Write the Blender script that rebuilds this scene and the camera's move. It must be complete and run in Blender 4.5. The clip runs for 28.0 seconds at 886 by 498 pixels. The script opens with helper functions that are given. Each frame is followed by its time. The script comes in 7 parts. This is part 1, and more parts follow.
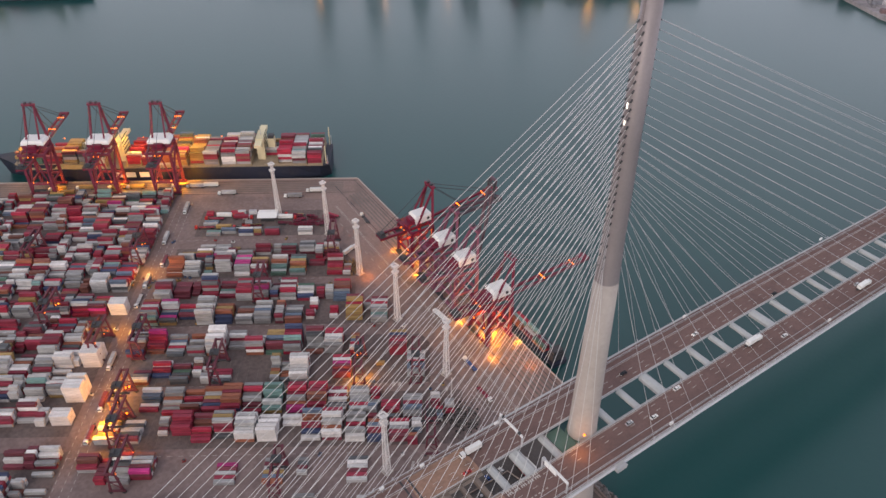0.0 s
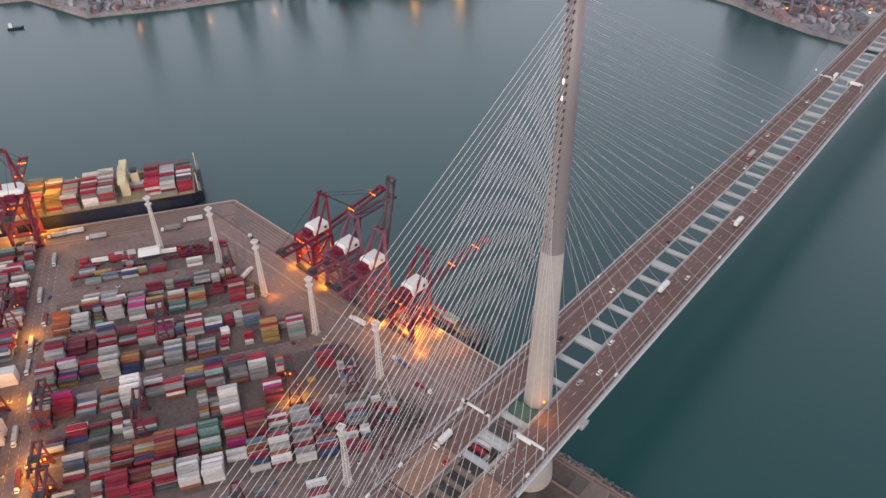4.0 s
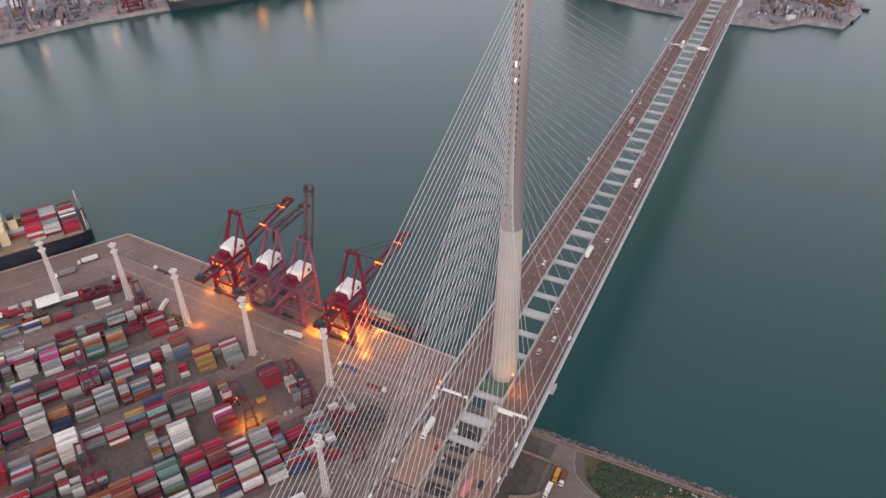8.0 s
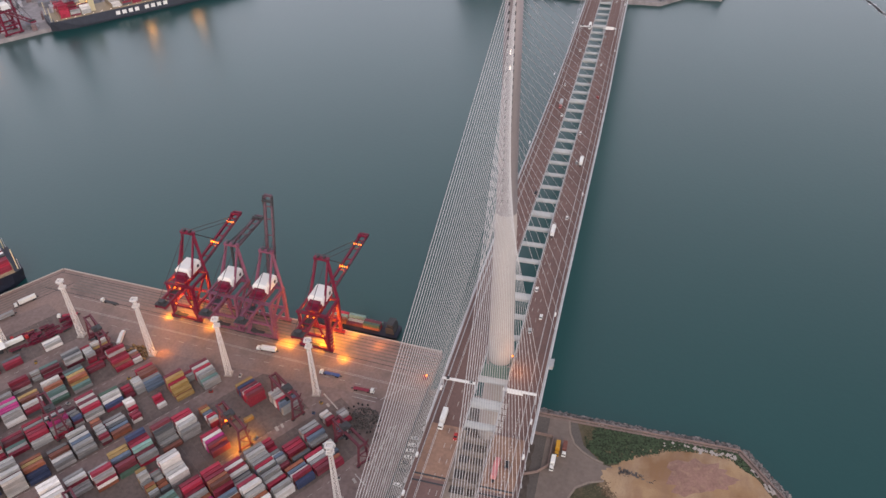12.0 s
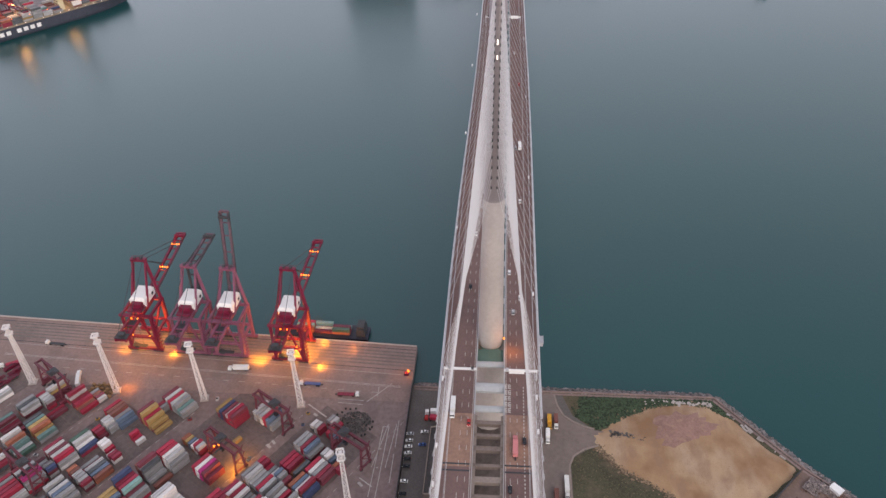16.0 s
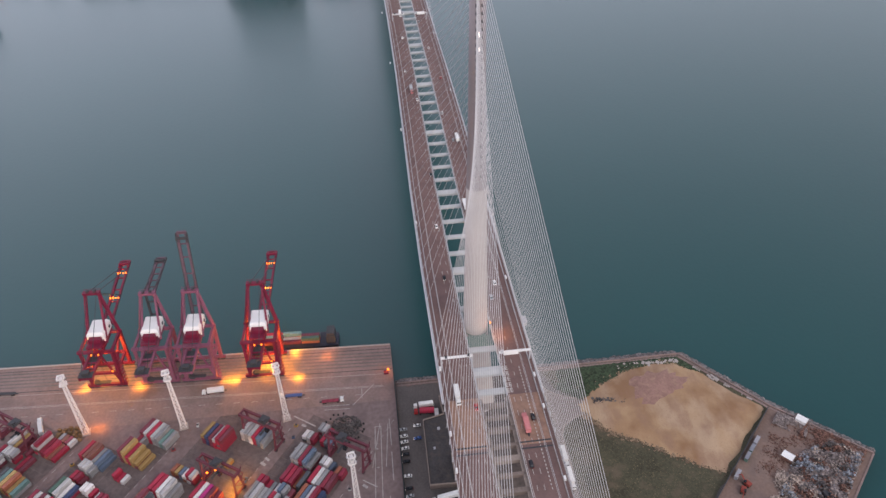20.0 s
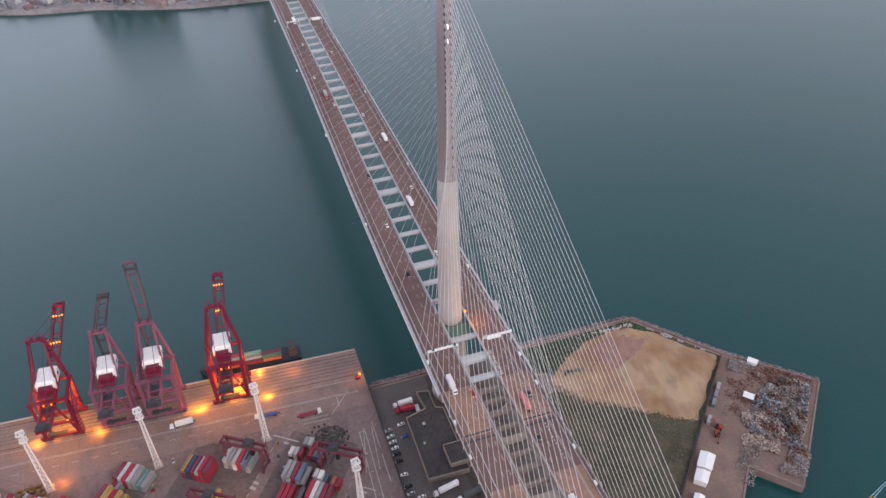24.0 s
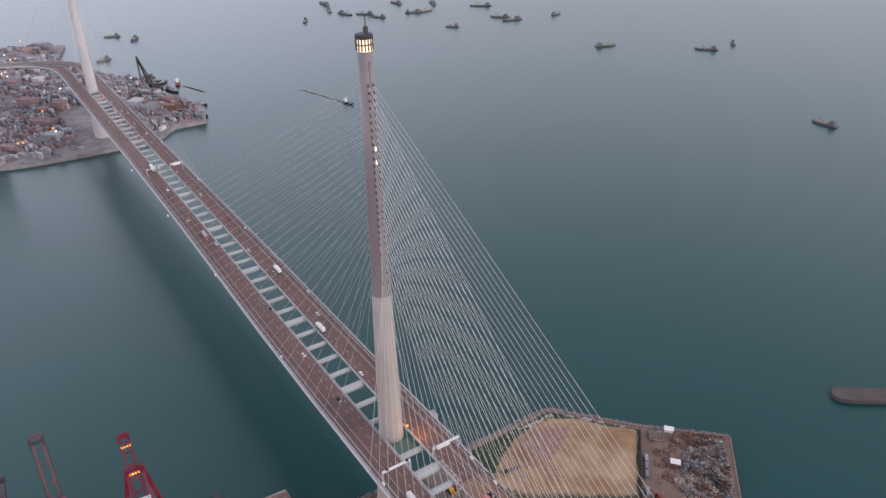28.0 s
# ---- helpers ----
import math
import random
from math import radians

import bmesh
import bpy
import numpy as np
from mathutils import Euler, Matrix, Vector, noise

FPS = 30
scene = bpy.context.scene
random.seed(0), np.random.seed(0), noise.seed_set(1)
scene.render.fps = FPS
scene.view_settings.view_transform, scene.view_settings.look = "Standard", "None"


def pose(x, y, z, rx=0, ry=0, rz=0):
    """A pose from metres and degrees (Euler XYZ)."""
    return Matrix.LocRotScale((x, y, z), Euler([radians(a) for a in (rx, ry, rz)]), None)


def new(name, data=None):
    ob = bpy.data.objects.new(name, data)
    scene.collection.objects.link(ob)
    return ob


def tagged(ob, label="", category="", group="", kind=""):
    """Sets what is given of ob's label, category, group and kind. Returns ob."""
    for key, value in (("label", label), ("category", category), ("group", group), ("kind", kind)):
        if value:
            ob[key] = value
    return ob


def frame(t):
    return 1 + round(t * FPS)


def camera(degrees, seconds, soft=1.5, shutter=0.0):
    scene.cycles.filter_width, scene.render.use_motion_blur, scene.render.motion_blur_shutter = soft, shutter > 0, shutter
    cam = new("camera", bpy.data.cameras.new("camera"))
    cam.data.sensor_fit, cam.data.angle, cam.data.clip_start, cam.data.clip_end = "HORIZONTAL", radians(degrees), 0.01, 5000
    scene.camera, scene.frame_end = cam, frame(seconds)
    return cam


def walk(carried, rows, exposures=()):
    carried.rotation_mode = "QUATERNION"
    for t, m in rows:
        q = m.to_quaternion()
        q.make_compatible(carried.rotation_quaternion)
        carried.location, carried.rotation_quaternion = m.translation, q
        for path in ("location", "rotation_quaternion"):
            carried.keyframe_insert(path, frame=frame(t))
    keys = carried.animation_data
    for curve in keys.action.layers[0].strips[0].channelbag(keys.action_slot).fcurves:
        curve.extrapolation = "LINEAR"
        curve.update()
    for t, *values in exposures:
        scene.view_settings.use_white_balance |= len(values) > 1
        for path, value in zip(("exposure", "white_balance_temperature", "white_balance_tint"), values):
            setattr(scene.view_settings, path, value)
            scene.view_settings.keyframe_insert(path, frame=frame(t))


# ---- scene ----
cam = camera(60.16, 28.0, soft=1.5)
# seconds, place in metres, turn in degrees
PATH = [
    (0.0, -194.25, -165.36, 369.16, 52.758, 0.091, -34.838),
    (0.5, -199.26, -162.11, 369.11, 52.782, 0.101, -36.722),
    (1.0, -204.27, -158.90, 369.06, 52.810, 0.125, -38.637),
    (1.5, -209.27, -155.62, 369.02, 52.840, 0.166, -40.599),
    (2.0, -214.28, -152.18, 368.97, 52.866, 0.226, -42.582),
    (2.5, -219.34, -148.57, 368.91, 52.883, 0.302, -44.571),
    (3.0, -224.49, -144.83, 368.82, 52.908, 0.364, -46.543),
    (3.5, -229.67, -140.98, 368.73, 52.962, 0.379, -48.466),
    (5.5, -249.67, -124.16, 368.51, 53.172, 0.466, -56.128),
    (6.0, -254.24, -119.58, 368.55, 53.171, 0.435, -57.985),
    (6.5, -258.63, -114.84, 368.66, 53.177, 0.455, -59.807),
    (7.0, -262.93, -109.95, 368.81, 53.189, 0.512, -61.520),
    (7.5, -267.08, -104.92, 369.00, 53.193, 0.574, -63.026),
    (8.0, -271.06, -99.74, 369.20, 53.183, 0.639, -64.384),
    (8.5, -274.81, -94.42, 369.40, 53.161, 0.713, -65.710),
    (9.0, -278.31, -88.97, 369.60, 53.128, 0.787, -67.041),
    (9.5, -281.51, -83.36, 369.77, 53.097, 0.838, -68.365),
    (10.0, -284.42, -77.59, 369.95, 53.063, 0.869, -69.660),
    (10.5, -287.12, -71.68, 370.13, 53.013, 0.909, -70.971),
    (11.0, -289.66, -65.66, 370.32, 52.963, 0.958, -72.315),
    (11.5, -292.10, -59.56, 370.52, 52.915, 1.004, -73.648),
    (12.0, -294.50, -53.42, 370.73, 52.870, 1.037, -74.973),
    (12.5, -296.87, -47.20, 370.96, 52.839, 1.045, -76.314),
    (14.5, -305.51, -21.42, 371.99, 52.680, 1.117, -81.816),
    (15.0, -307.35, -14.86, 372.28, 52.661, 1.122, -83.198),
    (15.5, -309.03, -8.29, 372.59, 52.635, 1.138, -84.608),
    (16.0, -310.52, -1.75, 372.92, 52.598, 1.157, -86.027),
    (16.5, -311.84, 4.80, 373.30, 52.545, 1.172, -87.449),
    (17.0, -313.03, 11.37, 373.75, 52.484, 1.188, -88.871),
    (17.5, -314.07, 17.97, 374.23, 52.424, 1.205, -90.294),
    (18.0, -314.95, 24.58, 374.72, 52.373, 1.211, -91.680),
    (18.5, -315.66, 31.20, 375.18, 52.332, 1.201, -93.003),
    (19.0, -316.20, 37.83, 375.58, 52.299, 1.190, -94.326),
    (19.5, -316.55, 44.46, 375.90, 52.269, 1.191, -95.671),
    (20.0, -316.71, 51.09, 376.11, 52.242, 1.189, -97.001),
    (20.5, -316.65, 57.75, 376.17, 52.225, 1.182, -98.332),
    (21.0, -316.39, 64.45, 376.11, 52.216, 1.170, -99.698),
    (21.5, -315.94, 71.17, 375.96, 52.213, 1.140, -101.100),
    (23.5, -312.53, 97.81, 375.15, 52.303, 1.094, -107.333),
    (24.0, -311.36, 104.29, 375.07, 52.295, 1.127, -108.783),
    (24.5, -310.02, 110.64, 375.06, 52.193, 1.136, -110.236),
    (25.0, -308.51, 116.91, 375.09, 52.421, 1.136, -111.974),
    (25.5, -306.93, 123.19, 375.12, 53.900, 1.135, -113.930),
    (26.0, -305.37, 129.54, 375.13, 55.503, 1.217, -115.952),
    (26.5, -303.86, 136.01, 375.10, 57.068, 1.319, -117.877),
    (27.0, -302.34, 142.55, 375.05, 58.461, 1.435, -119.679),
    (27.5, -300.82, 149.12, 375.00, 59.899, 1.387, -121.536),
    (28.0, -299.30, 155.68, 374.94, 61.401, 1.182, -123.443),
]
walk(cam, [(t, pose(x, y, z, rx, ry, rz)) for t, x, y, z, rx, ry, rz in PATH], exposures=[(0.0, 0.12, 6520, 9.5), (3.0, 0.18, 6580, 9.5), (6.0, 0.25, 6600, 10), (8.0, 0.26, 6750, 11.5), (12.0, 0.29, 6700, 11.5), (16.0, 0.32, 6500, 11), (20.0, 0.35, 6320, 11.5), (24.0, 0.38, 6280, 11.5), (25.0, 0.43, 6260, 11.5), (26.0, 0.46, 6280, 11.5), (27.0, 0.35, 6300, 11.5), (28.0, 0.2, 6320, 11.5)])

# ---------------------------------------------------------------- light: an overcast dusk
world = bpy.data.worlds.new("dusk_sky")
scene.world = world
world.use_nodes = True
wn, wl = world.node_tree.nodes, world.node_tree.links
sky = wn.new("ShaderNodeTexSky")
sky.sky_type = "NISHITA"
sky.sun_disc = False
sky.sun_elevation, sky.sun_rotation = radians(20), radians(250)
sky.air_density, sky.dust_density, sky.ozone_density = 1.0, 4.0, 2.0
coord = wn.new("ShaderNodeTexCoord")
split = wn.new("ShaderNodeSeparateXYZ")
wl.new(coord.outputs["Generated"], split.inputs[0])
veil = wn.new("ShaderNodeValToRGB")                      # overcast: pale lilac low down, blue-grey overhead
for at, tint in ((0.12, (1.72, 1.66, 1.84)), (0.42, (0.99, 0.97, 1.08)), (0.62, (0.425, 0.42, 0.475)), (0.95, (0.405, 0.40, 0.455))):
    stop = veil.color_ramp.elements[0] if at == 0.12 else veil.color_ramp.elements[-1] if at == 0.95 else veil.color_ramp.elements.new(at)
    stop.position, stop.color = at, (*tint, 1)
wl.new(split.outputs[2], veil.inputs[0])
# a last pale pink glow low over the far shore
toward = wn.new("ShaderNodeVectorMath")
toward.operation = "DOT_PRODUCT"
toward.inputs[1].default_value = (0.86, 0.51, 0.0)
wl.new(coord.outputs["Generated"], toward.inputs[0])
dusk = wn.new("ShaderNodeMapRange")
dusk.interpolation_type = "SMOOTHSTEP"
dusk.inputs["From Min"].default_value, dusk.inputs["From Max"].default_value = 0.2, 1.0
wl.new(toward.outputs["Value"], dusk.inputs["Value"])
blush = wn.new("ShaderNodeMix")
blush.data_type = "RGBA"
blush.blend_type = "ADD"
wl.new(dusk.outputs[0], blush.inputs[0])
wl.new(veil.outputs[0], blush.inputs[6])
blush.inputs[7].default_value = (0.63, 0.64, 0.76, 1)
lift = wn.new("ShaderNodeVectorMath")
lift.operation = "SCALE"
lift.inputs["Scale"].default_value = 6.6
wl.new(blush.outputs[2], lift.inputs[0])
haze = wn.new("ShaderNodeMix")
haze.data_type = "RGBA"
haze.inputs[0].default_value = 0.7
wl.new(sky.outputs[0], haze.inputs[6])
wl.new(lift.outputs[0], haze.inputs[7])
wl.new(haze.outputs[2], wn["Background"].inputs[0])
wn["Background"].inputs[1].default_value = 0.15
sun_data = bpy.data.lights.new("sun", "SUN")
sun_data.energy, sun_data.angle, sun_data.color = 0.8, radians(25), (1.0, 0.93, 0.88)
sun = new("sun", sun_data)
sun.rotation_euler = Euler((radians(50), 0, radians(-60)))

# ---------------------------------------------------------------- materials
def mat(name, color, rough=0.8, metal=0.0, var=0.15, scale=0.2, fine=3.0, bump=0.0, vary=0.0, island=0.0, spec=0.3, dirt=None, dirt_amount=0.0, streak=0.0):
    """A surface colour with stains at two scales, by object place, and slight random change from piece to piece."""
    m = bpy.data.materials.new(name)
    m.use_nodes = True
    n, l = m.node_tree.nodes, m.node_tree.links
    b = n["Principled BSDF"]
    b.inputs["Roughness"].default_value, b.inputs["Metallic"].default_value = rough, metal
    b.inputs["Specular IOR Level"].default_value = spec
    tc = n.new("ShaderNodeTexCoord")
    def noisy(sc, detail=3.0):
        t = n.new("ShaderNodeTexNoise")
        t.inputs["Scale"].default_value, t.inputs["Detail"].default_value = sc, detail
        l.new(tc.outputs["Object"], t.inputs["Vector"])
        return t.outputs[0]
    big, small = noisy(scale), noisy(fine, 2.0)
    add = n.new("ShaderNodeMath"); add.operation = "ADD"
    l.new(big, add.inputs[0]); l.new(small, add.inputs[1])
    ramp = n.new("ShaderNodeMapRange")
    ramp.inputs["From Min"].default_value, ramp.inputs["From Max"].default_value = 0.6, 1.4
    ramp.inputs["To Min"].default_value, ramp.inputs["To Max"].default_value = 1 - var, 1 + var
    l.new(add.outputs[0], ramp.inputs["Value"])
    out = ramp.outputs[0]
    for amount, node, socket in ((vary, "ShaderNodeObjectInfo", "Random"), (island, "ShaderNodeNewGeometry", "Random Per Island")):
        if amount:
            info = n.new(node)
            r = n.new("ShaderNodeMapRange")
            r.inputs["To Min"].default_value, r.inputs["To Max"].default_value = 1 - amount, 1 + amount
            l.new(info.outputs[socket], r.inputs["Value"])
            mul = n.new("ShaderNodeMath"); mul.operation = "MULTIPLY"
            l.new(out, mul.inputs[0]); l.new(r.outputs[0], mul.inputs[1])
            out = mul.outputs[0]
    if streak:                                           # weather streaks along the boxes
        place = n.new("ShaderNodeNewGeometry")
        along = n.new("ShaderNodeMapping")
        along.vector_type = "TEXTURE"
        along.inputs["Rotation"].default_value = (0, 0, math.atan2(0.55, -0.835))
        along.inputs["Scale"].default_value = (9.0, 0.55, 1.2)
        l.new(place.outputs["Position"], along.inputs["Vector"])
        lines = n.new("ShaderNodeTexNoise")
        lines.inputs["Scale"].default_value, lines.inputs["Detail"].default_value = 1.0, 3.0
        l.new(along.outputs[0], lines.inputs["Vector"])
        r = n.new("ShaderNodeMapRange")
        r.inputs["From Min"].default_value, r.inputs["From Max"].default_value = 0.3, 0.7
        r.inputs["To Min"].default_value, r.inputs["To Max"].default_value = 1 - streak * 1.4, 1 + streak
        l.new(lines.outputs[0], r.inputs["Value"])
        mul = n.new("ShaderNodeMath"); mul.operation = "MULTIPLY"
        l.new(out, mul.inputs[0]); l.new(r.outputs[0], mul.inputs[1])
        out = mul.outputs[0]
    scaled = n.new("ShaderNodeVectorMath"); scaled.operation = "SCALE"
    scaled.inputs[0].default_value = color[:3]
    l.new(out, scaled.inputs["Scale"])
    col = scaled.outputs[0]
    if dirt:
        mix = n.new("ShaderNodeMix"); mix.data_type = "RGBA"
        fac = n.new("ShaderNodeMapRange")
        fac.inputs["From Min"].default_value, fac.inputs["From Max"].default_value = 0.5, 0.72
        fac.inputs["To Max"].default_value = dirt_amount
        l.new(noisy(scale * 2.3, 5.0), fac.inputs["Value"])
        l.new(fac.outputs[0], mix.inputs[0])
        l.new(col, mix.inputs[6])
        mix.inputs[7].default_value = (*dirt, 1)
        col = mix.outputs[2]
    l.new(col, b.inputs["Base Color"])
    if bump:
        bp = n.new("ShaderNodeBump")
        bp.inputs["Strength"].default_value, bp.inputs["Distance"].default_value = bump, 0.15
        l.new(small, bp.inputs["Height"]); l.new(bp.outputs[0], b.inputs["Normal"])
    return m


def glow(name, color, strength):
    m = bpy.data.materials.new(name)
    m.use_nodes = True
    b = m.node_tree.nodes["Principled BSDF"]
    b.inputs["Base Color"].default_value = (*color, 1)
    b.inputs["Emission Color"].default_value = (*color, 1)
    b.inputs["Emission Strength"].default_value = strength
    return m


def water_material():
    m = bpy.data.materials.new("sea_water")
    m.use_nodes = True
    n, l = m.node_tree.nodes, m.node_tree.links
    b = n["Principled BSDF"]
    b.inputs["Roughness"].default_value = 0.3
    b.inputs["IOR"].default_value = 1.5
    tc = n.new("ShaderNodeTexCoord")
    t = n.new("ShaderNodeTexNoise"); t.inputs["Scale"].default_value = 0.004; t.inputs["Detail"].default_value = 4.0
    l.new(tc.outputs["Object"], t.inputs["Vector"])
    mix = n.new("ShaderNodeMix"); mix.data_type = "RGBA"
    l.new(t.outputs[0], mix.inputs[0])
    mix.inputs[6].default_value, mix.inputs[7].default_value = (0.003, 0.047, 0.048, 1), (0.006, 0.060, 0.059, 1)
    l.new(mix.outputs[2], b.inputs["Base Color"])
    waves = n.new("ShaderNodeTexNoise"); waves.inputs["Scale"].default_value = 0.25; waves.inputs["Detail"].default_value = 4.0
    l.new(tc.outputs["Object"], waves.inputs["Vector"])
    bp = n.new("ShaderNodeBump"); bp.inputs["Strength"].default_value = 0.12; bp.inputs["Distance"].default_value = 0.5
    l.new(waves.outputs[0], bp.inputs["Height"]); l.new(bp.outputs[0], b.inputs["Normal"])
    return m


def sand_material():
    """Golden fill with wheel-dragged streaks and pale drifts."""
    m = bpy.data.materials.new("sand")
    m.use_nodes = True
    n, l = m.node_tree.nodes, m.node_tree.links
    b = n["Principled BSDF"]
    b.inputs["Roughness"].default_value, b.inputs["Specular IOR Level"].default_value = 0.95, 0.1
    tc = n.new("ShaderNodeTexCoord")

    def noisy(scale, detail, stretch=None):
        t = n.new("ShaderNodeTexNoise")
        t.inputs["Scale"].default_value, t.inputs["Detail"].default_value = scale, detail
        src = tc.outputs["Object"]
        if stretch:
            mp = n.new("ShaderNodeMapping")
            mp.inputs["Rotation"].default_value = (0, 0, stretch[1])
            mp.inputs["Scale"].default_value = (stretch[0], 1, 1)
            l.new(src, mp.inputs["Vector"]); src = mp.outputs[0]
        l.new(src, t.inputs["Vector"])
        return t.outputs[0]

    def ramp(value, lo, hi, top=1.0):
        r = n.new("ShaderNodeMapRange")
        r.inputs["From Min"].default_value, r.inputs["From Max"].default_value, r.inputs["To Max"].default_value = lo, hi, top
        l.new(value, r.inputs["Value"])
        return r.outputs[0]

    def blend(fac, a, b2):
        x = n.new("ShaderNodeMix"); x.data_type = "RGBA"
        l.new(fac, x.inputs[0])
        if isinstance(a, tuple):
            x.inputs[6].default_value = (*a, 1)
        else:
            l.new(a, x.inputs[6])
        x.inputs[7].default_value = (*b2, 1)
        return x.outputs[2]

    col = blend(ramp(noisy(0.035, 6), 0.42, 0.58), (0.395, 0.262, 0.156), (0.265, 0.155, 0.088))
    col = blend(ramp(noisy(0.05, 7, (0.5, 1.2)), 0.47, 0.62, 0.6), col, (0.47, 0.35, 0.245))
    col = blend(ramp(noisy(0.11, 8, (0.5, 0.9)), 0.48, 0.64, 0.6), col, (0.27, 0.165, 0.115))
    col = blend(ramp(noisy(1.1, 5), 0.55, 0.72, 0.45), col, (0.25, 0.16, 0.115))
    l.new(col, b.inputs["Base Color"])
    bp = n.new("ShaderNodeBump"); bp.inputs["Strength"].default_value = 0.5; bp.inputs["Distance"].default_value = 0.5
    l.new(noisy(0.5, 5), bp.inputs["Height"]); l.new(bp.outputs[0], b.inputs["Normal"])
    return m


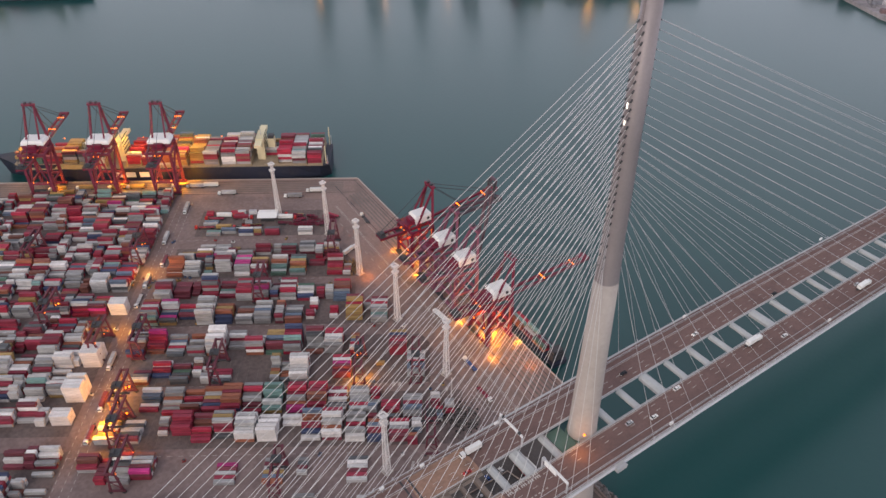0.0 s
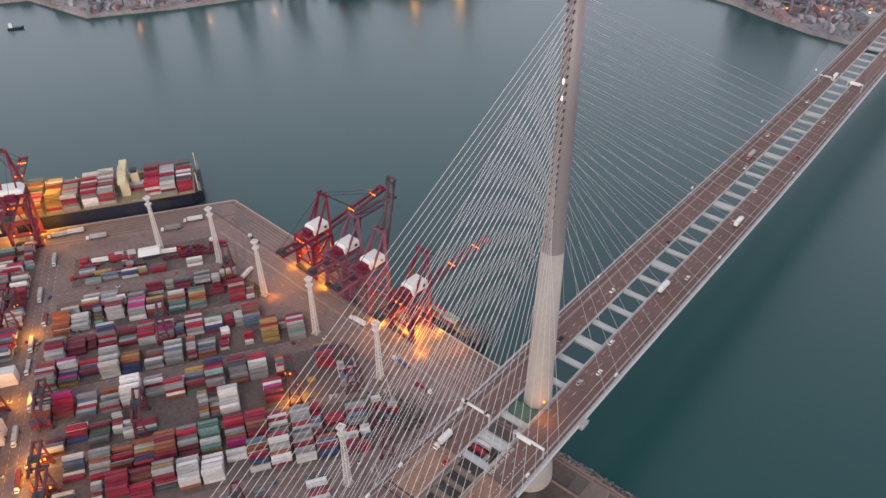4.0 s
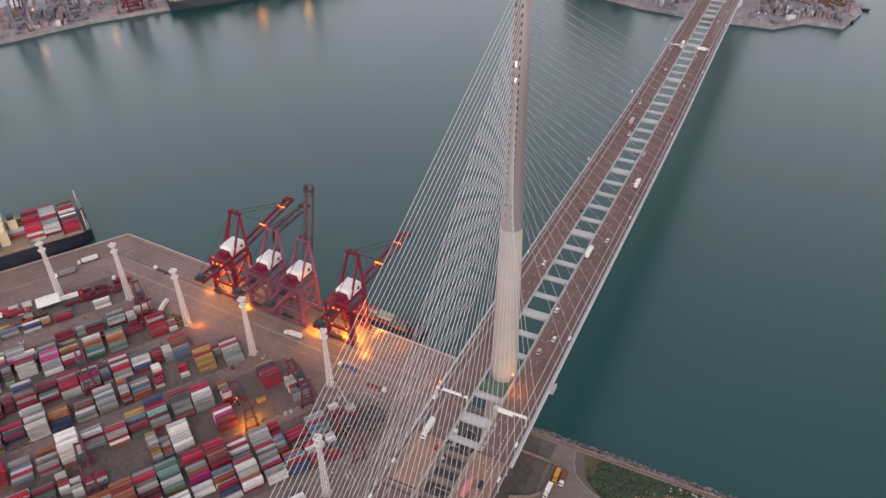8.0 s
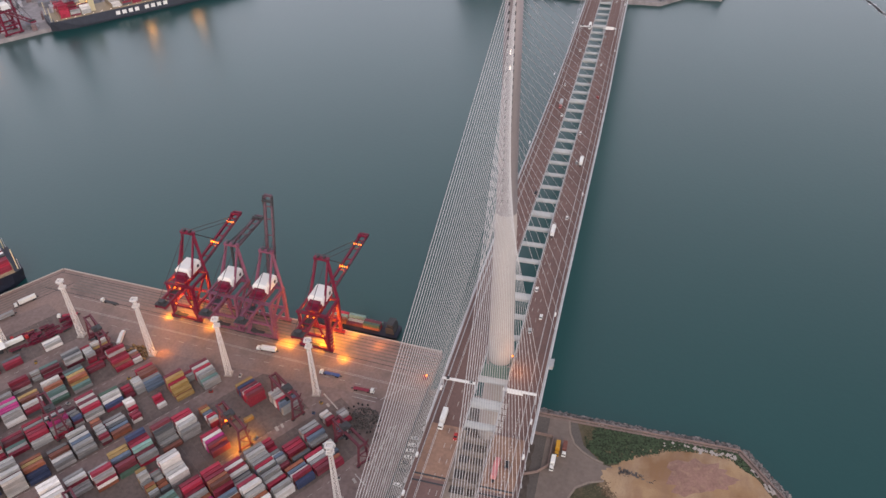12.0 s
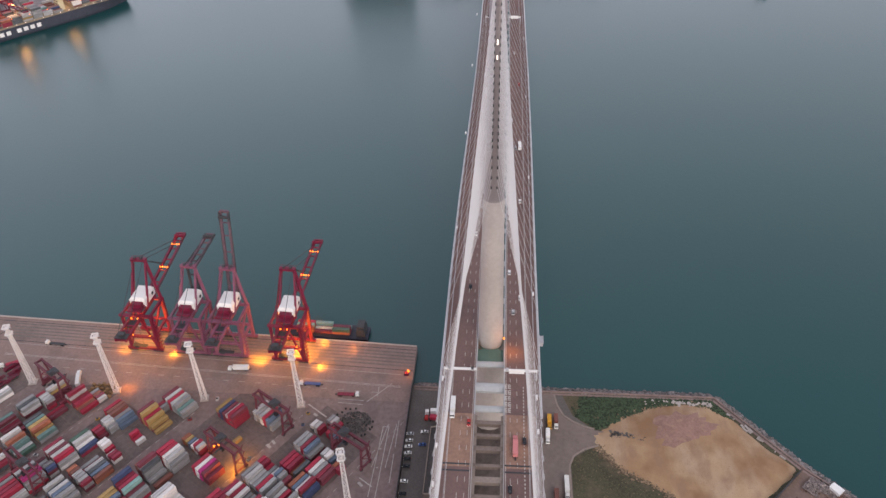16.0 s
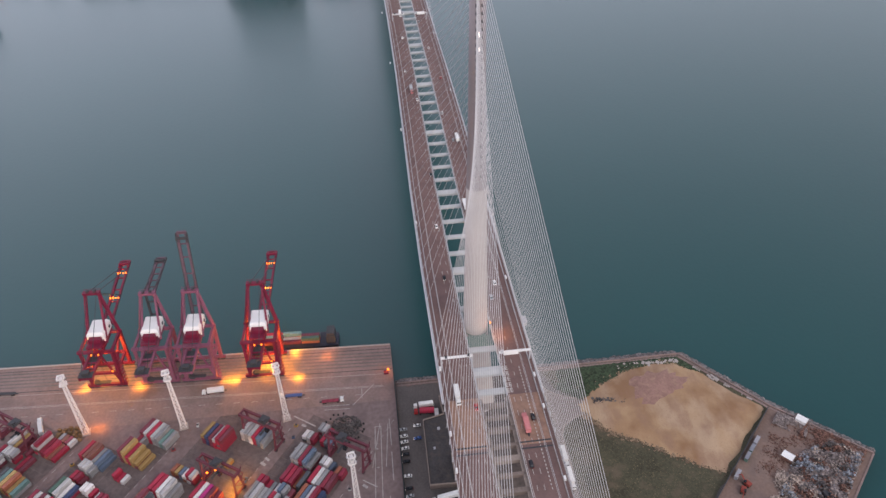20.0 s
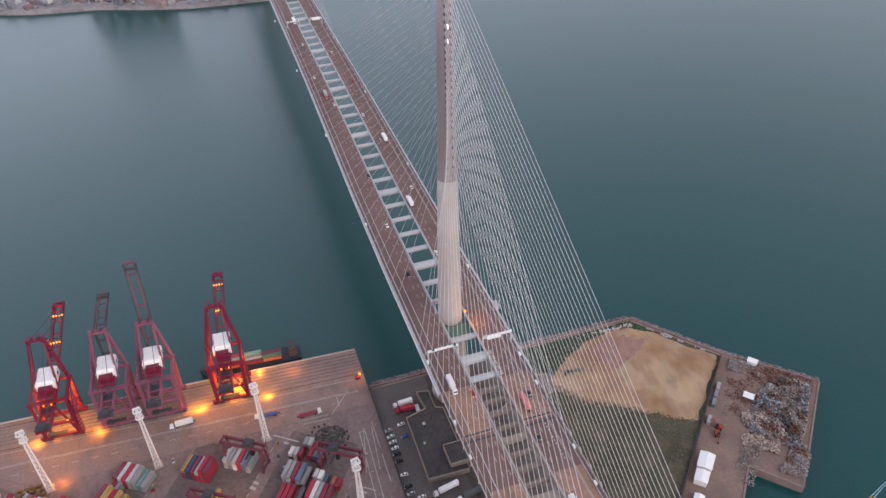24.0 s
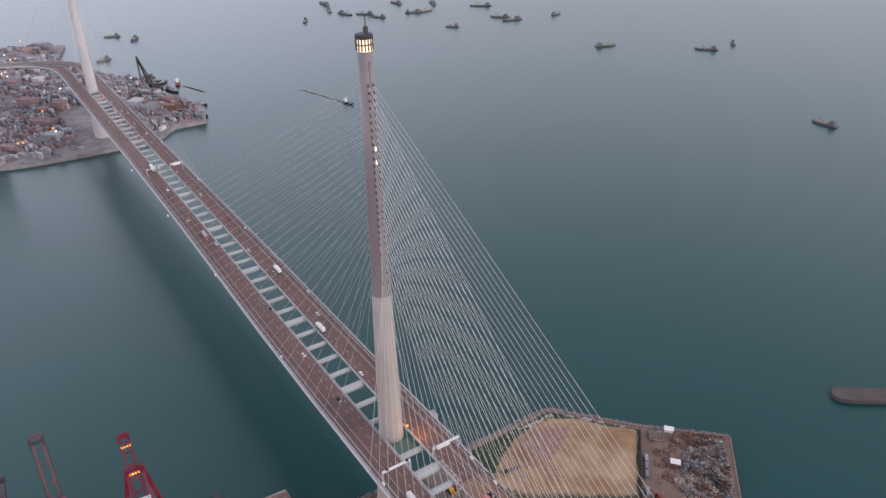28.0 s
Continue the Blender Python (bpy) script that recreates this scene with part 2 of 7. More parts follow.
M = dict(
    water=water_material(),
    apron=mat("quay_concrete", (0.25, 0.178, 0.16), 0.85, var=0.22, scale=0.03, fine=0.6, dirt=(0.10, 0.085, 0.08), dirt_amount=0.5),
    yard=mat("yard_asphalt", (0.212, 0.156, 0.148), 0.9, var=0.3, scale=0.03, fine=0.4, dirt=(0.145, 0.105, 0.10), dirt_amount=0.6),
    asphalt=mat("car_park_asphalt", (0.118, 0.102, 0.095), 0.9, var=0.25, scale=0.06, fine=0.8),
    road=mat("bridge_asphalt", (0.168, 0.104, 0.094), 0.88, var=0.16, scale=0.04, fine=0.7, dirt=(0.105, 0.07, 0.066), dirt_amount=0.5),
    # paler surfacing with the orange tint of street lamps put into its colour
    roadpale=mat("worn_lamp_tinted_asphalt", (0.30, 0.18, 0.132), 0.88, var=0.25, scale=0.05, fine=0.5, dirt=(0.165, 0.105, 0.09), dirt_amount=0.75),
    paint=mat("road_paint", (0.50, 0.47, 0.44), 0.7, var=0.15, fine=2.0),
    faint=mat("worn_paint", (0.40, 0.365, 0.34), 0.8, var=0.3, scale=0.2, fine=2.0),
    steel=mat("bridge_steel_paint", (0.42, 0.43, 0.435), 0.55, var=0.1, scale=0.05, fine=0.6),
    fairing=mat("fairing_paint", (0.60, 0.60, 0.64), 0.5, var=0.08, scale=0.05, fine=0.6),
    farhull=mat("far_ship_hull", (0.05, 0.055, 0.075), 0.6, var=0.2),
    rail=mat("galvanised_rail", (0.46, 0.455, 0.47), 0.5, metal=0.2, var=0.1),
    cable=mat("cable_sheath", (0.53, 0.515, 0.52), 0.5, var=0.05),
    concrete=mat("tower_concrete", (0.40, 0.355, 0.33), 0.85, var=0.1, scale=0.08, fine=0.5, bump=0.1),
    skin=mat("tower_steel_skin", (0.27, 0.235, 0.24), 0.5, metal=0.3, var=0.07, scale=0.1, fine=1.0),
    dark=mat("dark_steel", (0.05, 0.05, 0.055), 0.6, var=0.2),
    red=mat("crane_red", (0.165, 0.012, 0.038), 0.5, var=0.2, scale=0.2, fine=1.0, dirt=(0.10, 0.02, 0.025), dirt_amount=0.5),
    mauve=mat("faded_crane_red", (0.21, 0.07, 0.115), 0.65, var=0.2, scale=0.2, fine=1.0, dirt=(0.17, 0.10, 0.115), dirt_amount=0.5),
    house=mat("machine_house_white", (0.78, 0.77, 0.76), 0.5, var=0.06),
    mast=mat("mast_white", (0.70, 0.66, 0.64), 0.5, var=0.06),
    hull=mat("hull_navy", (0.022, 0.026, 0.045), 0.5, var=0.2, scale=0.05, dirt=(0.06, 0.05, 0.05), dirt_amount=0.4),
    hullred=mat("hull_antifouling", (0.16, 0.035, 0.03), 0.6, var=0.2),
    deck=mat("ship_deck", (0.30, 0.24, 0.17), 0.7, var=0.2),
    cream=mat("ship_cream", (0.66, 0.58, 0.38), 0.5, var=0.06),
    sand=sand_material(),
    dusty=mat("dusty_road", (0.195, 0.155, 0.138), 0.9, var=0.2, scale=0.06, fine=0.5, dirt=(0.17, 0.14, 0.125), dirt_amount=0.5),
    grass=mat("rough_grass", (0.072, 0.067, 0.042), 0.95, var=0.45, scale=0.05, fine=0.9, dirt=(0.135, 0.105, 0.072), dirt_amount=0.8),
    earth=mat("bare_earth", (0.215, 0.148, 0.122), 0.95, var=0.25, scale=0.05, fine=0.6, dirt=(0.15, 0.115, 0.105), dirt_amount=0.6),
    rock=mat("seawall_rock", (0.19, 0.17, 0.165), 0.95, var=0.3, island=0.5),
    scrap=mat("scrap_metal", (0.235, 0.195, 0.185), 0.7, metal=0.1, var=0.3, island=0.5),
    scraprust=mat("rusty_scrap", (0.16, 0.085, 0.065), 0.8, var=0.3, island=0.6),
    scrappale=mat("pale_scrap", (0.42, 0.34, 0.29), 0.7, var=0.3, island=0.5),
    boomdark=mat("dark_boom_paint", (0.12, 0.072, 0.092), 0.65, var=0.25, scale=0.3, fine=1.0),
    quayred=mat("dull_crane_red", (0.17, 0.03, 0.055), 0.6, var=0.25, scale=0.2, fine=1.0),
    rtg=mat("yard_crane_red", (0.125, 0.032, 0.048), 0.6, var=0.25, scale=0.3, fine=1.0, dirt=(0.13, 0.06, 0.065), dirt_amount=0.6),
    # far crane and far tower colours are paled, haze put into the paint
    farcrane=mat("haze_paled_crane_paint", (0.19, 0.18, 0.235), 0.7, var=0.2),
    fartower=mat("haze_paled_concrete", (0.52, 0.49, 0.50), 0.85, var=0.08, scale=0.08),
    glass=mat("dark_glass", (0.02, 0.025, 0.03), 0.1, var=0.05, spec=0.6),
    tyre=mat("tyre_rubber", (0.02, 0.02, 0.02), 0.9, var=0.1),
    track=mat("worn_track", (0.165, 0.14, 0.13), 0.9, var=0.25, scale=0.05, fine=0.5),
    # earth colour darkened in place of the shade beneath the deck
    underdeck=mat("shaded_trodden_earth", (0.088, 0.070, 0.063), 0.95, var=0.35, scale=0.06, fine=0.5, dirt=(0.15, 0.12, 0.10), dirt_amount=0.6),
    slab=mat("beige_slab", (0.265, 0.215, 0.185), 0.9, var=0.2, scale=0.1, fine=0.8),
    slabbrown=mat("brown_slab", (0.19, 0.15, 0.13), 0.9, var=0.2, scale=0.1, fine=0.8),
    lamp=glow("sodium_lamp", (1.0, 0.22, 0.014), 2.6),
    lampw=glow("white_lamp", (1.0, 0.88, 0.78), 1.5),
    lantern=glow("lantern_glass", (1.0, 0.72, 0.5), 1.1),
    # hull grey lifted so that the colour holds the haze over open water
    haze_hull=mat("haze_paled_hull", (0.15, 0.155, 0.175), 0.7, var=0.2),
    yellow=mat("yellow_paint", (0.62, 0.36, 0.05), 0.5, var=0.1),
    green=mat("platform_green", (0.10, 0.17, 0.14), 0.7, var=0.15),
)
PAINTS = {}
def paint(name, color):
    if name not in PAINTS:
        PAINTS[name] = mat(name, color, 0.55, var=0.14, scale=0.3, fine=2.5, vary=0.13, island=0.28 if "container" in name else 0.0, dirt=tuple(c * 0.55 + 0.03 for c in color), dirt_amount=0.35, streak=(0.1 if "white" in name else 0.2) if "container" in name else 0.0)
    return PAINTS[name]


# ---------------------------------------------------------------- mesh helpers
class Shape:
    """Vertices and faces gathered from boxes, bars, tubes and prisms."""
    def __init__(self):
        self.v, self.f = [], []

    def add(self, verts, faces):
        o = len(self.v)
        self.v += [tuple(p) for p in verts]
        self.f += [tuple(i + o for i in q) for q in faces]
        return self

    def box(self, c, s, rz=0.0):
        x, y, z = s[0] / 2, s[1] / 2, s[2] / 2
        a, b = math.cos(rz), math.sin(rz)
        v = [(c[0] + i * x * a - j * y * b, c[1] + i * x * b + j * y * a, c[2] + k * z) for k in (-1, 1) for i, j in ((-1, -1), (1, -1), (1, 1), (-1, 1))]
        return self.add(v, [(3, 2, 1, 0), (4, 5, 6, 7), (0, 1, 5, 4), (1, 2, 6, 5), (2, 3, 7, 6), (3, 0, 4, 7)])

    def tube(self, a, b, r0, r1=None, n=6, cap=True, turn=0.0, squash=1.0):
        r1 = r0 if r1 is None else r1
        a, b = Vector(a), Vector(b)
        d = (b - a).normalized()
        side = d.cross(Vector((0, 0, 1)))
        side = side.normalized() if side.length > 1e-4 else Vector((1, 0, 0))
        up = side.cross(d)
        v = []
        for p, r in ((a, r0), (b, r1)):
            for i in range(n):
                t = 2 * math.pi * (i + 0.5) / n + turn
                v.append(p + side * math.cos(t) * r + up * math.sin(t) * r * squash)
        f = [(i, (i + 1) % n, n + (i + 1) % n, n + i) for i in range(n)]
        if cap:
            f += [tuple(range(n - 1, -1, -1)), tuple(range(n, 2 * n))]
        return self.add(v, f)

    def bar(self, a, b, w, h=None):
        """A square bar of side w (and height h) from a to b."""
        h = h or w
        return self.tube(a, b, w * 0.7071, n=4, squash=h / w)

    def prism(self, outline, z0, z1):
        n = len(outline)
        v = [(x, y, z0) for x, y in outline] + [(x, y, z1) for x, y in outline]
        f = [(i, (i + 1) % n, n + (i + 1) % n, n + i) for i in range(n)]
        return self.add(v, f + [tuple(range(n - 1, -1, -1)), tuple(range(n, 2 * n))])

    def moved(self, m):
        self.v = [tuple(m @ Vector(p)) for p in self.v]
        return self

    def mesh(self, name, material, smooth=False):
        me = bpy.data.meshes.new(name)
        me.from_pydata(self.v, [], self.f)
        me.materials.append(material)
        if smooth:
            me.polygons.foreach_set("use_smooth", [True] * len(me.polygons))
        me.update()
        return me


def part(name, shape, material, parent, label="", smooth=False, kind=""):
    ob = new(name, shape.mesh(name, material, smooth) if isinstance(shape, Shape) else shape)
    ob.parent = parent
    if label:
        ob["label"] = label
    if kind:
        ob["kind"] = kind
    return ob


def thing(name, m, label, category, group="", kind=""):
    ob = new(name)
    ob.empty_display_size = 0.5
    ob.matrix_basis = m
    return tagged(ob, label, category, group, kind)


def solid(name, shape, material, label, category, kind="", group="", smooth=False, m=None):
    ob = new(name, shape.mesh(name, material, smooth))
    if m:
        ob.matrix_basis = m
    return tagged(ob, label, category, group, kind)


# ---------------------------------------------------------------- water and land
GROUND = 5.0
CORNER = Vector((76.5, 358.5))          # where the two quays meet
QA = Vector((-0.835, 0.55)); QA.normalize()   # along the ship's quay, away from the corner
QB = Vector((-QA.y, QA.x)) * 1.0        # inland, away from the ship
if QB.y > 0:
    QB = -QB


def yard(s, w):
    """Plan place: s metres along the ship's quay from the corner, w metres inland."""
    p = CORNER + QA * s + QB * w
    return p.x, p.y


sea = Shape().add([(-4000, -4000, 0), (4800, -4000, 0), (4800, 4800, 0), (-4000, 4800, 0)], [(0, 1, 2, 3)])
tagged(new("water", sea.mesh("water", M["water"])), "calm grey-green harbour water at dusk", "water", kind="structure")

terminal = [(60, 49), (76.5, 358.5), yard(900, 0), yard(900, 900), (-900, -150), (-500, 49)]
solid("ground", Shape().prism(terminal, -6, GROUND), M["yard"], "grey asphalt ground of a container terminal", "ground", "structure")
apron = [(60, 49), (76.5, 358.5), yard(700, 0), yard(700, 22), yard(152, 22), yard(24, 34), (14, 290), (10, 49)]
solid("pavement", Shape().prism(apron, GROUND - 0.3, GROUND + 0.02), M["apron"], "pale worn concrete apron along the quays", "quay", "structure")
cape = [(-500, 48.4), (23, 48.4), (23.3, -140), (-28, -181), (-70, -224), (-131, -162), (-109, -142), (-135, -118), (-250, -40), (-500, -40)]
solid("ground", Shape().prism(cape, -6, GROUND - 0.1), M["asphalt"], "grey paved ground under the bridge by the seawall", "ground", "structure")

# ---------------------------------------------------------------- the bridge
AX, TX = -0.8, 3.6       # axis of the bridge in y, tower in x
DECK = 71.4
FAR_X = 836.0


def deck_z(x):
    return DECK - (1.2 * (1 - ((x - 420) / 420) ** 2) if 0 < x < 840 else 0.0)


def ease(a, b, x):
    t = min(1.0, max(0.0, (x - a) / (b - a)))
    return t * t * (3 - 2 * t)


def slim(x):
    """The deck draws in a little over the main span."""
    return 1.0 - 0.13 * ease(60, 560, x)


bridge = thing("cable_stayed_bridge", pose(TX, AX, 0), "long twin-deck cable-stayed bridge with a tall round tower", "bridge")
bx = lambda x: x - TX
STATIONS = [-560, -480, -400, -320, -250, -180, -118, -86, -53.6, -20, 60, 150, 250, 350, 450, 550, 650, 750, 850, 900, 950, 980, 1000, 1020, 1035, 1050, 1062, 1072, 1082]
CURVE = lambda x: -0.4 - 3.1 * ease(40, 380, x) + (0.0 if x < 950 else 15 * ((x - 950) / 66) ** 3.1)


def ribbon(y0, y1, lift, thick, taper=0.0, lo=-1e4, hi=1e4):
    """A long strip of the deck between two offsets from the axis; taper narrows its underside."""
    s = Shape()
    run = [x for x in STATIONS if lo <= x <= hi]
    n = len(run)
    for x in run:
        z, c, w = deck_z(x) + lift, CURVE(x), slim(x)
        s.v += [(bx(x), y0 * w + c, z), (bx(x), y1 * w + c, z), (bx(x), (y1 - taper) * w + c, z - thick), (bx(x), (y0 + taper) * w + c, z - thick)]
    for i in range(n - 1):
        o = 4 * i
        for a in range(4):
            b = (a + 1) % 4
            s.f.append((o + a, o + 4 + a, o + 4 + b, o + b))
    s.f += [(0, 1, 2, 3), (4 * n - 1, 4 * n - 2, 4 * n - 3, 4 * n - 4)]
    return s


for side in (1, -1):
    lo, hi = sorted((7.2 * side, 26.5 * side))
    girder = part("deck_girder", ribbon(lo, hi, -0.25, 3.6, 4.0, lo=-53.6), M["steel"], bridge, "pale grey steel box girder")
    lo, hi = sorted((7.2 * side, 26.0 * side))
    part("back_span_girder", ribbon(lo, hi, -0.25, 3.2, 2.5, hi=-53.6), M["slab"], girder, "beige concrete back-span girder")
    a, b = sorted((7.9 * side, 23.4 * side))
    part("road_surface", ribbon(a, b, 0.0, 0.2, lo=-53.6), M["road"], girder, "reddish-brown asphalt with worn lane lines")
    part("road_surface", ribbon(a, b, 0.0, 0.2, lo=-86, hi=-53.6), M["roadpale"], girder, "paler worn asphalt with an orange lamp-light tint in its colour")
    part("road_surface", ribbon(a, b, 0.0, 0.2, lo=-118, hi=-86), M["road"], girder)
    part("road_surface", ribbon(a, b, 0.0, 0.2, hi=-118), M["roadpale"], girder, "paler worn asphalt with an orange lamp-light tint in its colour")
    for off, w, hgt in ((7.5, 0.22, 1.2), (19.9, 0.14, 1.0), (23.6, 0.2, 1.3), (25.8, 0.25, 1.3)):
        part("parapet", ribbon(side * off - w / 2, side * off + w / 2, hgt, 0.3), M["rail"], girder, "pale steel parapet rail")
    a, b = sorted((26.0 * side, 26.9 * side))
    part("edge_fairing", ribbon(a, b, -0.3, 1.6, lo=-53.6), M["fairing"], girder, "pale lilac-grey edge fairing")
    a, b = sorted((23.8 * side, 25.6 * side))
    part("walkway", ribbon(a, b, -0.1, 0.15), M["road"], girder)

for k in range(-3, 57):
    x = 18.0 * k if k >= 0 else (-48.5, -34.0, -17.0)[k + 3]
    if abs(x - TX) < 9 or x > 830:
        continue
    wide = 6.4 if k % 5 == 3 else 4.2
    s = Shape().tube((bx(x), -7.6 * slim(x) + CURVE(x), deck_z(x) - 2.2), (bx(x), 7.6 * slim(x) + CURVE(x), deck_z(x) - 2.2), wide / 2, n=8, squash=0.62)
    part("cross_girder", s, M["steel"], bridge)


def ring(s, z, r, n=20, ry=None):
    ry = ry or r
    s.v += [(r * math.cos(2 * math.pi * i / n), ry * math.sin(2 * math.pi * i / n), z) for i in range(n)]


def lathe(rows, n=20):
    s = Shape()
    for z, r, *ry in rows:
        ring(s, z, r, n, ry[0] if ry else None)
    for j in range(len(rows) - 1):
        for i in range(n):
            s.f.append((j * n + i, j * n + (i + 1) % n, (j + 1) * n + (i + 1) % n, (j + 1) * n + i))
    s.f.append(tuple(range((len(rows) - 1) * n, len(rows) * n)))
    return s


STEEL_Z = 164.8
def shaft_r(z):
    """Radius of the steel shaft at a height."""
    return 4.7 - 0.65 * (z - 185) / 45 if z < 230 else 4.05 - 0.5 * (z - 230) / 61


def cable_top(k):
    """Height of the k-th stay's upper anchor, k from 0 next to the tower to 27."""
    return 276.2 - 3.5 * (27 - k) - 2.0 * max(0, 4 - k)


def tower(tx, shell="concrete", upper="skin"):
    t = part("tower", lathe([(2, 13.2, 12.4), (14, 12.2, 11.6), (40, 9.8, 9.4), (60, 8.0, 7.8), (74, 7.0), (120, 6.1), (STEEL_Z, 5.3)]), M[shell], bridge, "beige concrete lower shaft", smooth=True)
    t.location = (tx, 0, 0)
    part("steel_shaft", lathe([(STEEL_Z, 5.3), (STEEL_Z + 0.5, 5.15), (185, 4.7), (230, 4.05), (291, 3.55)]), M[upper], t, "brownish-grey stainless steel upper shaft", smooth=True)
    return t


main_tower = tower(0)
# both shafts take the pale colour that carries the haze of distance
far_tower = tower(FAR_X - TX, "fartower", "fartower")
far_tower.location.y = -4.0
for tx, sgn in ((0.0, 1), (FAR_X - TX, -1)):
    for k in range(28):
        for side in (1, -1):
            for way in (1, -1):
                xd = tx + sgn * (22 + 14.5 * k) if way == 1 else tx - sgn * (22 + 10.4 * k)
                zd, zt = deck_z(xd + TX), cable_top(k)
                a = (tx + sgn * way * shaft_r(zt) * 0.96, side * 1.2, zt)
                b = (xd, side * 26.4 * slim(xd + TX) + CURVE(xd + TX), zd)
                s = Shape().tube(a, b, (0.105 if way == -1 else 0.095) if sgn == 1 else 0.05, n=5, cap=False)
                part("stay_cable", s, M["cable"], bridge)

# tower top, light strip, anchors, platform at deck level
for t in (main_tower, far_tower):
    near = t is main_tower
    part("lantern", lathe([(290.9, 3.6), (291.4, 3.7), (296.2, 3.7), (296.4, 3.2)], 16), M["lantern"], t, "glazed lantern ring lit from within", smooth=False)
    for i in range(16):
        a = 2 * math.pi * i / 16
        part("lantern_frame", Shape().box((3.75 * math.cos(a), 3.75 * math.sin(a), 293.8), (0.5, 0.6, 5.2), a), M["dark"], t)
    part("lantern_frame", lathe([(293.6, 3.8), (293.6, 3.95), (294.1, 3.95), (294.1, 3.8)], 16), M["dark"], t)
    part("roof", lathe([(296.3, 3.9), (296.4, 4.1), (298.0, 4.1), (298.2, 3.5)], 20), M["dark"], t, "dark flat roof cap")
    part("antenna", Shape().tube((2.2, -2.2, 298), (2.2, -2.2, 306), 0.35, 0.22).box((2.2, -2.2, 299.5), (1.6, 1.6, 2.4)), M["dark"], t)
    sg = -1 if near else 1
    # strip of light panels down the landward face, two of them lit
    n = 14
    for i in range(n):
        z0 = STEEL_Z + 2 + i * 8.6
        r = shaft_r(z0 + 4)
        part("light_panel", Shape().box((sg * (r + 0.05), 0, z0 + 4.2), (0.4, 0.8, 8.3)), M["skin"], t, "unlit light panel")
    for z0, z1 in ((238.2, 240.0), (244.8, 247.0)):
        r = shaft_r(z0)
        part("light_strip", Shape().box((sg * (r + 0.3), 0, (z0 + z1) / 2), (0.5, 0.5, z1 - z0)), M["lampw"], t, "lit white light panel")
    part("service_platform", lathe([(67.2, 9.2, 7.1), (67.6, 9.2, 7.1), (67.6, 6.8)], 16), M["green"], t, "green platform round the shaft")
    if near:
        for k in range(28):
            for side in (1, -1):
                for way in (1, -1):
                    zz = cable_top(k)
                    part("cable_anchor", Shape().tube((way * (shaft_r(zz) + 0.7), side * 1.4, zz - 0.7), (way * (shaft_r(zz) - 0.7), side * 1.2, zz + 0.5), 0.3, 0.38), M["dark"], t)
part("warm_lamp", Shape().box((-6.2, -7.4, 75.5), (0.8, 0.8, 0.8)), M["lamp"], main_tower, "small amber lamp")

# lane dashes, edge lines, gantries, expansion joints, roadside boxes
def dashes(y, x0, x1, step, ln, w=0.16):
    s = Shape()
    x = x0
    while x < x1:
        s.box((bx(x), y * slim(x) + CURVE(x), deck_z(x) + 0.03), (ln, w, 0.03))
        x += step
    return s

for side in (1, -1):
    for lane in (10.6, 14.0):
        part("lane_marking", dashes(side * lane, -300, 800, 9.0, 3.0, 0.2), M["paint"], bridge, kind="stuff")
    part("edge_line", ribbon(side * 8.4 - 0.12, side * 8.4 + 0.12, 0.03, 0.03), M["paint"], bridge)
    part("edge_line", ribbon(side * 19.5 - 0.12, side * 19.5 + 0.12, 0.03, 0.03), M["paint"], bridge)
    s = Shape()
    for i in range(150):
        x = -300 + i * 7.5
        if x < 830:
            s.box((bx(x), side * 25.8 * slim(x) + CURVE(x), deck_z(x) + 0.6), (0.25, 0.25, 1.3)).box((bx(x), side * 23.6 * slim(x) + CURVE(x), deck_z(x) + 0.6), (0.25, 0.25, 1.3))
    part("parapet_posting", s, M["rail"], bridge, kind="stuff")
    for k in range(28):
        for xd in (22 + 14.5 * k, -(22 + 10.4 * k)):
            yd = side * 26.4 * slim(xd + TX) + CURVE(xd + TX)
            part("cable_socket", Shape().tube((xd, yd, deck_z(xd + TX)), (xd * 0.99, yd - side * 0.25, deck_z(xd + TX) + 2.6), 0.24, 0.18), M["rail"], bridge)

def gantry(x, inner, outer, panel):
    """Sign gantries over both carriageways, between two offsets from the axis; panel: the side with the wide white sign."""
    z, c = deck_z(x), CURVE(x)
    for side in (1, -1):
        mid = side * (inner + outer) / 2 + c
        g = part("sign_gantry", Shape().box((bx(x), mid, z + 6.6), (0.9, outer - inner, 0.25)).box((bx(x), mid, z + 7.5), (0.9, outer - inner, 0.25)), M["house"], bridge, "white sign gantry across the lanes")
        for k in range(8):
            y = side * (inner + (outer - inner) * (k + 0.5) / 8) + c
            part("gantry_web", Shape().box((bx(x), y, z + 7.05), (0.8, 0.25, 0.8)), M["house"], g)
        for y in (inner + 0.2, outer - 0.3):
            part("post", Shape().box((bx(x), side * y + c, z + 3.2), (0.7, 0.7, 6.8)), M["rail"], g)
        if side == panel:
            part("sign_panel", Shape().box((bx(x) - 0.9, side * (inner + 6.5) + c, z + 7.2), (0.5, 8.0, 3.0)), M["house"], g, "wide white sign panel")
            part("sign_box", Shape().box((bx(x) - 0.4, side * (inner + 1.5) + c, z + 8.2), (1.2, 1.6, 1.2)), M["rail"], g)
        else:
            for y in (inner + 2.2, outer - 3.0):
                part("sign_box", Shape().box((bx(x) - 0.3, side * y + c, z + 8.0), (1.2, 1.4, 1.1)), M["dark"], g, "small dark signal box")

gantry(-29.5, 7.2, 24.6, -1)
gantry(478.0, 5.5, 18.6, -1)
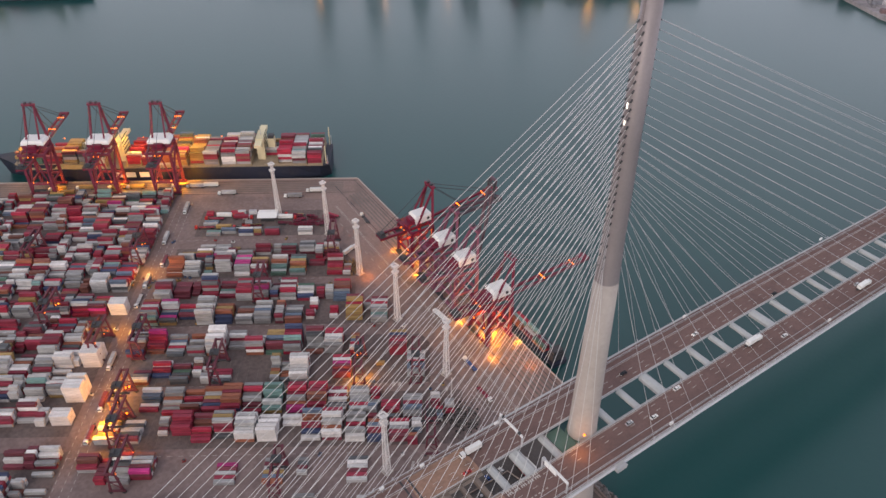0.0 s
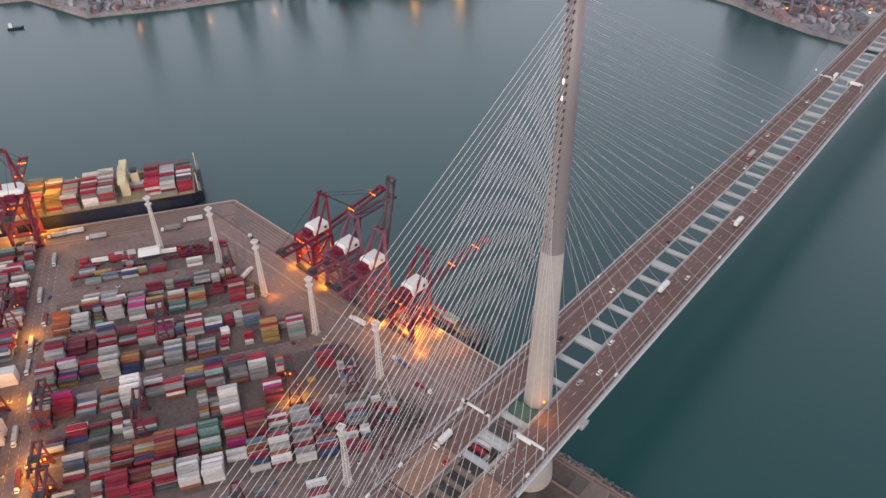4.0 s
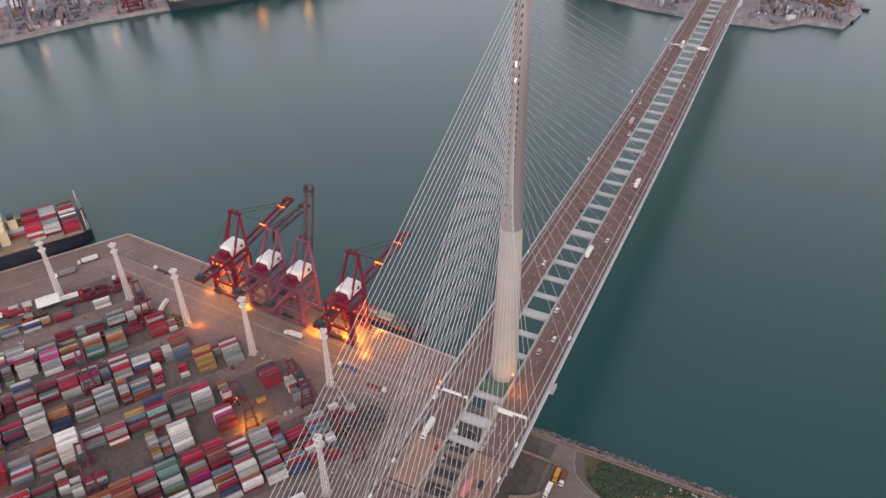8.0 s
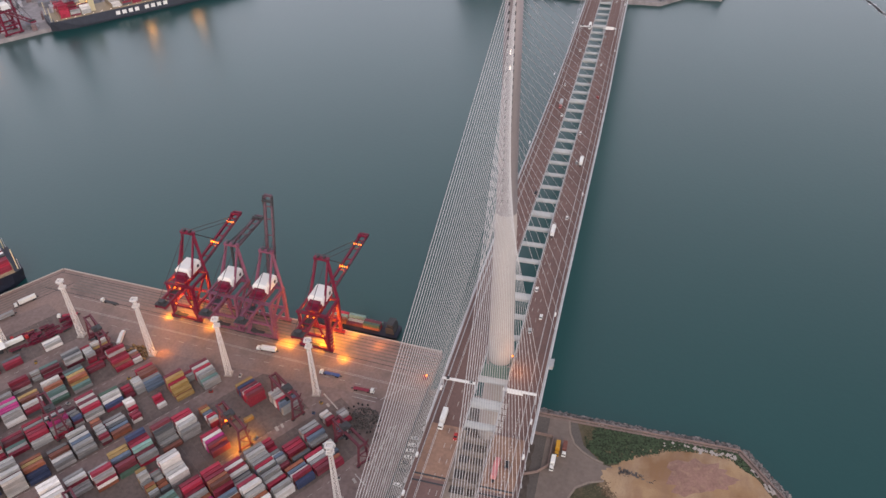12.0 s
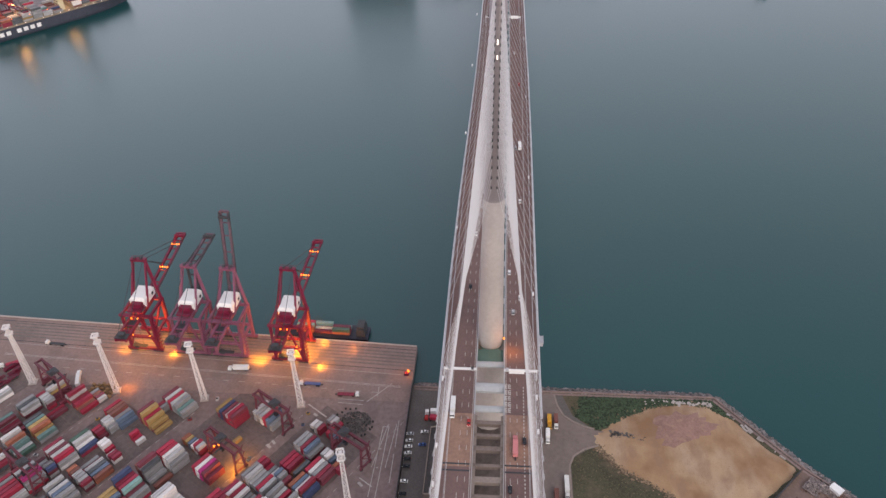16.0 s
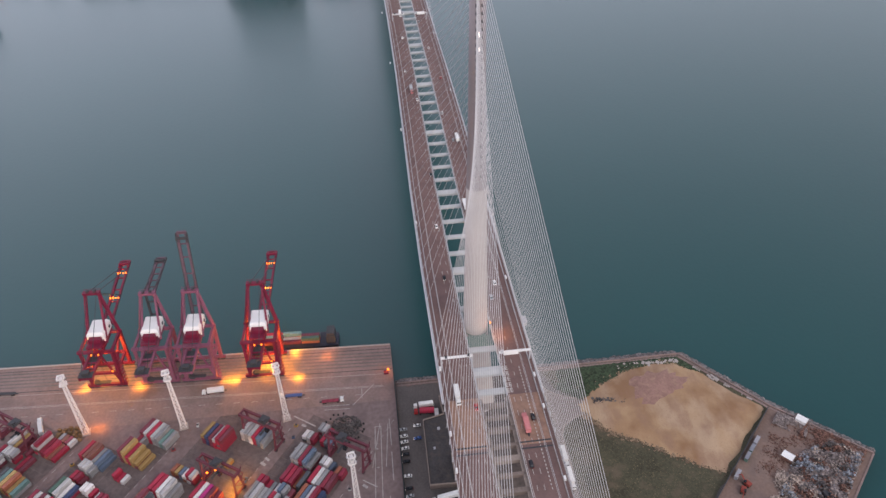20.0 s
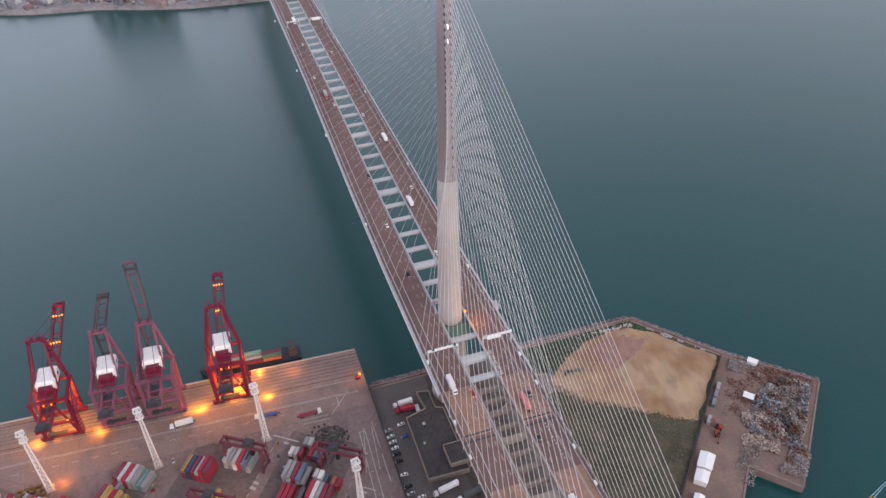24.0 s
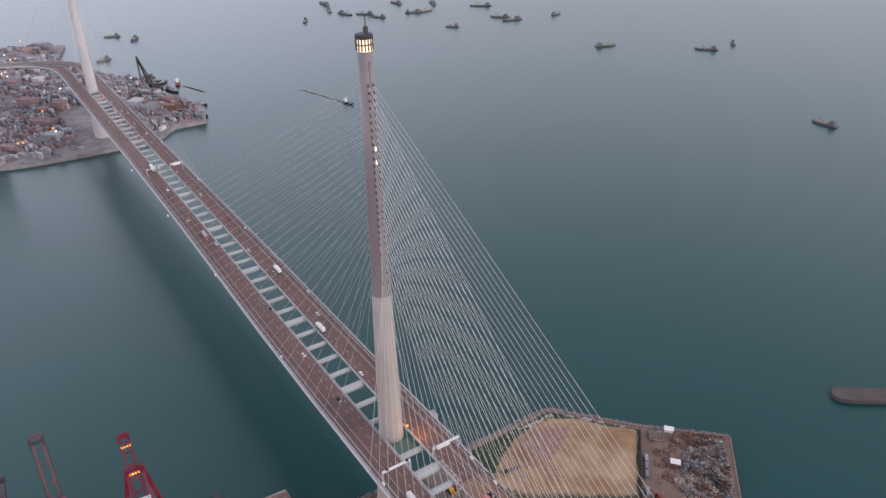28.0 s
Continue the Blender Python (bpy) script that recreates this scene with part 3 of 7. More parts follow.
for x in (-84.4, -88.2):
    for y in (-16.0, 16.0):
        part("expansion_joint", Shape().box((bx(x), y, DECK + 0.05), (0.9, 15.6, 0.06)), M["dark"], bridge)
# back-span cross beams and slabs in the gap over the land
for x, w in ((-58, 2.2), (-66, 1.6), (-74, 2.6), (-84, 1.6), (-92, 3.2), (-101, 1.6), (-110, 2.6), (-119, 1.6), (-128, 4.5), (-146, 3.0), (-170, 5.0), (-200, 4.0), (-230, 5.0), (-260, 4.0)):
    part("cross_girder", Shape().box((bx(x), 0, DECK - 2.2), (w, 15.0, 2.4)), M["slabbrown"] if w < 3 else M["slab"], bridge)
part("access_platform", Shape().box((bx(-9.5), 0, DECK - 3.0), (9, 14.6, 0.6)), M["green"], bridge, "green steel platform between the decks")
part("dotted_line", dashes(-17.4, -112, -34, 2.2, 1.1, 0.45), M["paint"], bridge, kind="stuff")
for x in (-120, -180, -250, -320, -390):
    for side in (1, -1):
        part("pier", Shape().box((bx(x), side * 17, 36), (4.5, 7, 64)), M["concrete"], bridge, "plain concrete bridge pier")
part("maintenance_gantry", Shape().box((bx(2), -28.2, DECK - 1.6), (6.0, 2.2, 2.4)).box((bx(2), -29.4, DECK - 0.2), (5.6, 0.3, 1.0)).box((bx(2), -27.3, DECK - 0.2), (5.6, 0.3, 1.0)), M["rail"], bridge)
for x in (-34.6, -38.6, -42.6, -46.6, -50.6):
    for y in (-8.9, -10.7):
        letter = Shape()
        for off in (-1.2, 0.0, 1.2):
            letter.box((bx(x) + off, y, DECK + 0.05), (0.5, 1.3, 0.03))
        letter.box((bx(x), y + 0.5, DECK + 0.052), (2.8, 0.4, 0.03))
        part("road_marking", letter, M["paint"], bridge, "white road lettering worn to bars")
for side in (1, -1):
    part("gap_ledge", ribbon(*sorted((side * 5.9, side * 7.3)), -1.2, 0.7, lo=-180, hi=-53.6), M["slab"], bridge, "beige concrete ledge along the gap")
s = Shape()
for k in range(26):
    y = 24.7 if k % 2 else -24.7
    x = -20 - 11 * k if k % 3 else 40 + 22 * k
    s.box((bx(x), y, deck_z(x) + 0.8), (2.2, 0.9, 1.5))
part("roadside_equipment", s, M["house"], bridge, kind="stuff")

# ---------------------------------------------------------------- vehicles
def wheel_mesh(r, w):
    return Shape().tube((0, -w / 2, 0), (0, w / 2, 0), r, n=10).mesh("wheel", M["tyre"])

W_CAR, W_TRUCK = wheel_mesh(0.33, 0.24), wheel_mesh(0.5, 0.45)

def hull_profile(points, w, taper=0.0):
    """A side outline in x and z swept across the width, its upper points drawn in by taper."""
    s = Shape()
    zmax = max(z for _, z in points)
    n = len(points)
    for sgn in (-1, 1):
        s.v += [(x, sgn * (w / 2 - taper * max(0, z / zmax - 0.5) * 2), z) for x, z in points]
    s.f += [tuple(range(n - 1, -1, -1)), tuple(range(n, 2 * n))]
    s.f += [(i, (i + 1) % n, n + (i + 1) % n, n + i) for i in range(n)]
    return s

def car(m, color_name, color, label):
    c = thing("car", m, label, "car", "parked and driven cars")
    part("body", hull_profile([(-2.2, 0.35), (2.2, 0.35), (2.25, 0.75), (1.2, 0.95), (-1.9, 0.95), (-2.25, 0.8)], 1.8), paint(color_name, color), c)
    part("cabin", hull_profile([(-1.7, 0.95), (1.0, 0.95), (0.35, 1.45), (-1.2, 1.45)], 1.7, 0.18), M["glass"], c, "dark glazed cabin")
    part("roof", hull_profile([(-1.15, 1.46), (0.3, 1.46), (0.25, 1.52), (-1.1, 1.52)], 1.35), paint(color_name, color), c)
    for x in (-1.35, 1.35):
        for y in (-0.82, 0.82):
            part("wheel", W_CAR, None, c).location = (x, y, 0.33)
    for y in (-0.6, 0.6):
        part("headlight", Shape().box((2.26, y, 0.68), (0.08, 0.34, 0.16)), M["lampw"], c)
        part("tail_light", Shape().box((-2.26, y, 0.72), (0.06, 0.34, 0.14)), PAINTS.get("tail_red") or paint("tail_red", (0.5, 0.02, 0.02)), c)
    return c

def truck(m, load, load_name, load_color, cab_color, label, ln=12.2):
    c = thing("truck", m, label, "truck", "lorries")
    part("chassis", Shape().box((0, 0, 0.95), (ln + 3.2, 0.9, 0.35)).box((0.5, 0, 1.2), (ln, 2.3, 0.18)), M["dark"], c)
    x0 = ln / 2 + 2.3
    cab = part("cab", hull_profile([(x0 - 1.2, 0.6), (x0 + 1.1, 0.6), (x0 + 1.1, 1.8), (x0 + 0.8, 3.0), (x0 - 1.2, 3.0)], 2.4, 0.1), paint("cab_" + label.split()[0], cab_color), c)
    part("windscreen", Shape().box((x0 + 1.0, 0, 2.3), (0.2, 2.1, 0.8)), M["glass"], cab)
    if load == "box":
        part("load", Shape().box((0, 0, 2.65), (ln, 2.44, 2.7)), paint(load_name, load_color), c)
    elif load == "flat":
        part("load", Shape().box((0, 0, 1.45), (ln, 2.44, 0.3)), paint(load_name, load_color), c)
    for x in (-ln / 2 + 1, -ln / 2 + 2.3, ln / 2 - 0.5, x0 + 0.2):
        for y in (-1.0, 1.0):
            part("wheel", W_TRUCK, None, c).location = (x, y, 0.5)
    return c

WHITE, SILVER, BLACK, RED, BLUE = (0.75, 0.74, 0.72), (0.4, 0.41, 0.42), (0.02, 0.02, 0.025), (0.42, 0.03, 0.03), (0.04, 0.09, 0.26)
DRIVE = [(36, -16.5, 0), (23, -12.3, 1), (-98, -10.5, 2), (100, 12.2, 0), (166, 9.4, 2), (60, -10, 0), (140, -17, 0), (215, -13.5, 1), (262, -10, 0), (330, -17, 3), (400, -13, 0), (470, -10.2, 1), (575, -13.6, 0), (610, -17, 0), (640, -10, 0), (655, -13.5, 0), (700, -17, 0), (715, -13, 0), (760, -10, 0), (45, 13.4, 2), (290, 10, 0), (350, 17, 0), (430, 13, 0), (600, 10, 2), (680, 13.5, 0), (-60, 10, 3), (-70, -17.5, 2), (-150, -13.6, 0), (-165, 13.5, 1)]
for x, y, c in DRIVE:
    name, col = (("white", WHITE), ("silver", SILVER), ("black", BLACK), ("red", RED))[c]
    m = pose(x, AX + y * slim(x) + CURVE(x), deck_z(x) + 0.02, 0, 0, 0 if y < 0 else 180)
    car(m, "car_" + name, col, name + " saloon car on the bridge deck")
for x, y, nm, col in ((-76, -13.0, "pink_red", (0.55, 0.2, 0.2)), (120, -10.4, "truck_white", WHITE), (215, -17.0, "truck_white", WHITE), (310, 14, "truck_grey", SILVER), (495, 10.5, "truck_white", WHITE), (-50, 18.5, "truck_white", WHITE), (-140, -10.3, "truck_white", WHITE)):
    truck(pose(x, AX + y * slim(x) + CURVE(x), deck_z(x) + 0.02, 0, 0, 0 if y < 0 else 180), "box", nm, col, col, "white box lorry on the bridge deck" if "white" in nm else "box lorry on the bridge deck", 8.5)

# ---------------------------------------------------------------- quay details
def line_on(p, q, w, z0, z1):
    p, q = Vector(p), Vector(q)
    d = (q - p).normalized()
    nrm = Vector((-d.y, d.x)) * w / 2
    return [tuple(p + nrm), tuple(p - nrm), tuple(q - nrm), tuple(q + nrm)]

def edge_x(y):
    return 60 + (y - 49) * 16.5 / 309.5

for name, off, wid, col, z in (("cope", 0.5, 1.0, "concrete", 0.5), ("crane_rail", 4.3, 0.5, "dark", 0.08), ("crane_rail", 23.2, 0.5, "dark", 0.08)):
    s = Shape().prism(line_on((60 - off, 49.3), (76.5 - off, 357.5), wid, 0, 0), GROUND, GROUND + z)
    s.prism(line_on(yard(0.5, off), yard(700, off), wid, 0, 0), GROUND, GROUND + z)
    solid(name, s, M[col], "long straight strip along the quay edge", "quay edge", "structure")
s = Shape()
for i in range(48):
    y = 52 + i * 6.4
    s.box((edge_x(y) + 0.4, y, 3.2), (0.9, 1.5, 2.6))
for i in range(60):
    x, y = yard(4 + i * 6.5, -0.3)
    s.box((x, y, 3.2), (1.5, 0.9, 2.6), math.atan2(QA.y, QA.x))
solid("fenders", s, M["tyre"], "row of black rubber quay fenders", "fender", "stuff")
# wheel-worn lanes on the apron and painted lines
s, p2 = Shape(), Shape()
for off in (7.5, 10.5, 13.5, 16.5, 19.5):
    s.prism(line_on((60 - off, 49.6), (76.5 - off, 338), 1.3, 0, 0), GROUND + 0.02, GROUND + 0.03)
    s.prism(line_on(yard(12, off), yard(500, off), 1.3, 0, 0), GROUND + 0.02, GROUND + 0.03)
for off in (27, 37, 38):
    p2.prism(line_on((60 - off, 56), (76.5 - off, 330), 0.3, 0, 0), GROUND + 0.025, GROUND + 0.04)
for i in range(22):
    y = 70 + i * 11
    p2.prism(line_on((edge_x(y) - 44, y), (edge_x(y) - 44, y + 4), 0.35, 0, 0), GROUND + 0.025, GROUND + 0.04)
p2.prism(line_on((-40, 66), (-8, 60), 0.4, 0, 0), GROUND + 0.025, GROUND + 0.04).prism(line_on((-40, 58), (-8, 55), 0.4, 0, 0), GROUND + 0.025, GROUND + 0.04)
for a, b in (((-10, 63), (-60, 65.2)), ((-10, 59.5), (-61, 61.2)), ((-10, 63), (-10, 59.5)), ((-5, 54), (-25, 54)), ((-30, 54.2), (-50, 54.4)), ((25, 62), (9, 76)), ((14, 70), (22, 70)), ((-60, 57), (-80, 57.6))):
    p2.prism(line_on(a, b, 0.45, 0, 0), GROUND + 0.025, GROUND + 0.04)
for a, b, w in (((5.3, 112.5), (-4.6, 99.1), 0.9), ((-47.4, 71.9), (-53.1, 63.9), 0.7), ((10.5, 94.7), (9.9, 78.2), 0.4), ((7.5, 94), (6.6, 78), 0.4), ((-2, 107.5), (-4, 105), 1.6), ((-19, 111), (-21.5, 108), 1.8), ((-27, 131), (-29.5, 128), 1.8), ((-24, 128.4), (-26.5, 126), 1.6), ((-50.5, 72), (-53, 69.4), 1.6), ((-26.7, 64), (-26.7, 62), 0.8), ((-40, 63.4), (-40, 62), 0.8)):
    p2.prism(line_on(a, b, w, 0, 0), GROUND + 0.025, GROUND + 0.04)
tagged(solid("wheel_tracks", s, M["track"], "dark wheel tracks worn along the quay", "tracks", "stuff"))
tagged(solid("painted_lines", p2, M["faint"], "faded white lane lines on the quay", "markings", "stuff"))

# ---------------------------------------------------------------- quay cranes
def quay_crane(m, red, boom_angle, lit, label, apex=60.0, boom=71.0, folded=False, G=31.0):
    """Local x points over the water; rails at x = -9.5 and 9.5."""
    c = thing("quay_crane", m, label, "crane", "ship-to-shore cranes")
    R = M[red]
    for x in (-9.5, 9.5):
        part("sill_beam", Shape().box((x, 0, 2.6), (1.7, 25, 1.8)), R, c)
        for y in (-10.5, -7, 7, 10.5):
            b = part("bogie", Shape().box((x, y, 1.2), (1.2, 3.0, 1.0)), M["dark"], c)
            for k in (-0.9, 0.9):
                part("wheel", Shape().tube((x - 0.5, y + k, 0.5), (x + 0.5, y + k, 0.5), 0.45, n=8), M["dark"], b)
    for y in (-9.5, 9.5):
        part("leg", Shape().bar((9.5, y, 3), (9.5, y * 1.05, G + 1), 2.1), R, c)
        part("leg", Shape().bar((-9.5, y, 3), (-8.0, y * 1.05, G + 1), 2.0), R, c)
        part("portal_beam", Shape().bar((-9.3, y * 0.93, 13), (9.5, y * 0.93, 13), 1.5), R, c)
        part("brace", Shape().bar((-9.2, y * 0.92, 13.5), (8.8, y * 1.0, G), 1.3), R, c)
        part("landside_brace", Shape().bar((-8.4, y * 0.14, G - 1), (-9.4, y * 0.92, 5), 0.9), R, c)
        part("upper_beam", Shape().bar((-8.4, y * 1.05, G), (9.5, y * 1.05, G), 1.5), R, c)
        part("a_frame_leg", Shape().bar((9.5, y * 1.05, G), (13.5, y * 0.42, apex), 1.8), R, c)
        part("back_strut", Shape().bar((12.6, y * 0.45, apex - 3), (-1.5, y * 0.6, G + 1), 1.2), R, c)
        part("main_girder", Shape().bar((-31, y * 0.36, G - 1), (14, y * 0.36, G - 1), 1.3, 1.9), R, c)
        part("ladder", Shape().bar((9.0, y * 1.0, G + 2), (12.8, y * 0.47, apex - 2), 0.5), M["dark"], c)
    for x, z in ((-8.4, G), (9.5, G), (9.5, 13), (-9.3, 13)):
        part("cross_beam", Shape().bar((x, -11.4 if z > 20 else -9.6, z), (x, 11.4 if z > 20 else 9.6, z), 1.7), R, c)
    part("walkway", Shape().box((-9.6, 0, G + 0.6), (1.2, 22, 0.3)).box((-10.2, 0, G + 1.6), (0.15, 22, 0.15)), R, c)
    top = part("apex_beam", Shape().box((13.5, 0, apex), (3.0, 10.4, 1.6)), R, c)
    for y in (-2.2, 2.2):
        part("sheave_housing", Shape().box((13.3, y, apex + 1.4), (2.2, 1.4, 1.6)), M["dark"], top)
    part("apex_rail", Shape().box((12.0, 0, apex + 1.9), (0.15, 10.4, 0.15)).box((15.0, 0, apex + 1.9), (0.15, 10.4, 0.15)), R, top)
    for k, x in enumerate((-30.5, -26, -22, -17)):
        part("girder_tie", Shape().bar((x, -3.4, G - 1), (x, 3.4, G - 1), 0.9), R, c)
    part("back_platform", Shape().box((-28.5, 0, G + 0.6), (5, 8.5, 0.4)).box((-28, 0, G + 1.8), (3, 4, 2.2)), M["dark"], c)
    # machinery house with its red platform
    wide, lift = (5.4, 3) if G < 35 else (9.6, 6)
    house = part("machine_house", Shape().add(
        [(-2, -wide, G + lift), (12, -wide, G + lift), (12, wide, G + lift), (-2, wide, G + lift), (-2, -wide, G + 8), (12, -wide, G + 8), (12, wide, G + 8), (-2, wide, G + 8),
         (-1, -(wide - 1.2), G + 9.6), (11, -(wide - 1.2), G + 9.6), (11, (wide - 1.2), G + 9.6), (-1, (wide - 1.2), G + 9.6)],
        [(3, 2, 1, 0), (0, 1, 5, 4), (1, 2, 6, 5), (2, 3, 7, 6), (3, 0, 4, 7), (4, 5, 9, 8), (5, 6, 10, 9), (6, 7, 11, 10), (7, 4, 8, 11), (8, 9, 10, 11)]),
        M["house"], c, "white machinery house")
    if G > 35:
        part("house_wall", Shape().box((5, 0, G + 4.4), (13.4, 18.6, 3.2)), R, c)
    for y in (-4, 4):
        for x in (1, 10):
            part("house_support", Shape().box((x, y, G + 1.5), (1.0, 0.8, 3.2)), R, c)
    part("vent", Shape().box((4, 5.5, G + 6), (2.2, 0.3, 2.2)), M["dark"], house)
    part("hatch", Shape().tube((8.5, -5.3, G + 5.8), (8.5, -5.65, G + 5.8), 1.2, n=10), M["dark"], house)
    part("platform", Shape().box((-5.6, 0, G + 3.6), (7.0, 9.4, 1.0)).box((-3.6, 0, G + 5.4), (3.2, 7.5, 3.0)), M["red"], c, "red electrical room")
    part("rail", Shape().box((-9.0, 0, G + 4.9), (0.15, 9.4, 0.15)).box((-5.6, 4.7, G + 4.9), (7.0, 0.15, 0.15)).box((-5.6, -4.7, G + 4.9), (7.0, 0.15, 0.15)), R, c)
    # boom
    h0 = Vector((14, 0, G - 1))
    if folded:
        h0 = Vector((16.5, 0, apex - 3.5))
        part("inner_boom", Shape().bar((14, 2.5, G - 1), (16.5, 2.5, apex - 3), 1.2, 1.5).bar((14, -2.5, G - 1), (16.5, -2.5, apex - 3), 1.2, 1.5).bar((15, -2.5, G + 8), (15, 2.5, G + 8), 0.8).bar((15.8, -2.5, G + 18), (15.8, 2.5, G + 18), 0.8), M["dark"], c, "dark folded inner boom")
    a = math.radians(boom_angle)
    d = Vector((math.cos(a), 0, math.sin(a)))
    up = Vector((-math.sin(a), 0, math.cos(a)))
    B = R if lit or red == "red" else M["boomdark"]
    bo = part("boom", Shape().bar(h0 + Vector((0, 2.6, 0)), h0 + Vector((0, 2.6, 0)) + d * boom, 1.3, 1.7).bar(h0 + Vector((0, -2.6, 0)), h0 + Vector((0, -2.6, 0)) + d * boom, 1.3, 1.7), B, c)
    for f in (0.02, 0.2, 0.38, 0.56, 0.74, 0.88, 1.0):
        q = h0 + d * boom * f
        part("boom_tie", Shape().bar(q + Vector((0, -2.7, 0)), q + Vector((0, 2.7, 0)), 1.6 if f > 0.9 else 0.7), B, bo)
    for y in (-3.6, 3.6):
        part("boom_walkway", Shape().bar(h0 + Vector((0, y, 0)) + up * 0.6, h0 + Vector((0, y, 0)) + d * boom + up * 0.6, 0.5, 0.2), M["dark"], bo)
    q = h0 + d * (boom - 3.5) + up * 1.2
    part("boom_end", Shape().tube(q + Vector((0, -3.8, 0)), q + Vector((0, 3.8, 0)), 1.1).bar(q - d * 3 + Vector((0, -3.2, 0)), q + d * 3 + Vector((0, -3.2, 0)), 0.8).bar(q - d * 3 + Vector((0, 3.2, 0)), q + d * 3 + Vector((0, 3.2, 0)), 0.8), M["dark"] if not lit else B, bo)
    ap = Vector((13.5, 0, apex))
    for f in (0.48, 0.9):
        for y in (-3.0, 3.0):
            q = h0 + d * boom * f + Vector((0, y, 0))
            peak = ap + Vector((0, y, 0))
            if boom_angle < 60:
                part("forestay", Shape().tube(peak, q, 0.26, n=4), M["dark"], c)
            else:
                mid = (peak + q) / 2 + Vector((4, 0, -3))
                part("forestay", Shape().tube(peak, mid, 0.2, n=4).tube(mid, q, 0.2, n=4), M["dark"], c)
    for y in (-3.0, 3.0):
        part("backstay", Shape().tube(ap + Vector((0, y, 0)), (-29, y, G), 0.2, n=4), M["dark"], c)
    # trolley cab, stair tower, spreader rig
    part("trolley", Shape().box((-14, 0, G - 2.4), (6, 6.5, 1.4)), M["dark"], c)
    part("driver_cab", Shape().box((-11, 2.4, G - 4.6), (2.6, 2.2, 2.6)), M["dark"], c)
    st = Shape()
    for i in range(9):
        z = 3 + i * 3.0
        st.box((-9.5, -12.3, z), (2.6, 1.4, 0.2))
        st.bar((-10.6, -12.3, z), (-8.4, -12.3, z + 3.0), 0.35)
        st.bar((-10.8, -11.7, z), (-10.8, -11.7, z + 3.0), 0.2).bar((-8.2, -12.9, z), (-8.2, -12.9, z + 3.0), 0.2)
    part("stair_tower", st, R, c)
    part("cable_reel", Shape().tube((-11.2, 5, 6), (-10.4, 5, 6), 2.3, n=14), M["dark"], c)
    part("spreader", Shape().box((-14, 0, 9.5), (2.4, 10, 0.6)).bar((-14, -3, 9.7), (-14, -3, G - 2.6), 0.12).bar((-14, 3, 9.7), (-14, 3, G - 2.6), 0.12), M["dark"], c)
    if lit:
        lamps = [(-10.6, y, G - 0.4) for y in (-2.2, 2.2)] + [(-9.5, y, 14.4) for y in (-6, 6)]
        lamps += [tuple(h0 + d * boom * f + Vector((0, y, 0)) + up * 1.2) for f in (0.42, 0.8) for y in (-2.6, -0.9, 0.9, 2.6)]
        for q in lamps:
            part("floodlight", Shape().tube(Vector(q) - Vector((0, 0, 0.4)), Vector(q) + Vector((0, 0, 0.3)), 0.5, 0.36, n=8), M["lamp"], c, "amber floodlight")
    return c


QROT = math.degrees(math.atan2(-16.5, 309.5))
for y, red, angle, boom, lit, label in (
        (232.5, "red", 8, 60, True, "red ship-to-shore crane with its boom lowered, lit amber"),
        (199, "mauve", 1, 36, False, "faded red ship-to-shore crane with its boom folded over the apex"),
        (172.5, "mauve", 78, 65, False, "faded red ship-to-shore crane with its boom raised upright"),
        (131.5, "red", 3, 67, True, "red ship-to-shore crane with a lowered boom, lit amber")):
    quay_crane(pose(edge_x(y) - 13.6, y, GROUND, 0, 0, QROT), red, angle, lit, label, apex=61 if lit else 58, boom=boom, folded=angle == 1)
SROT = math.degrees(math.atan2(-QB.y, -QB.x))
for sdist in (268, 214, 163):
    x, y = yard(sdist, 13.6)
    quay_crane(pose(x, y, GROUND, 0, 0, SROT), "quayred", 1, True, "dull red ship-to-shore crane working the container ship", apex=76.0, boom=55, G=40.0)

# ---------------------------------------------------------------- lighting masts
def light_mast(m, h):
    c = thing("light_mast", m, "tall white lattice lighting mast", "mast", "yard lighting masts")
    b, tp = 1.6, 0.7
    n = 11
    at = lambda i, j, f: Vector((i * (b + (tp - b) * f), j * (b + (tp - b) * f), h * f))
    cs = ((-1, -1), (1, -1), (1, 1), (-1, 1))
    for i, j in cs:
        part("leg", Shape().bar(at(i, j, 0), at(i, j, 0.97), 0.34), M["mast"], c)
    for k in range(n):
        f0, f1 = 0.97 * k / n, 0.97 * (k + 1) / n
        s = Shape()
        for a in range(4):
            p, q = cs[a], cs[(a + 1) % 4]
            s.bar(at(*p, f0), at(*q, f1), 0.17).bar(at(*q, f0), at(*p, f1), 0.17).bar(at(*p, f1), at(*q, f1), 0.17)
        part("lattice", s, M["mast"], c)
    for f, r in ((1.0, 1.8), (0.89, 1.7)):
        z = h * f
        hd = part("head_frame", Shape().box((0, 0, z), (1.8, 1.8, 0.5)), M["mast"], c, "white lamp platform")
        for a in range(4):
            p, q = cs[a], cs[(a + 1) % 4]
            part("head_rail", Shape().bar((p[0] * r, p[1] * r, z + 0.5), (q[0] * r, q[1] * r, z + 0.4), 0.6, 0.9), M["mast"], hd)
            part("head_arm", Shape().bar((0, 0, z), (p[0] * r, p[1] * r, z + 0.3), 0.3), M["mast"], hd)
            m0 = ((p[0] + q[0]) / 2 * r * 1.1, (p[1] + q[1]) / 2 * r * 1.1)
            part("lamp_head", Shape().box((*m0, z - 0.3), (1.2, 1.2, 0.5)), M["rail"], hd)
    part("footing", Shape().box((0, 0, 0.3), (5.2, 5.2, 0.9)), M["concrete"], c)
    return c

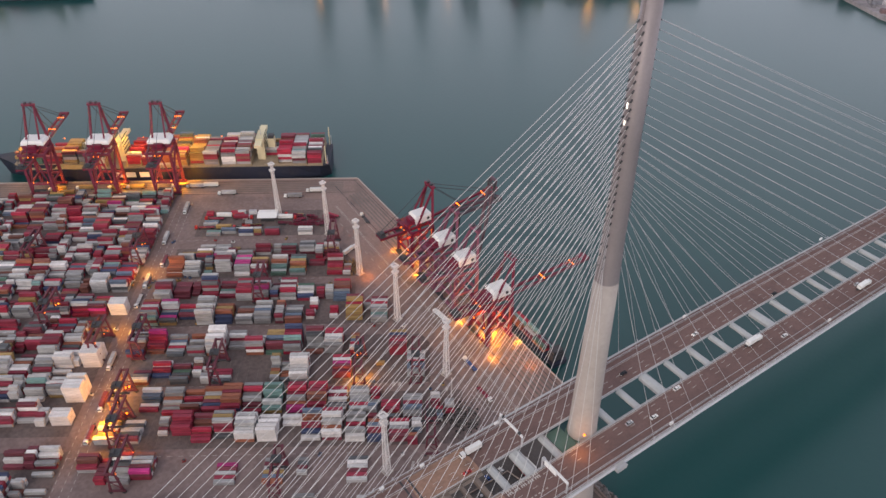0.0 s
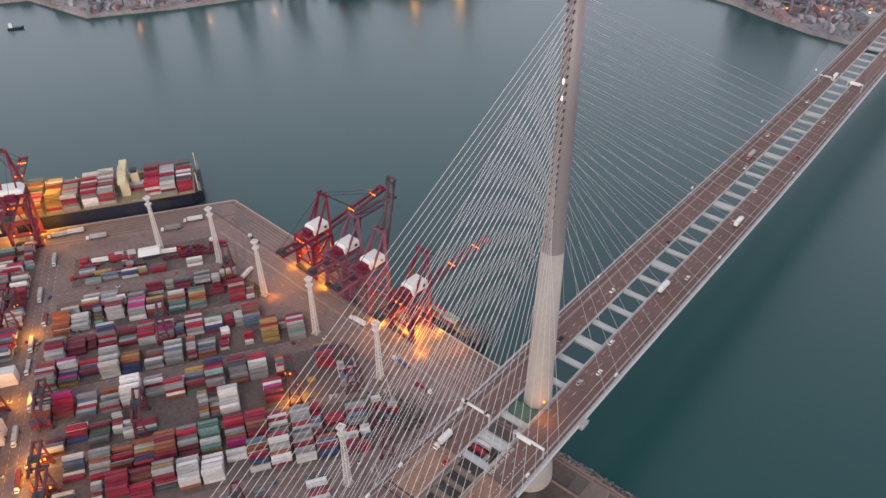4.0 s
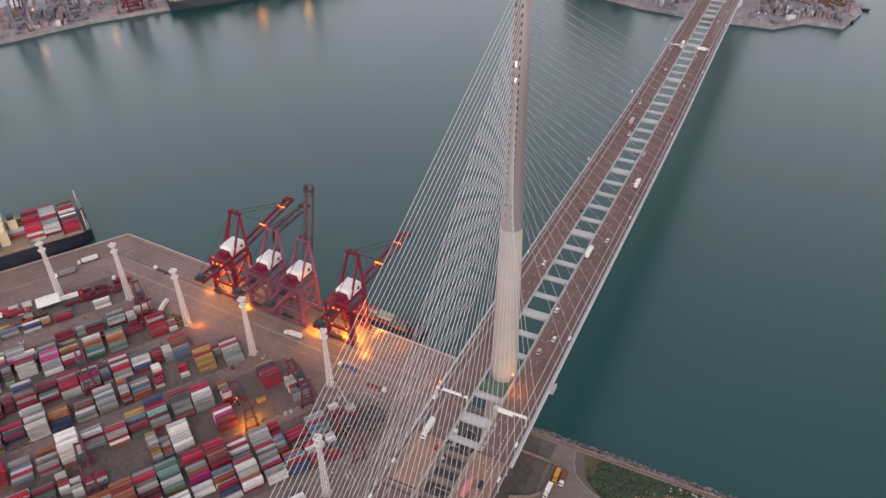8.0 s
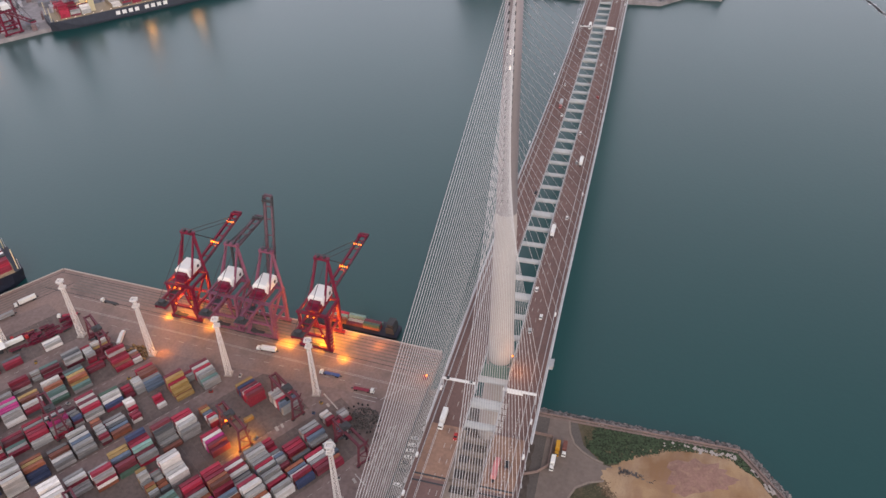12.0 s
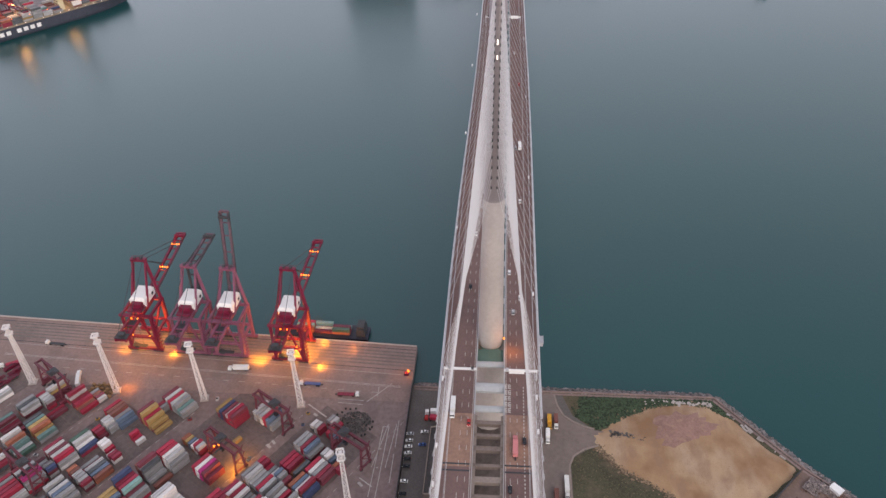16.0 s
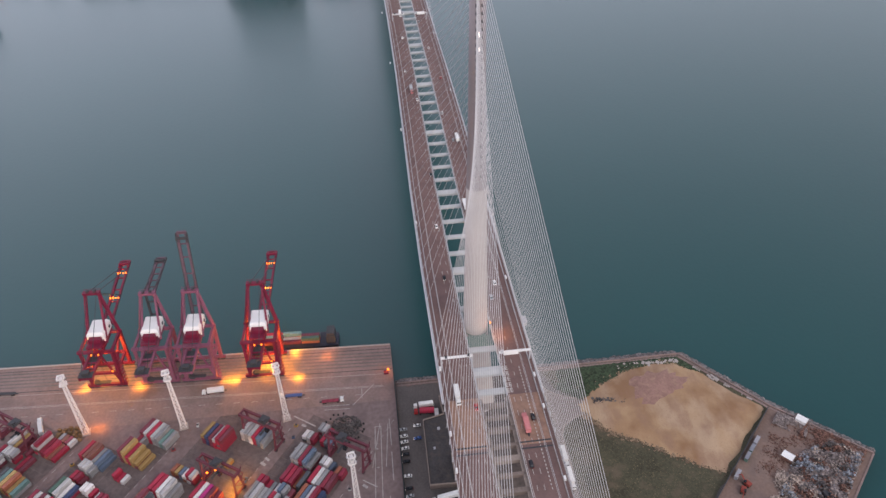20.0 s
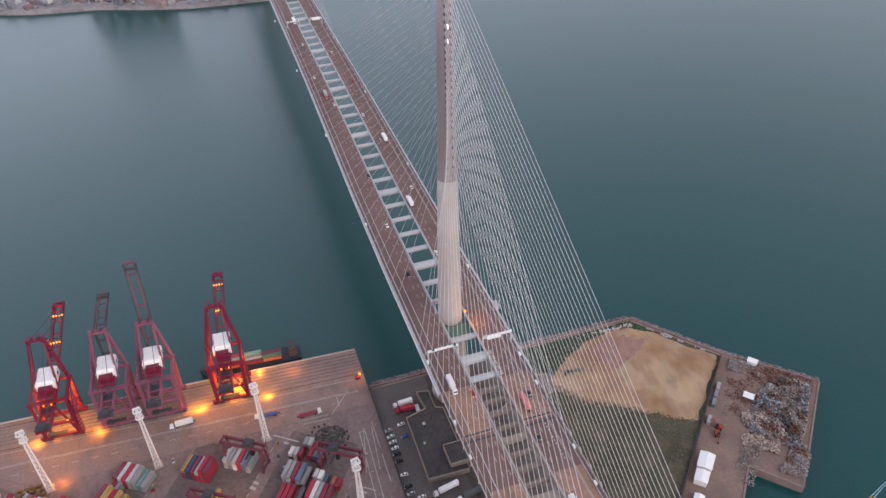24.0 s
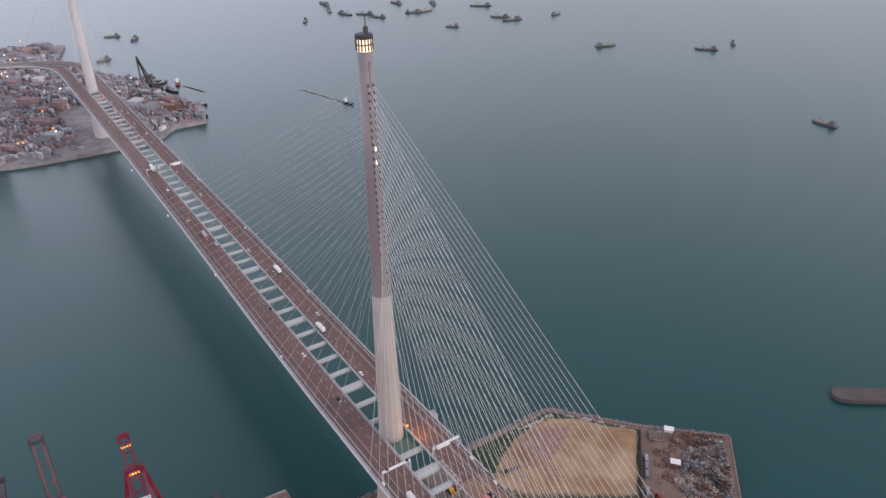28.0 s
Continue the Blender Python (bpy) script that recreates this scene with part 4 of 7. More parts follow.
for x, y, z in ((-7.3, 343, 55.5), (14.3, 297.2, 53.9), (10.0, 238.9, 53.5), (6.3, 179.7, 52.7), (4.1, 117.0, 51.5), (-66.6, 74.7, 52.6)):
    light_mast(pose(x, y, GROUND, 0, 0, 12), z - GROUND)

# ---------------------------------------------------------------- yard gantry cranes
def yard_crane(s, w, lit, label="dark red rubber-tyred yard gantry crane over container stacks", span=23.0, h=18.0, m=None):
    x, y = yard(s, w)
    c = thing("yard_crane", m or pose(x, y, GROUND, 0, 0, math.degrees(math.atan2(QA.y, QA.x))), label, "crane", "yard gantry cranes")
    R = M["rtg"]
    a = span / 2
    for j in (-a, a):
        part("sill", Shape().box((0, j, 2.0), (9.5, 1.0, 1.0)), R, c)
        for i in (-3.6, 3.6):
            part("leg", Shape().bar((i, j, 2), (i * 0.55, j, h), 1.0), R, c)
            part("wheel_unit", Shape().tube((i, j - 0.5, 0.8), (i, j + 0.5, 0.8), 0.8, n=10).box((i, j, 1.2), (2.4, 0.9, 0.6)), M["dark"], c)
        part("leg_brace", Shape().bar((-3.0, j, h * 0.55), (3.0, j, h * 0.55), 0.6).bar((-3.2, j, 4), (2.4, j, h * 0.55), 0.4), R, c)
    for i in (-2.1, 2.1):
        part("girder", Shape().box((i, 0, h + 0.8), (1.2, span + 4, 1.8)), R, c)
    for j in (-a - 1.5, a + 1.5):
        part("end_tie", Shape().box((0, j, h + 0.8), (5.4, 0.8, 1.2)), R, c)
    ty = random.uniform(-0.6, 0.6) * a
    part("trolley", Shape().box((0, ty, h + 2.4), (5.6, 5.0, 1.4)).box((1.2, ty + 0.6, h + 3.7), (2.2, 2.2, 1.3)), M["dark"], c)
    part("driver_cab", Shape().box((2.6, ty + 3.4, h - 2.2), (2.0, 2.0, 2.4)), M["glass"], c)
    part("spreader", Shape().box((0, ty, h - 5), (12.0, 1.2, 0.5)).bar((-2, ty, h - 5), (-2, ty, h + 2), 0.1).bar((2, ty, h - 5), (2, ty, h + 2), 0.1), M["dark"], c)
    part("engine_house", Shape().box((0, -a - 1.6, 3.4), (5.0, 1.8, 2.2)), R, c)
    for i in range(6):
        z = 2.5 + i * 2.9
        part("stair_flight", Shape().bar((-4.4 + (i % 2) * 1.8, a + 1.0, z), (-2.6 - (i % 2) * 1.8, a + 1.0, z + 2.9), 0.4), R, c)
    if lit:
        for q in ((0, -a, 5.0), (3.0, -a - 1.0, 3.0), (-2.6, a, h - 1), (2.6, 0, h - 0.3)):
            part("floodlight", Shape().box(q, (0.9, 0.9, 0.8)), M["lamp"], c, "amber floodlight")
    return c

AISLES = [111.6, 129.1, 157.1, 182.1, 212.6, 237.6, 263.1, 284.6, 314.6, 344.6]
for s, w, lit in ((12, 106, False), (-53, 239, False), (-17, 238, True), (-62, 294, False), (74, 238, False), (160, 112, True), (201, 172, True), (157, 208, True), (130, 207, False), (127, 258, True),
                  (122, 285, True), (112, 314, True), (23, 324, False), (60, 163, False), (240, 105, False), (300, 237, True)):
    w = min(AISLES, key=lambda a: abs(a - w)) if w > 90 and s > 30 else w
    yard_crane(s, w, lit, "dark red yard gantry crane with amber floodlights on" if lit else "dark red rubber-tyred yard gantry crane over container stacks")

# ---------------------------------------------------------------- containers
COLOURS = [  # name, colour, weight
    ("grey_container", (0.245, 0.24, 0.245), 23), ("pale_grey_container", (0.41, 0.40, 0.40), 31), ("white_container", (0.62, 0.585, 0.575), 15),
    ("dark_red_container", (0.235, 0.028, 0.052), 26), ("red_container", (0.34, 0.026, 0.055), 13), ("maroon_container", (0.165, 0.038, 0.055), 20),
    ("orange_container", (0.29, 0.10, 0.06), 6), ("brown_container", (0.18, 0.07, 0.055), 9), ("navy_container", (0.045, 0.06, 0.125), 5),
    ("blue_container", (0.11, 0.145, 0.205), 3), ("teal_container", (0.16, 0.265, 0.25), 3), ("ochre_container", (0.33, 0.215, 0.085), 5),
    ("green_container", (0.075, 0.13, 0.10), 2), ("magenta_container", (0.42, 0.035, 0.18), 2), ("dark_grey_container", (0.09, 0.095, 0.105), 10)]
WORD = {"pale_grey_container": "pale grey", "dark_red_container": "dark red", "dark_grey_container": "dark grey"}
BAG = [i for i, c in enumerate(COLOURS) for _ in range(c[2])]
ROT = math.atan2(QA.y, QA.x)


def container_mesh(i, ln):
    """Corrugated walls between corner posts, with door bars on one end."""
    key = (i, ln)
    if key in BOXES:
        return BOXES[key]
    s = Shape()
    L, w, h = ln / 2, 1.22, 2.59
    n = 9
    xs = [-L + 0.25 + (2 * L - 0.5) * k / (2 * n) for k in range(2 * n + 1)]
    side = [(-L, w), (-L + 0.2, w)] + [(x, (w - 0.02) if k % 2 else (w - 0.10)) for k, x in enumerate(xs)] + [(L - 0.2, w), (L, w)]
    plan = [(x, -y) for x, y in side] + [(L + 0.05, -0.7), (L, -0.6), (L + 0.05, 0), (L, 0.6), (L + 0.05, 0.7)] + [(x, y) for x, y in reversed(side)]
    m = len(plan)
    for z, q in ((0, 0), (h - 0.1, 0), (h, 0.06)):
        s.v += [(x * (1 - q / L), y * (1 - q), z) for x, y in plan]
    s.f += [(r * m + i, r * m + (i + 1) % m, (r + 1) * m + (i + 1) % m, (r + 1) * m + i) for r in (0, 1) for i in range(m)]
    s.f += [tuple(range(2 * m, 3 * m)), tuple(range(m - 1, -1, -1))]
    BOXES[key] = s.mesh(COLOURS[i][0], paint(COLOURS[i][0], COLOURS[i][1]))
    return BOXES[key]


BOXES = {}
SLOTS = [paint(n, c) for n, c, _ in COLOURS]
near_count = 0


ROW = 2.82                                # from one row of stacks to the next
LONG, SHORT = 11.5, 5.7                   # lengths of the two kinds of boxes
# bays that stand out: place along the quay, block, tiers, colours row by row (numbers of COLOURS)
BAYS = {(35, 120.5): (3, (14, 8, 11, 6, 11, 10)), (48, 120.5): (3, (2, 1, 2, 10, 1, 12)), (64, 120.5): (3, (11, 11, 7, 3, 1, 3)), (77, 120.5): (3, (13, 5, 13, 13, 1, 2)),
        (68, 148.5): (3, (4, 4, 4, 3, 4, 1)), (38, 148.5): (3, (3, 2, 5, 2, 4, 2)), (57, 173.5): (3, (0, 9, 1, 9, 0, 0)), (80, 173.5): (3, (7, 6, 11, 6, 8, 8)),
        (93, 173.5): (5, (1, 1, 2, 1, 1, 1)), (5, 204): (3, (2, 4, 2, 3, 2, 2)), (74, 204): (5, (2, 2, 1, 2, 2, 1)), (40, 204): (3, (11, 11, 7, 5, 5, 12)),
        (17, 229): (5, (2, 1, 2, 2, 1, 2)), (54, 229): (3, (7, 6, 7, 6, 6, 7)), (5, 254.5): (4, (4, 4, 3, 6, 7, 3)), (28, 254.5): (4, (10, 12, 10, 10, 1, 10)),
        # the bays at 124 are ochre and orange in place of lamp-lit boxes
        (44, 276): (4, (2, 1, 2, 1, 1, 2)), (124, 254.5): (3, (11, 11, 6, 11, 4, 6)), (124, 276): (2, (11, 11, 2, 11, 6, 1)), (60, 254.5): (4, (6, 6, 3, 6, 6, 3))}


def bay_plan(s, w0, rows, high, pale):
    """How high each row of a bay stands, and its colours from the ground up."""
    for (fs, fw), (tiers, tones) in BAYS.items():
        if fw == w0 and abs(fs - s) < 7.2:
            lean = random.choice((0, 1, 1, 2))
            return [(max(1, tiers - (1 if random.random() < 0.25 else 0) - (lean * r) // 5), [t] * tiers) for r, t in enumerate((tones * 2)[:rows])]
    top = random.choice((2, 2, 3, 3, 3, 4))
    kind = random.random()
    tone = random.choice(BAG)
    plan = []
    step = random.choice((-1, -1, 0, 0, 0, 1))
    drift = 0
    for r in range(rows):
        drift = max(-1, min(1, drift + random.choice((-1, 0, 0, 1))))
        h = top + drift + round(step * (r - (0 if step < 0 else rows - 1)) / 2.2)
        if kind < 0.08:                       # one owner's boxes fill the bay
            col = [tone] * 6
        elif kind < 0.4:                      # each stack of one colour
            col = [random.choice(BAG)] * 6
        else:
            col = [random.choice(BAG) for _ in range(6)]
        if random.random() < pale:
            col = [random.choice((1, 2, 2))] * 6
        plan.append((max(0, min(high, h)), col))
    if random.random() < 0.35:                # a few stacks taken away at one end
        for r in range(random.randint(1, min(3, rows - 1))):
            plan[r if step > 0 else -1 - r] = (random.choice((0, 0, 1)), plan[r][1])
    return plan


def lay(V, F, MI, x, y, hgt, tones, ln, single):
    """One stack of boxes: things of their own, or joined with the rest."""
    global near_count
    ax, ay = QA.x, QA.y
    for k in range(hgt):
        col = tones[k % len(tones)] if random.random() < 0.85 else random.choice(BAG)
        z = GROUND + 0.03 + k * 2.62
        jit = random.uniform(-0.2, 0.2)
        cx, cy = x + ax * jit, y + ay * jit
        if single and near_count < 300:
            ob = new("container", container_mesh(col, ln))
            ob.matrix_basis = pose(cx, cy, z, 0, 0, math.degrees(ROT))
            word = WORD.get(COLOURS[col][0], COLOURS[col][0].split("_")[0])
            tagged(ob, word + " steel shipping container " + ("resting on the yard ground" if k == 0 else "stacked on other containers"), "container", "shipping containers in the yard")
            near_count += 1
        else:
            o = len(V)
            hx, hy = ln / 2, 1.19
            for zz, q in ((z, 0.0), (z + 2.4, 0.0), (z + 2.5, 0.1)):
                for i, j in ((-1, -1), (1, -1), (1, 1), (-1, 1)):
                    u, v = i * (hx - q), j * (hy - q)
                    V.append((cx + u * ax - v * ay, cy + u * ay + v * ax, zz))
            F += [(o, o + 1, o + 5, o + 4), (o + 1, o + 2, o + 6, o + 5), (o + 2, o + 3, o + 7, o + 6), (o + 3, o, o + 4, o + 7),
                  (o + 4, o + 5, o + 9, o + 8), (o + 5, o + 6, o + 10, o + 9), (o + 6, o + 7, o + 11, o + 10), (o + 7, o + 4, o + 8, o + 11), (o + 8, o + 9, o + 10, o + 11)]
            MI += [col] * 9


def joined(V, F, MI, name):
    if not V:
        return
    me = bpy.data.meshes.new(name)
    me.from_pydata(V, [], F)
    for m in SLOTS:
        me.materials.append(m)
    me.polygons.foreach_set("material_index", MI)
    tagged(new(name, me), "dense stacks of mixed red, grey and white shipping containers", "containers", kind="stuff")


def stack_block(s0, s1, w0, rows, fill, high, near_window=None, pale=0.0, name="container_stacks"):
    """Bays of forty- and twenty-foot stacks, rows side by side; stacks inside near_window become things of their own."""
    V, F, MI = [], [], []
    s = s0
    while s < s1 - 6:
        short = random.random() < 0.3 and not any(fw == w0 and abs(fs - s - 6) < 10 for fs, fw in BAYS)
        ln = SHORT if short else LONG
        centre = s + ln / 2
        plan = bay_plan(centre, w0, rows, high, pale)
        empty = random.random() > fill
        for r, (hgt, tones) in enumerate(plan):
            w = w0 + (r + 0.5) * ROW
            x, y = yard(centre, w)
            if empty or hgt == 0 or (148 < centre < 168 and 155 < w < 282) or (x + 8) ** 2 + (y - 81) ** 2 < 190:
                continue
            if x > (7.0 if w < 245 else 2.0) or y < 72 + (x - 3) * 0.14:
                continue
            lay(V, F, MI, x, y, hgt, tones, ln, near_window and near_window(s, w))
        s += ln + random.choice((0.6, 0.9, 1.2, 1.8, 3.0))
    joined(V, F, MI, name)


random.seed(7)
near_rule = lambda s, w: s < 30
# bays at the quay end of the yard: place along the quay, first row, long or short boxes, tiers, colours row by row (numbers of COLOURS)
QUAY_END = (
    (-27, 171.5, LONG, "3333322", (5, 1, 4, 1, 0, 10, 0)), (-9.5, 171.5, LONG, "443321", (5, 11, 4, 11, 11, 11)), (-19, 172, SHORT, "22", (3, 0)), (1, 151, LONG, "333221", (4, 7, 7, 0, 9, 9)),
    (5, 177.5, SHORT, "211", (4, 4, 2)), (10, 157, SHORT, "332", (1, 1, 0)), (16.5, 156.5, SHORT, "221", (4, 3, 3)), (27, 155.5, LONG, "3322", (12, 1, 9, 8)), (20, 168, SHORT, "221", (2, 2, 4)),
    (21.5, 178, SHORT, "122", (2, 3, 2)), (-41, 206.5, LONG, "333344", (5, 8, 5, 4, 4, 3)), (-53, 226.5, LONG, "333332", (1, 0, 2, 4, 9, 0)), (-29.5, 230, SHORT, "1", (11,)),
    (-12, 206, SHORT, "222233", (6, 0, 9, 6, 4, 3)), (2, 203.5, LONG, "344443", (5, 2, 4, 2, 1, 0)), (-5, 229, LONG, "33332", (4, 2, 13, 5, 5)), (-51, 264, LONG, "33332", (0, 0, 1, 9, 0)),
    (-65, 260.5, SHORT, "222", (2, 1, 3)), (-73.5, 266, SHORT, "221", (0, 1, 4)), (-66.5, 272, SHORT, "222", (4, 14, 9)), (-53.5, 280.5, SHORT, "221", (2, 2, 9)), (-51, 292, SHORT, "22", (4, 3)),
    (-37.5, 266, LONG, "22212", (3, 2, 3, 6, 14)), (-43, 281, LONG, "22222", (4, 2, 0, 3, 5)), (-18, 256.5, LONG, "332222", (0, 1, 0, 0, 9, 1)), (-27.5, 255, SHORT, "2211", (4, 3, 1, 0)),
    (-26.5, 268, SHORT, "2332", (1, 9, 0, 5)), (-30, 281, LONG, "22232", (6, 9, 2, 3, 8)), (-17, 277.5, LONG, "322132", (0, 1, 4, 1, 0, 2)))
V, F, MI = [], [], []
for s, w0, ln, tiers, tones in QUAY_END:
    for r, (h, tone) in enumerate(zip(tiers, tones)):
        x, y = yard(s, w0 + (r + 0.5) * ROW)
        lay(V, F, MI, x, y, int(h), [tone] * 4, ln, True)
joined(V, F, MI, "container_stacks")
# blocks between the cross road and the quay
for w0 in (103.0, 120.5):
    stack_block(-30, 134, w0, 6, 0.98, 4)
for w0, s0 in ((148.5, 34), (173.5, 27), (204.0, 9), (229.0, 3), (254.5, -10), (276.0, -9)):
    stack_block(s0, 134, w0, 6, 0.95, 5, near_rule)
stack_block(96, 134, 304.0, 6, 1.0, 3)
for w0, part_full in ((306.0, 0.2), (336.0, 0.9), (354.5, 0.9), (386.0, 0.9), (404.5, 0.9), (436.0, 0.9)):
    stack_block(-140, 92 if w0 < 310 else 130, w0, 6, part_full, 4 if w0 > 310 else 1)
stack_block(-2, 122, 80.0, 2, 0.95, 2)
stack_block(82, 124, 66.0, 2, 0.7, 1)
stack_block(82, 124, 52.0, 2, 0.7, 1)
# blocks beyond the cross road
for w0 in (28.0, 46.5, 65.0, 84.0, 102.5):
    stack_block(156, 420, w0, 6, 0.97, 4)
for w0 in (124.0, 142.5, 163.0, 186.0, 204.0):
    stack_block(158, 420, w0, 6, 0.97, 4)
for w0 in (224.0, 244.0, 264.0):
    stack_block(156, 400, w0, 5, 0.92, 4, None, 0.75)
for w0 in (298.0, 318.0, 342.0, 361.0, 396.0):
    stack_block(152, 380, w0, 6, 0.95, 4, None, 0.2)


def reefer_stack(s, w, rows, high, label):
    c = thing("container_stack", Matrix.Identity(4), label, "container stack", "white refrigerated stacks")
    for r in range(rows):
        for k in range(high - (1 if random.random() < 0.25 else 0)):
            x, y = yard(s, w + r * 2.62)
            ob = part("container", container_mesh(2, LONG), None, c)
            ob.matrix_basis = pose(x, y, GROUND + 0.03 + k * 2.62, 0, 0, math.degrees(ROT))


for s_, w_, r_, h_ in ((157, 172, 3, 4), (158.5, 217.5, 5, 5), (159, 247.5, 5, 5), (161, 271, 3, 3), (173, 246, 3, 3), (173, 219, 4, 3)):
    reefer_stack(s_, w_, r_, h_, 'tall stack of white refrigerated containers in the yard')
# low parked goods at the head of the yard: trailers, stacked red frames, white portable units
for i in range(16):
    x, y = yard(random.uniform(30, 122), random.choice((58, 62, 73, 75)) + random.uniform(-0.5, 0.5))
    if x < 8 and not 58 < (Vector((x, y)) - CORNER).dot(QA) < 80:
        truck(pose(x, y, GROUND + 0.03, 0, 0, math.degrees(ROT) + random.choice((0, 180)) + random.uniform(-4, 4)), random.choice(("box", "flat", "flat")),
              *random.choice((("truck_white", WHITE), ("dark_red_container", (0.26, 0.03, 0.035)), ("grey_container", (0.36, 0.38, 0.4)), ("ochre_container", (0.46, 0.29, 0.08)))),
              random.choice((WHITE, RED, SILVER)), "articulated trailer lorry parked in the container yard")
for i in range(44):
    x, y = yard(random.uniform(16, 58), 65 + random.uniform(-6, 8))
    c = thing("spreader_frame", pose(x, y, GROUND + 0.02, 0, 0, math.degrees(ROT) + random.uniform(-6, 6)), "stacked dark red steel lifting frame on the ground", "frame", "lifting frames")
    z = 0.5 + random.choice((0, 0, 0.9, 1.8))
    for yy in (-0.9, 0.9):
        part("side_bar", Shape().box((0, yy, z), (6.5, 0.4, 0.5)), M["red"], c)
    for xx in (-3, 0, 3):
        part("cross_bar", Shape().box((xx, 0, z), (0.4, 1.9, 0.4)), M["red"], c)
    if z > 1:
        part("stand", Shape().box((0, 0, z / 2 - 0.1), (5.5, 1.2, z)), M["dark"], c)
# white maintenance canopy open at the sides, ochre machine parked beside it
x, y = yard(70, 62)
c = thing("canopy", pose(x, y, GROUND, 0, 0, math.degrees(ROT)), "white pitched roof canopy on dark posts in the yard", "canopy")
part("roof", Shape().add([(-8, -6, 5), (8, -6, 5), (8, 0, 6.6), (-8, 0, 6.6), (8, 6, 5), (-8, 6, 5), (-8, -6, 4.7), (8, -6, 4.7), (8, 6, 4.7), (-8, 6, 4.7)],
                         [(0, 1, 2, 3), (3, 2, 4, 5), (6, 7, 1, 0), (5, 4, 8, 9), (7, 8, 4, 2, 1), (9, 6, 0, 3, 5), (9, 8, 7, 6)]), M["house"], c)
for i in (-7.5, 0, 7.5):
    for j in (-5.6, 5.6):
        part("post", Shape().tube((i, j, 0), (i, j, 4.8), 0.2, n=6), M["dark"], c)
part("workbench", Shape().box((0, 1, 1.2), (11, 6, 2.4)), M["dark"], c)
for i in range(3):
    x, y = yard(84 + i * 4.5, 54 + (i % 2) * 7)
    c = thing("site_cabin", pose(x, y, GROUND, 0, 0, math.degrees(ROT)), "small white portable site cabin", "cabin", "site cabins")
    part("body", Shape().box((0, 0, 1.5), (6.0, 2.6, 2.9)), M["house"], c)
    part("roof", Shape().box((0, 0, 3.05), (6.3, 2.9, 0.2)), M["rail"], c)
    part("window", Shape().box((0, -1.32, 1.7), (1.6, 0.06, 0.9)), M["glass"], c)

# trucks on the quay road
for x, y, a, load, nm, col, cab in ((32, 163, 92, "box", "truck_white", WHITE, WHITE), (21.3, 113, 88, "flat", "blue_load", BLUE, (0.5, 0.12, 0.05)), (13.5, 90, -90, "flat", "dark_red_container", (0.26, 0.03, 0.035), WHITE),
                                   (15.7, 266.7, 20, "box", "truck_white", WHITE, WHITE), (49, 297, 85, "none", "truck_white", WHITE, WHITE), (30, 318, 118, "flat", "red_container", RED, RED)):
    truck(pose(x, y, GROUND + 0.05, 0, 0, a), load, nm, col, cab, "lorry driving on the quay road", 10.5)
# many loads are ochre, the cranes' yellow floodlight put into their paint
for sdist, w, nm, col in ((259, 14, "ochre_container", (0.46, 0.29, 0.08)), (208, 12, "ochre_container", (0.46, 0.29, 0.08)), (192, 12, "ochre_container", (0.46, 0.29, 0.08)), (153, 11, "ochre_container", (0.46, 0.29, 0.08)), (258, 30, "ochre_container", (0.46, 0.29, 0.08)), (211, 29, "ochre_container", (0.46, 0.29, 0.08)), (180, 26, "ochre_container", (0.46, 0.29, 0.08)), (195, 24, "grey_container", (0.36, 0.38, 0.4)), (140, 12, "pale_grey_container", (0.52, 0.52, 0.53)), (128, 11, "truck_white", WHITE), (110, 24, "pale_grey_container", (0.52, 0.52, 0.53)),
                          (236, 12, "ochre_container", (0.46, 0.29, 0.08)), (250, 20, "ochre_container", (0.46, 0.29, 0.08)), (34, 22, "truck_white", WHITE), (52, 30, "grey_container", (0.36, 0.38, 0.4))):
    x, y = yard(sdist, w)
    truck(pose(x, y, GROUND + 0.05, 0, 0, math.degrees(ROT)), "box", nm, col, WHITE, "lorry waiting on the quay beside the container ship")
for i in range(9):
    x, y = yard(144 + random.choice((-3, 3)), 50 + i * 30 + random.uniform(-9, 9))
    truck(pose(x, y, GROUND + 0.05, 0, 0, math.degrees(ROT) + 90), random.choice(("box", "flat")), *random.choice((("truck_white", WHITE), ("pale_grey_container", (0.52, 0.52, 0.53)), ("maroon_container", (0.19, 0.045, 0.05)))), WHITE, "lorry on the cross road between container blocks", 11)
# road paint on the cross road
s = Shape()
for i in range(60):
    for off in (-5.2, 0, 5.2):
        a, b = yard(144 + off, 36 + i * 5.2), yard(144 + off, 38.6 + i * 5.2)
        s.prism(line_on(a, b, 0.35, 0, 0), GROUND + 0.005, GROUND + 0.02)
for w in (91, 141, 192, 248, 302):
    for i in range(44):
        a, b = yard(-100 + i * 6.5, w), yard(-97 + i * 6.5, w)
        if a[0] < -1:
            s.prism(line_on(a, b, 0.28, 0, 0), GROUND + 0.005, GROUND + 0.02)
solid("painted_lines", s, M["faint"], "worn white lane lines in the container yard", "markings", "stuff")

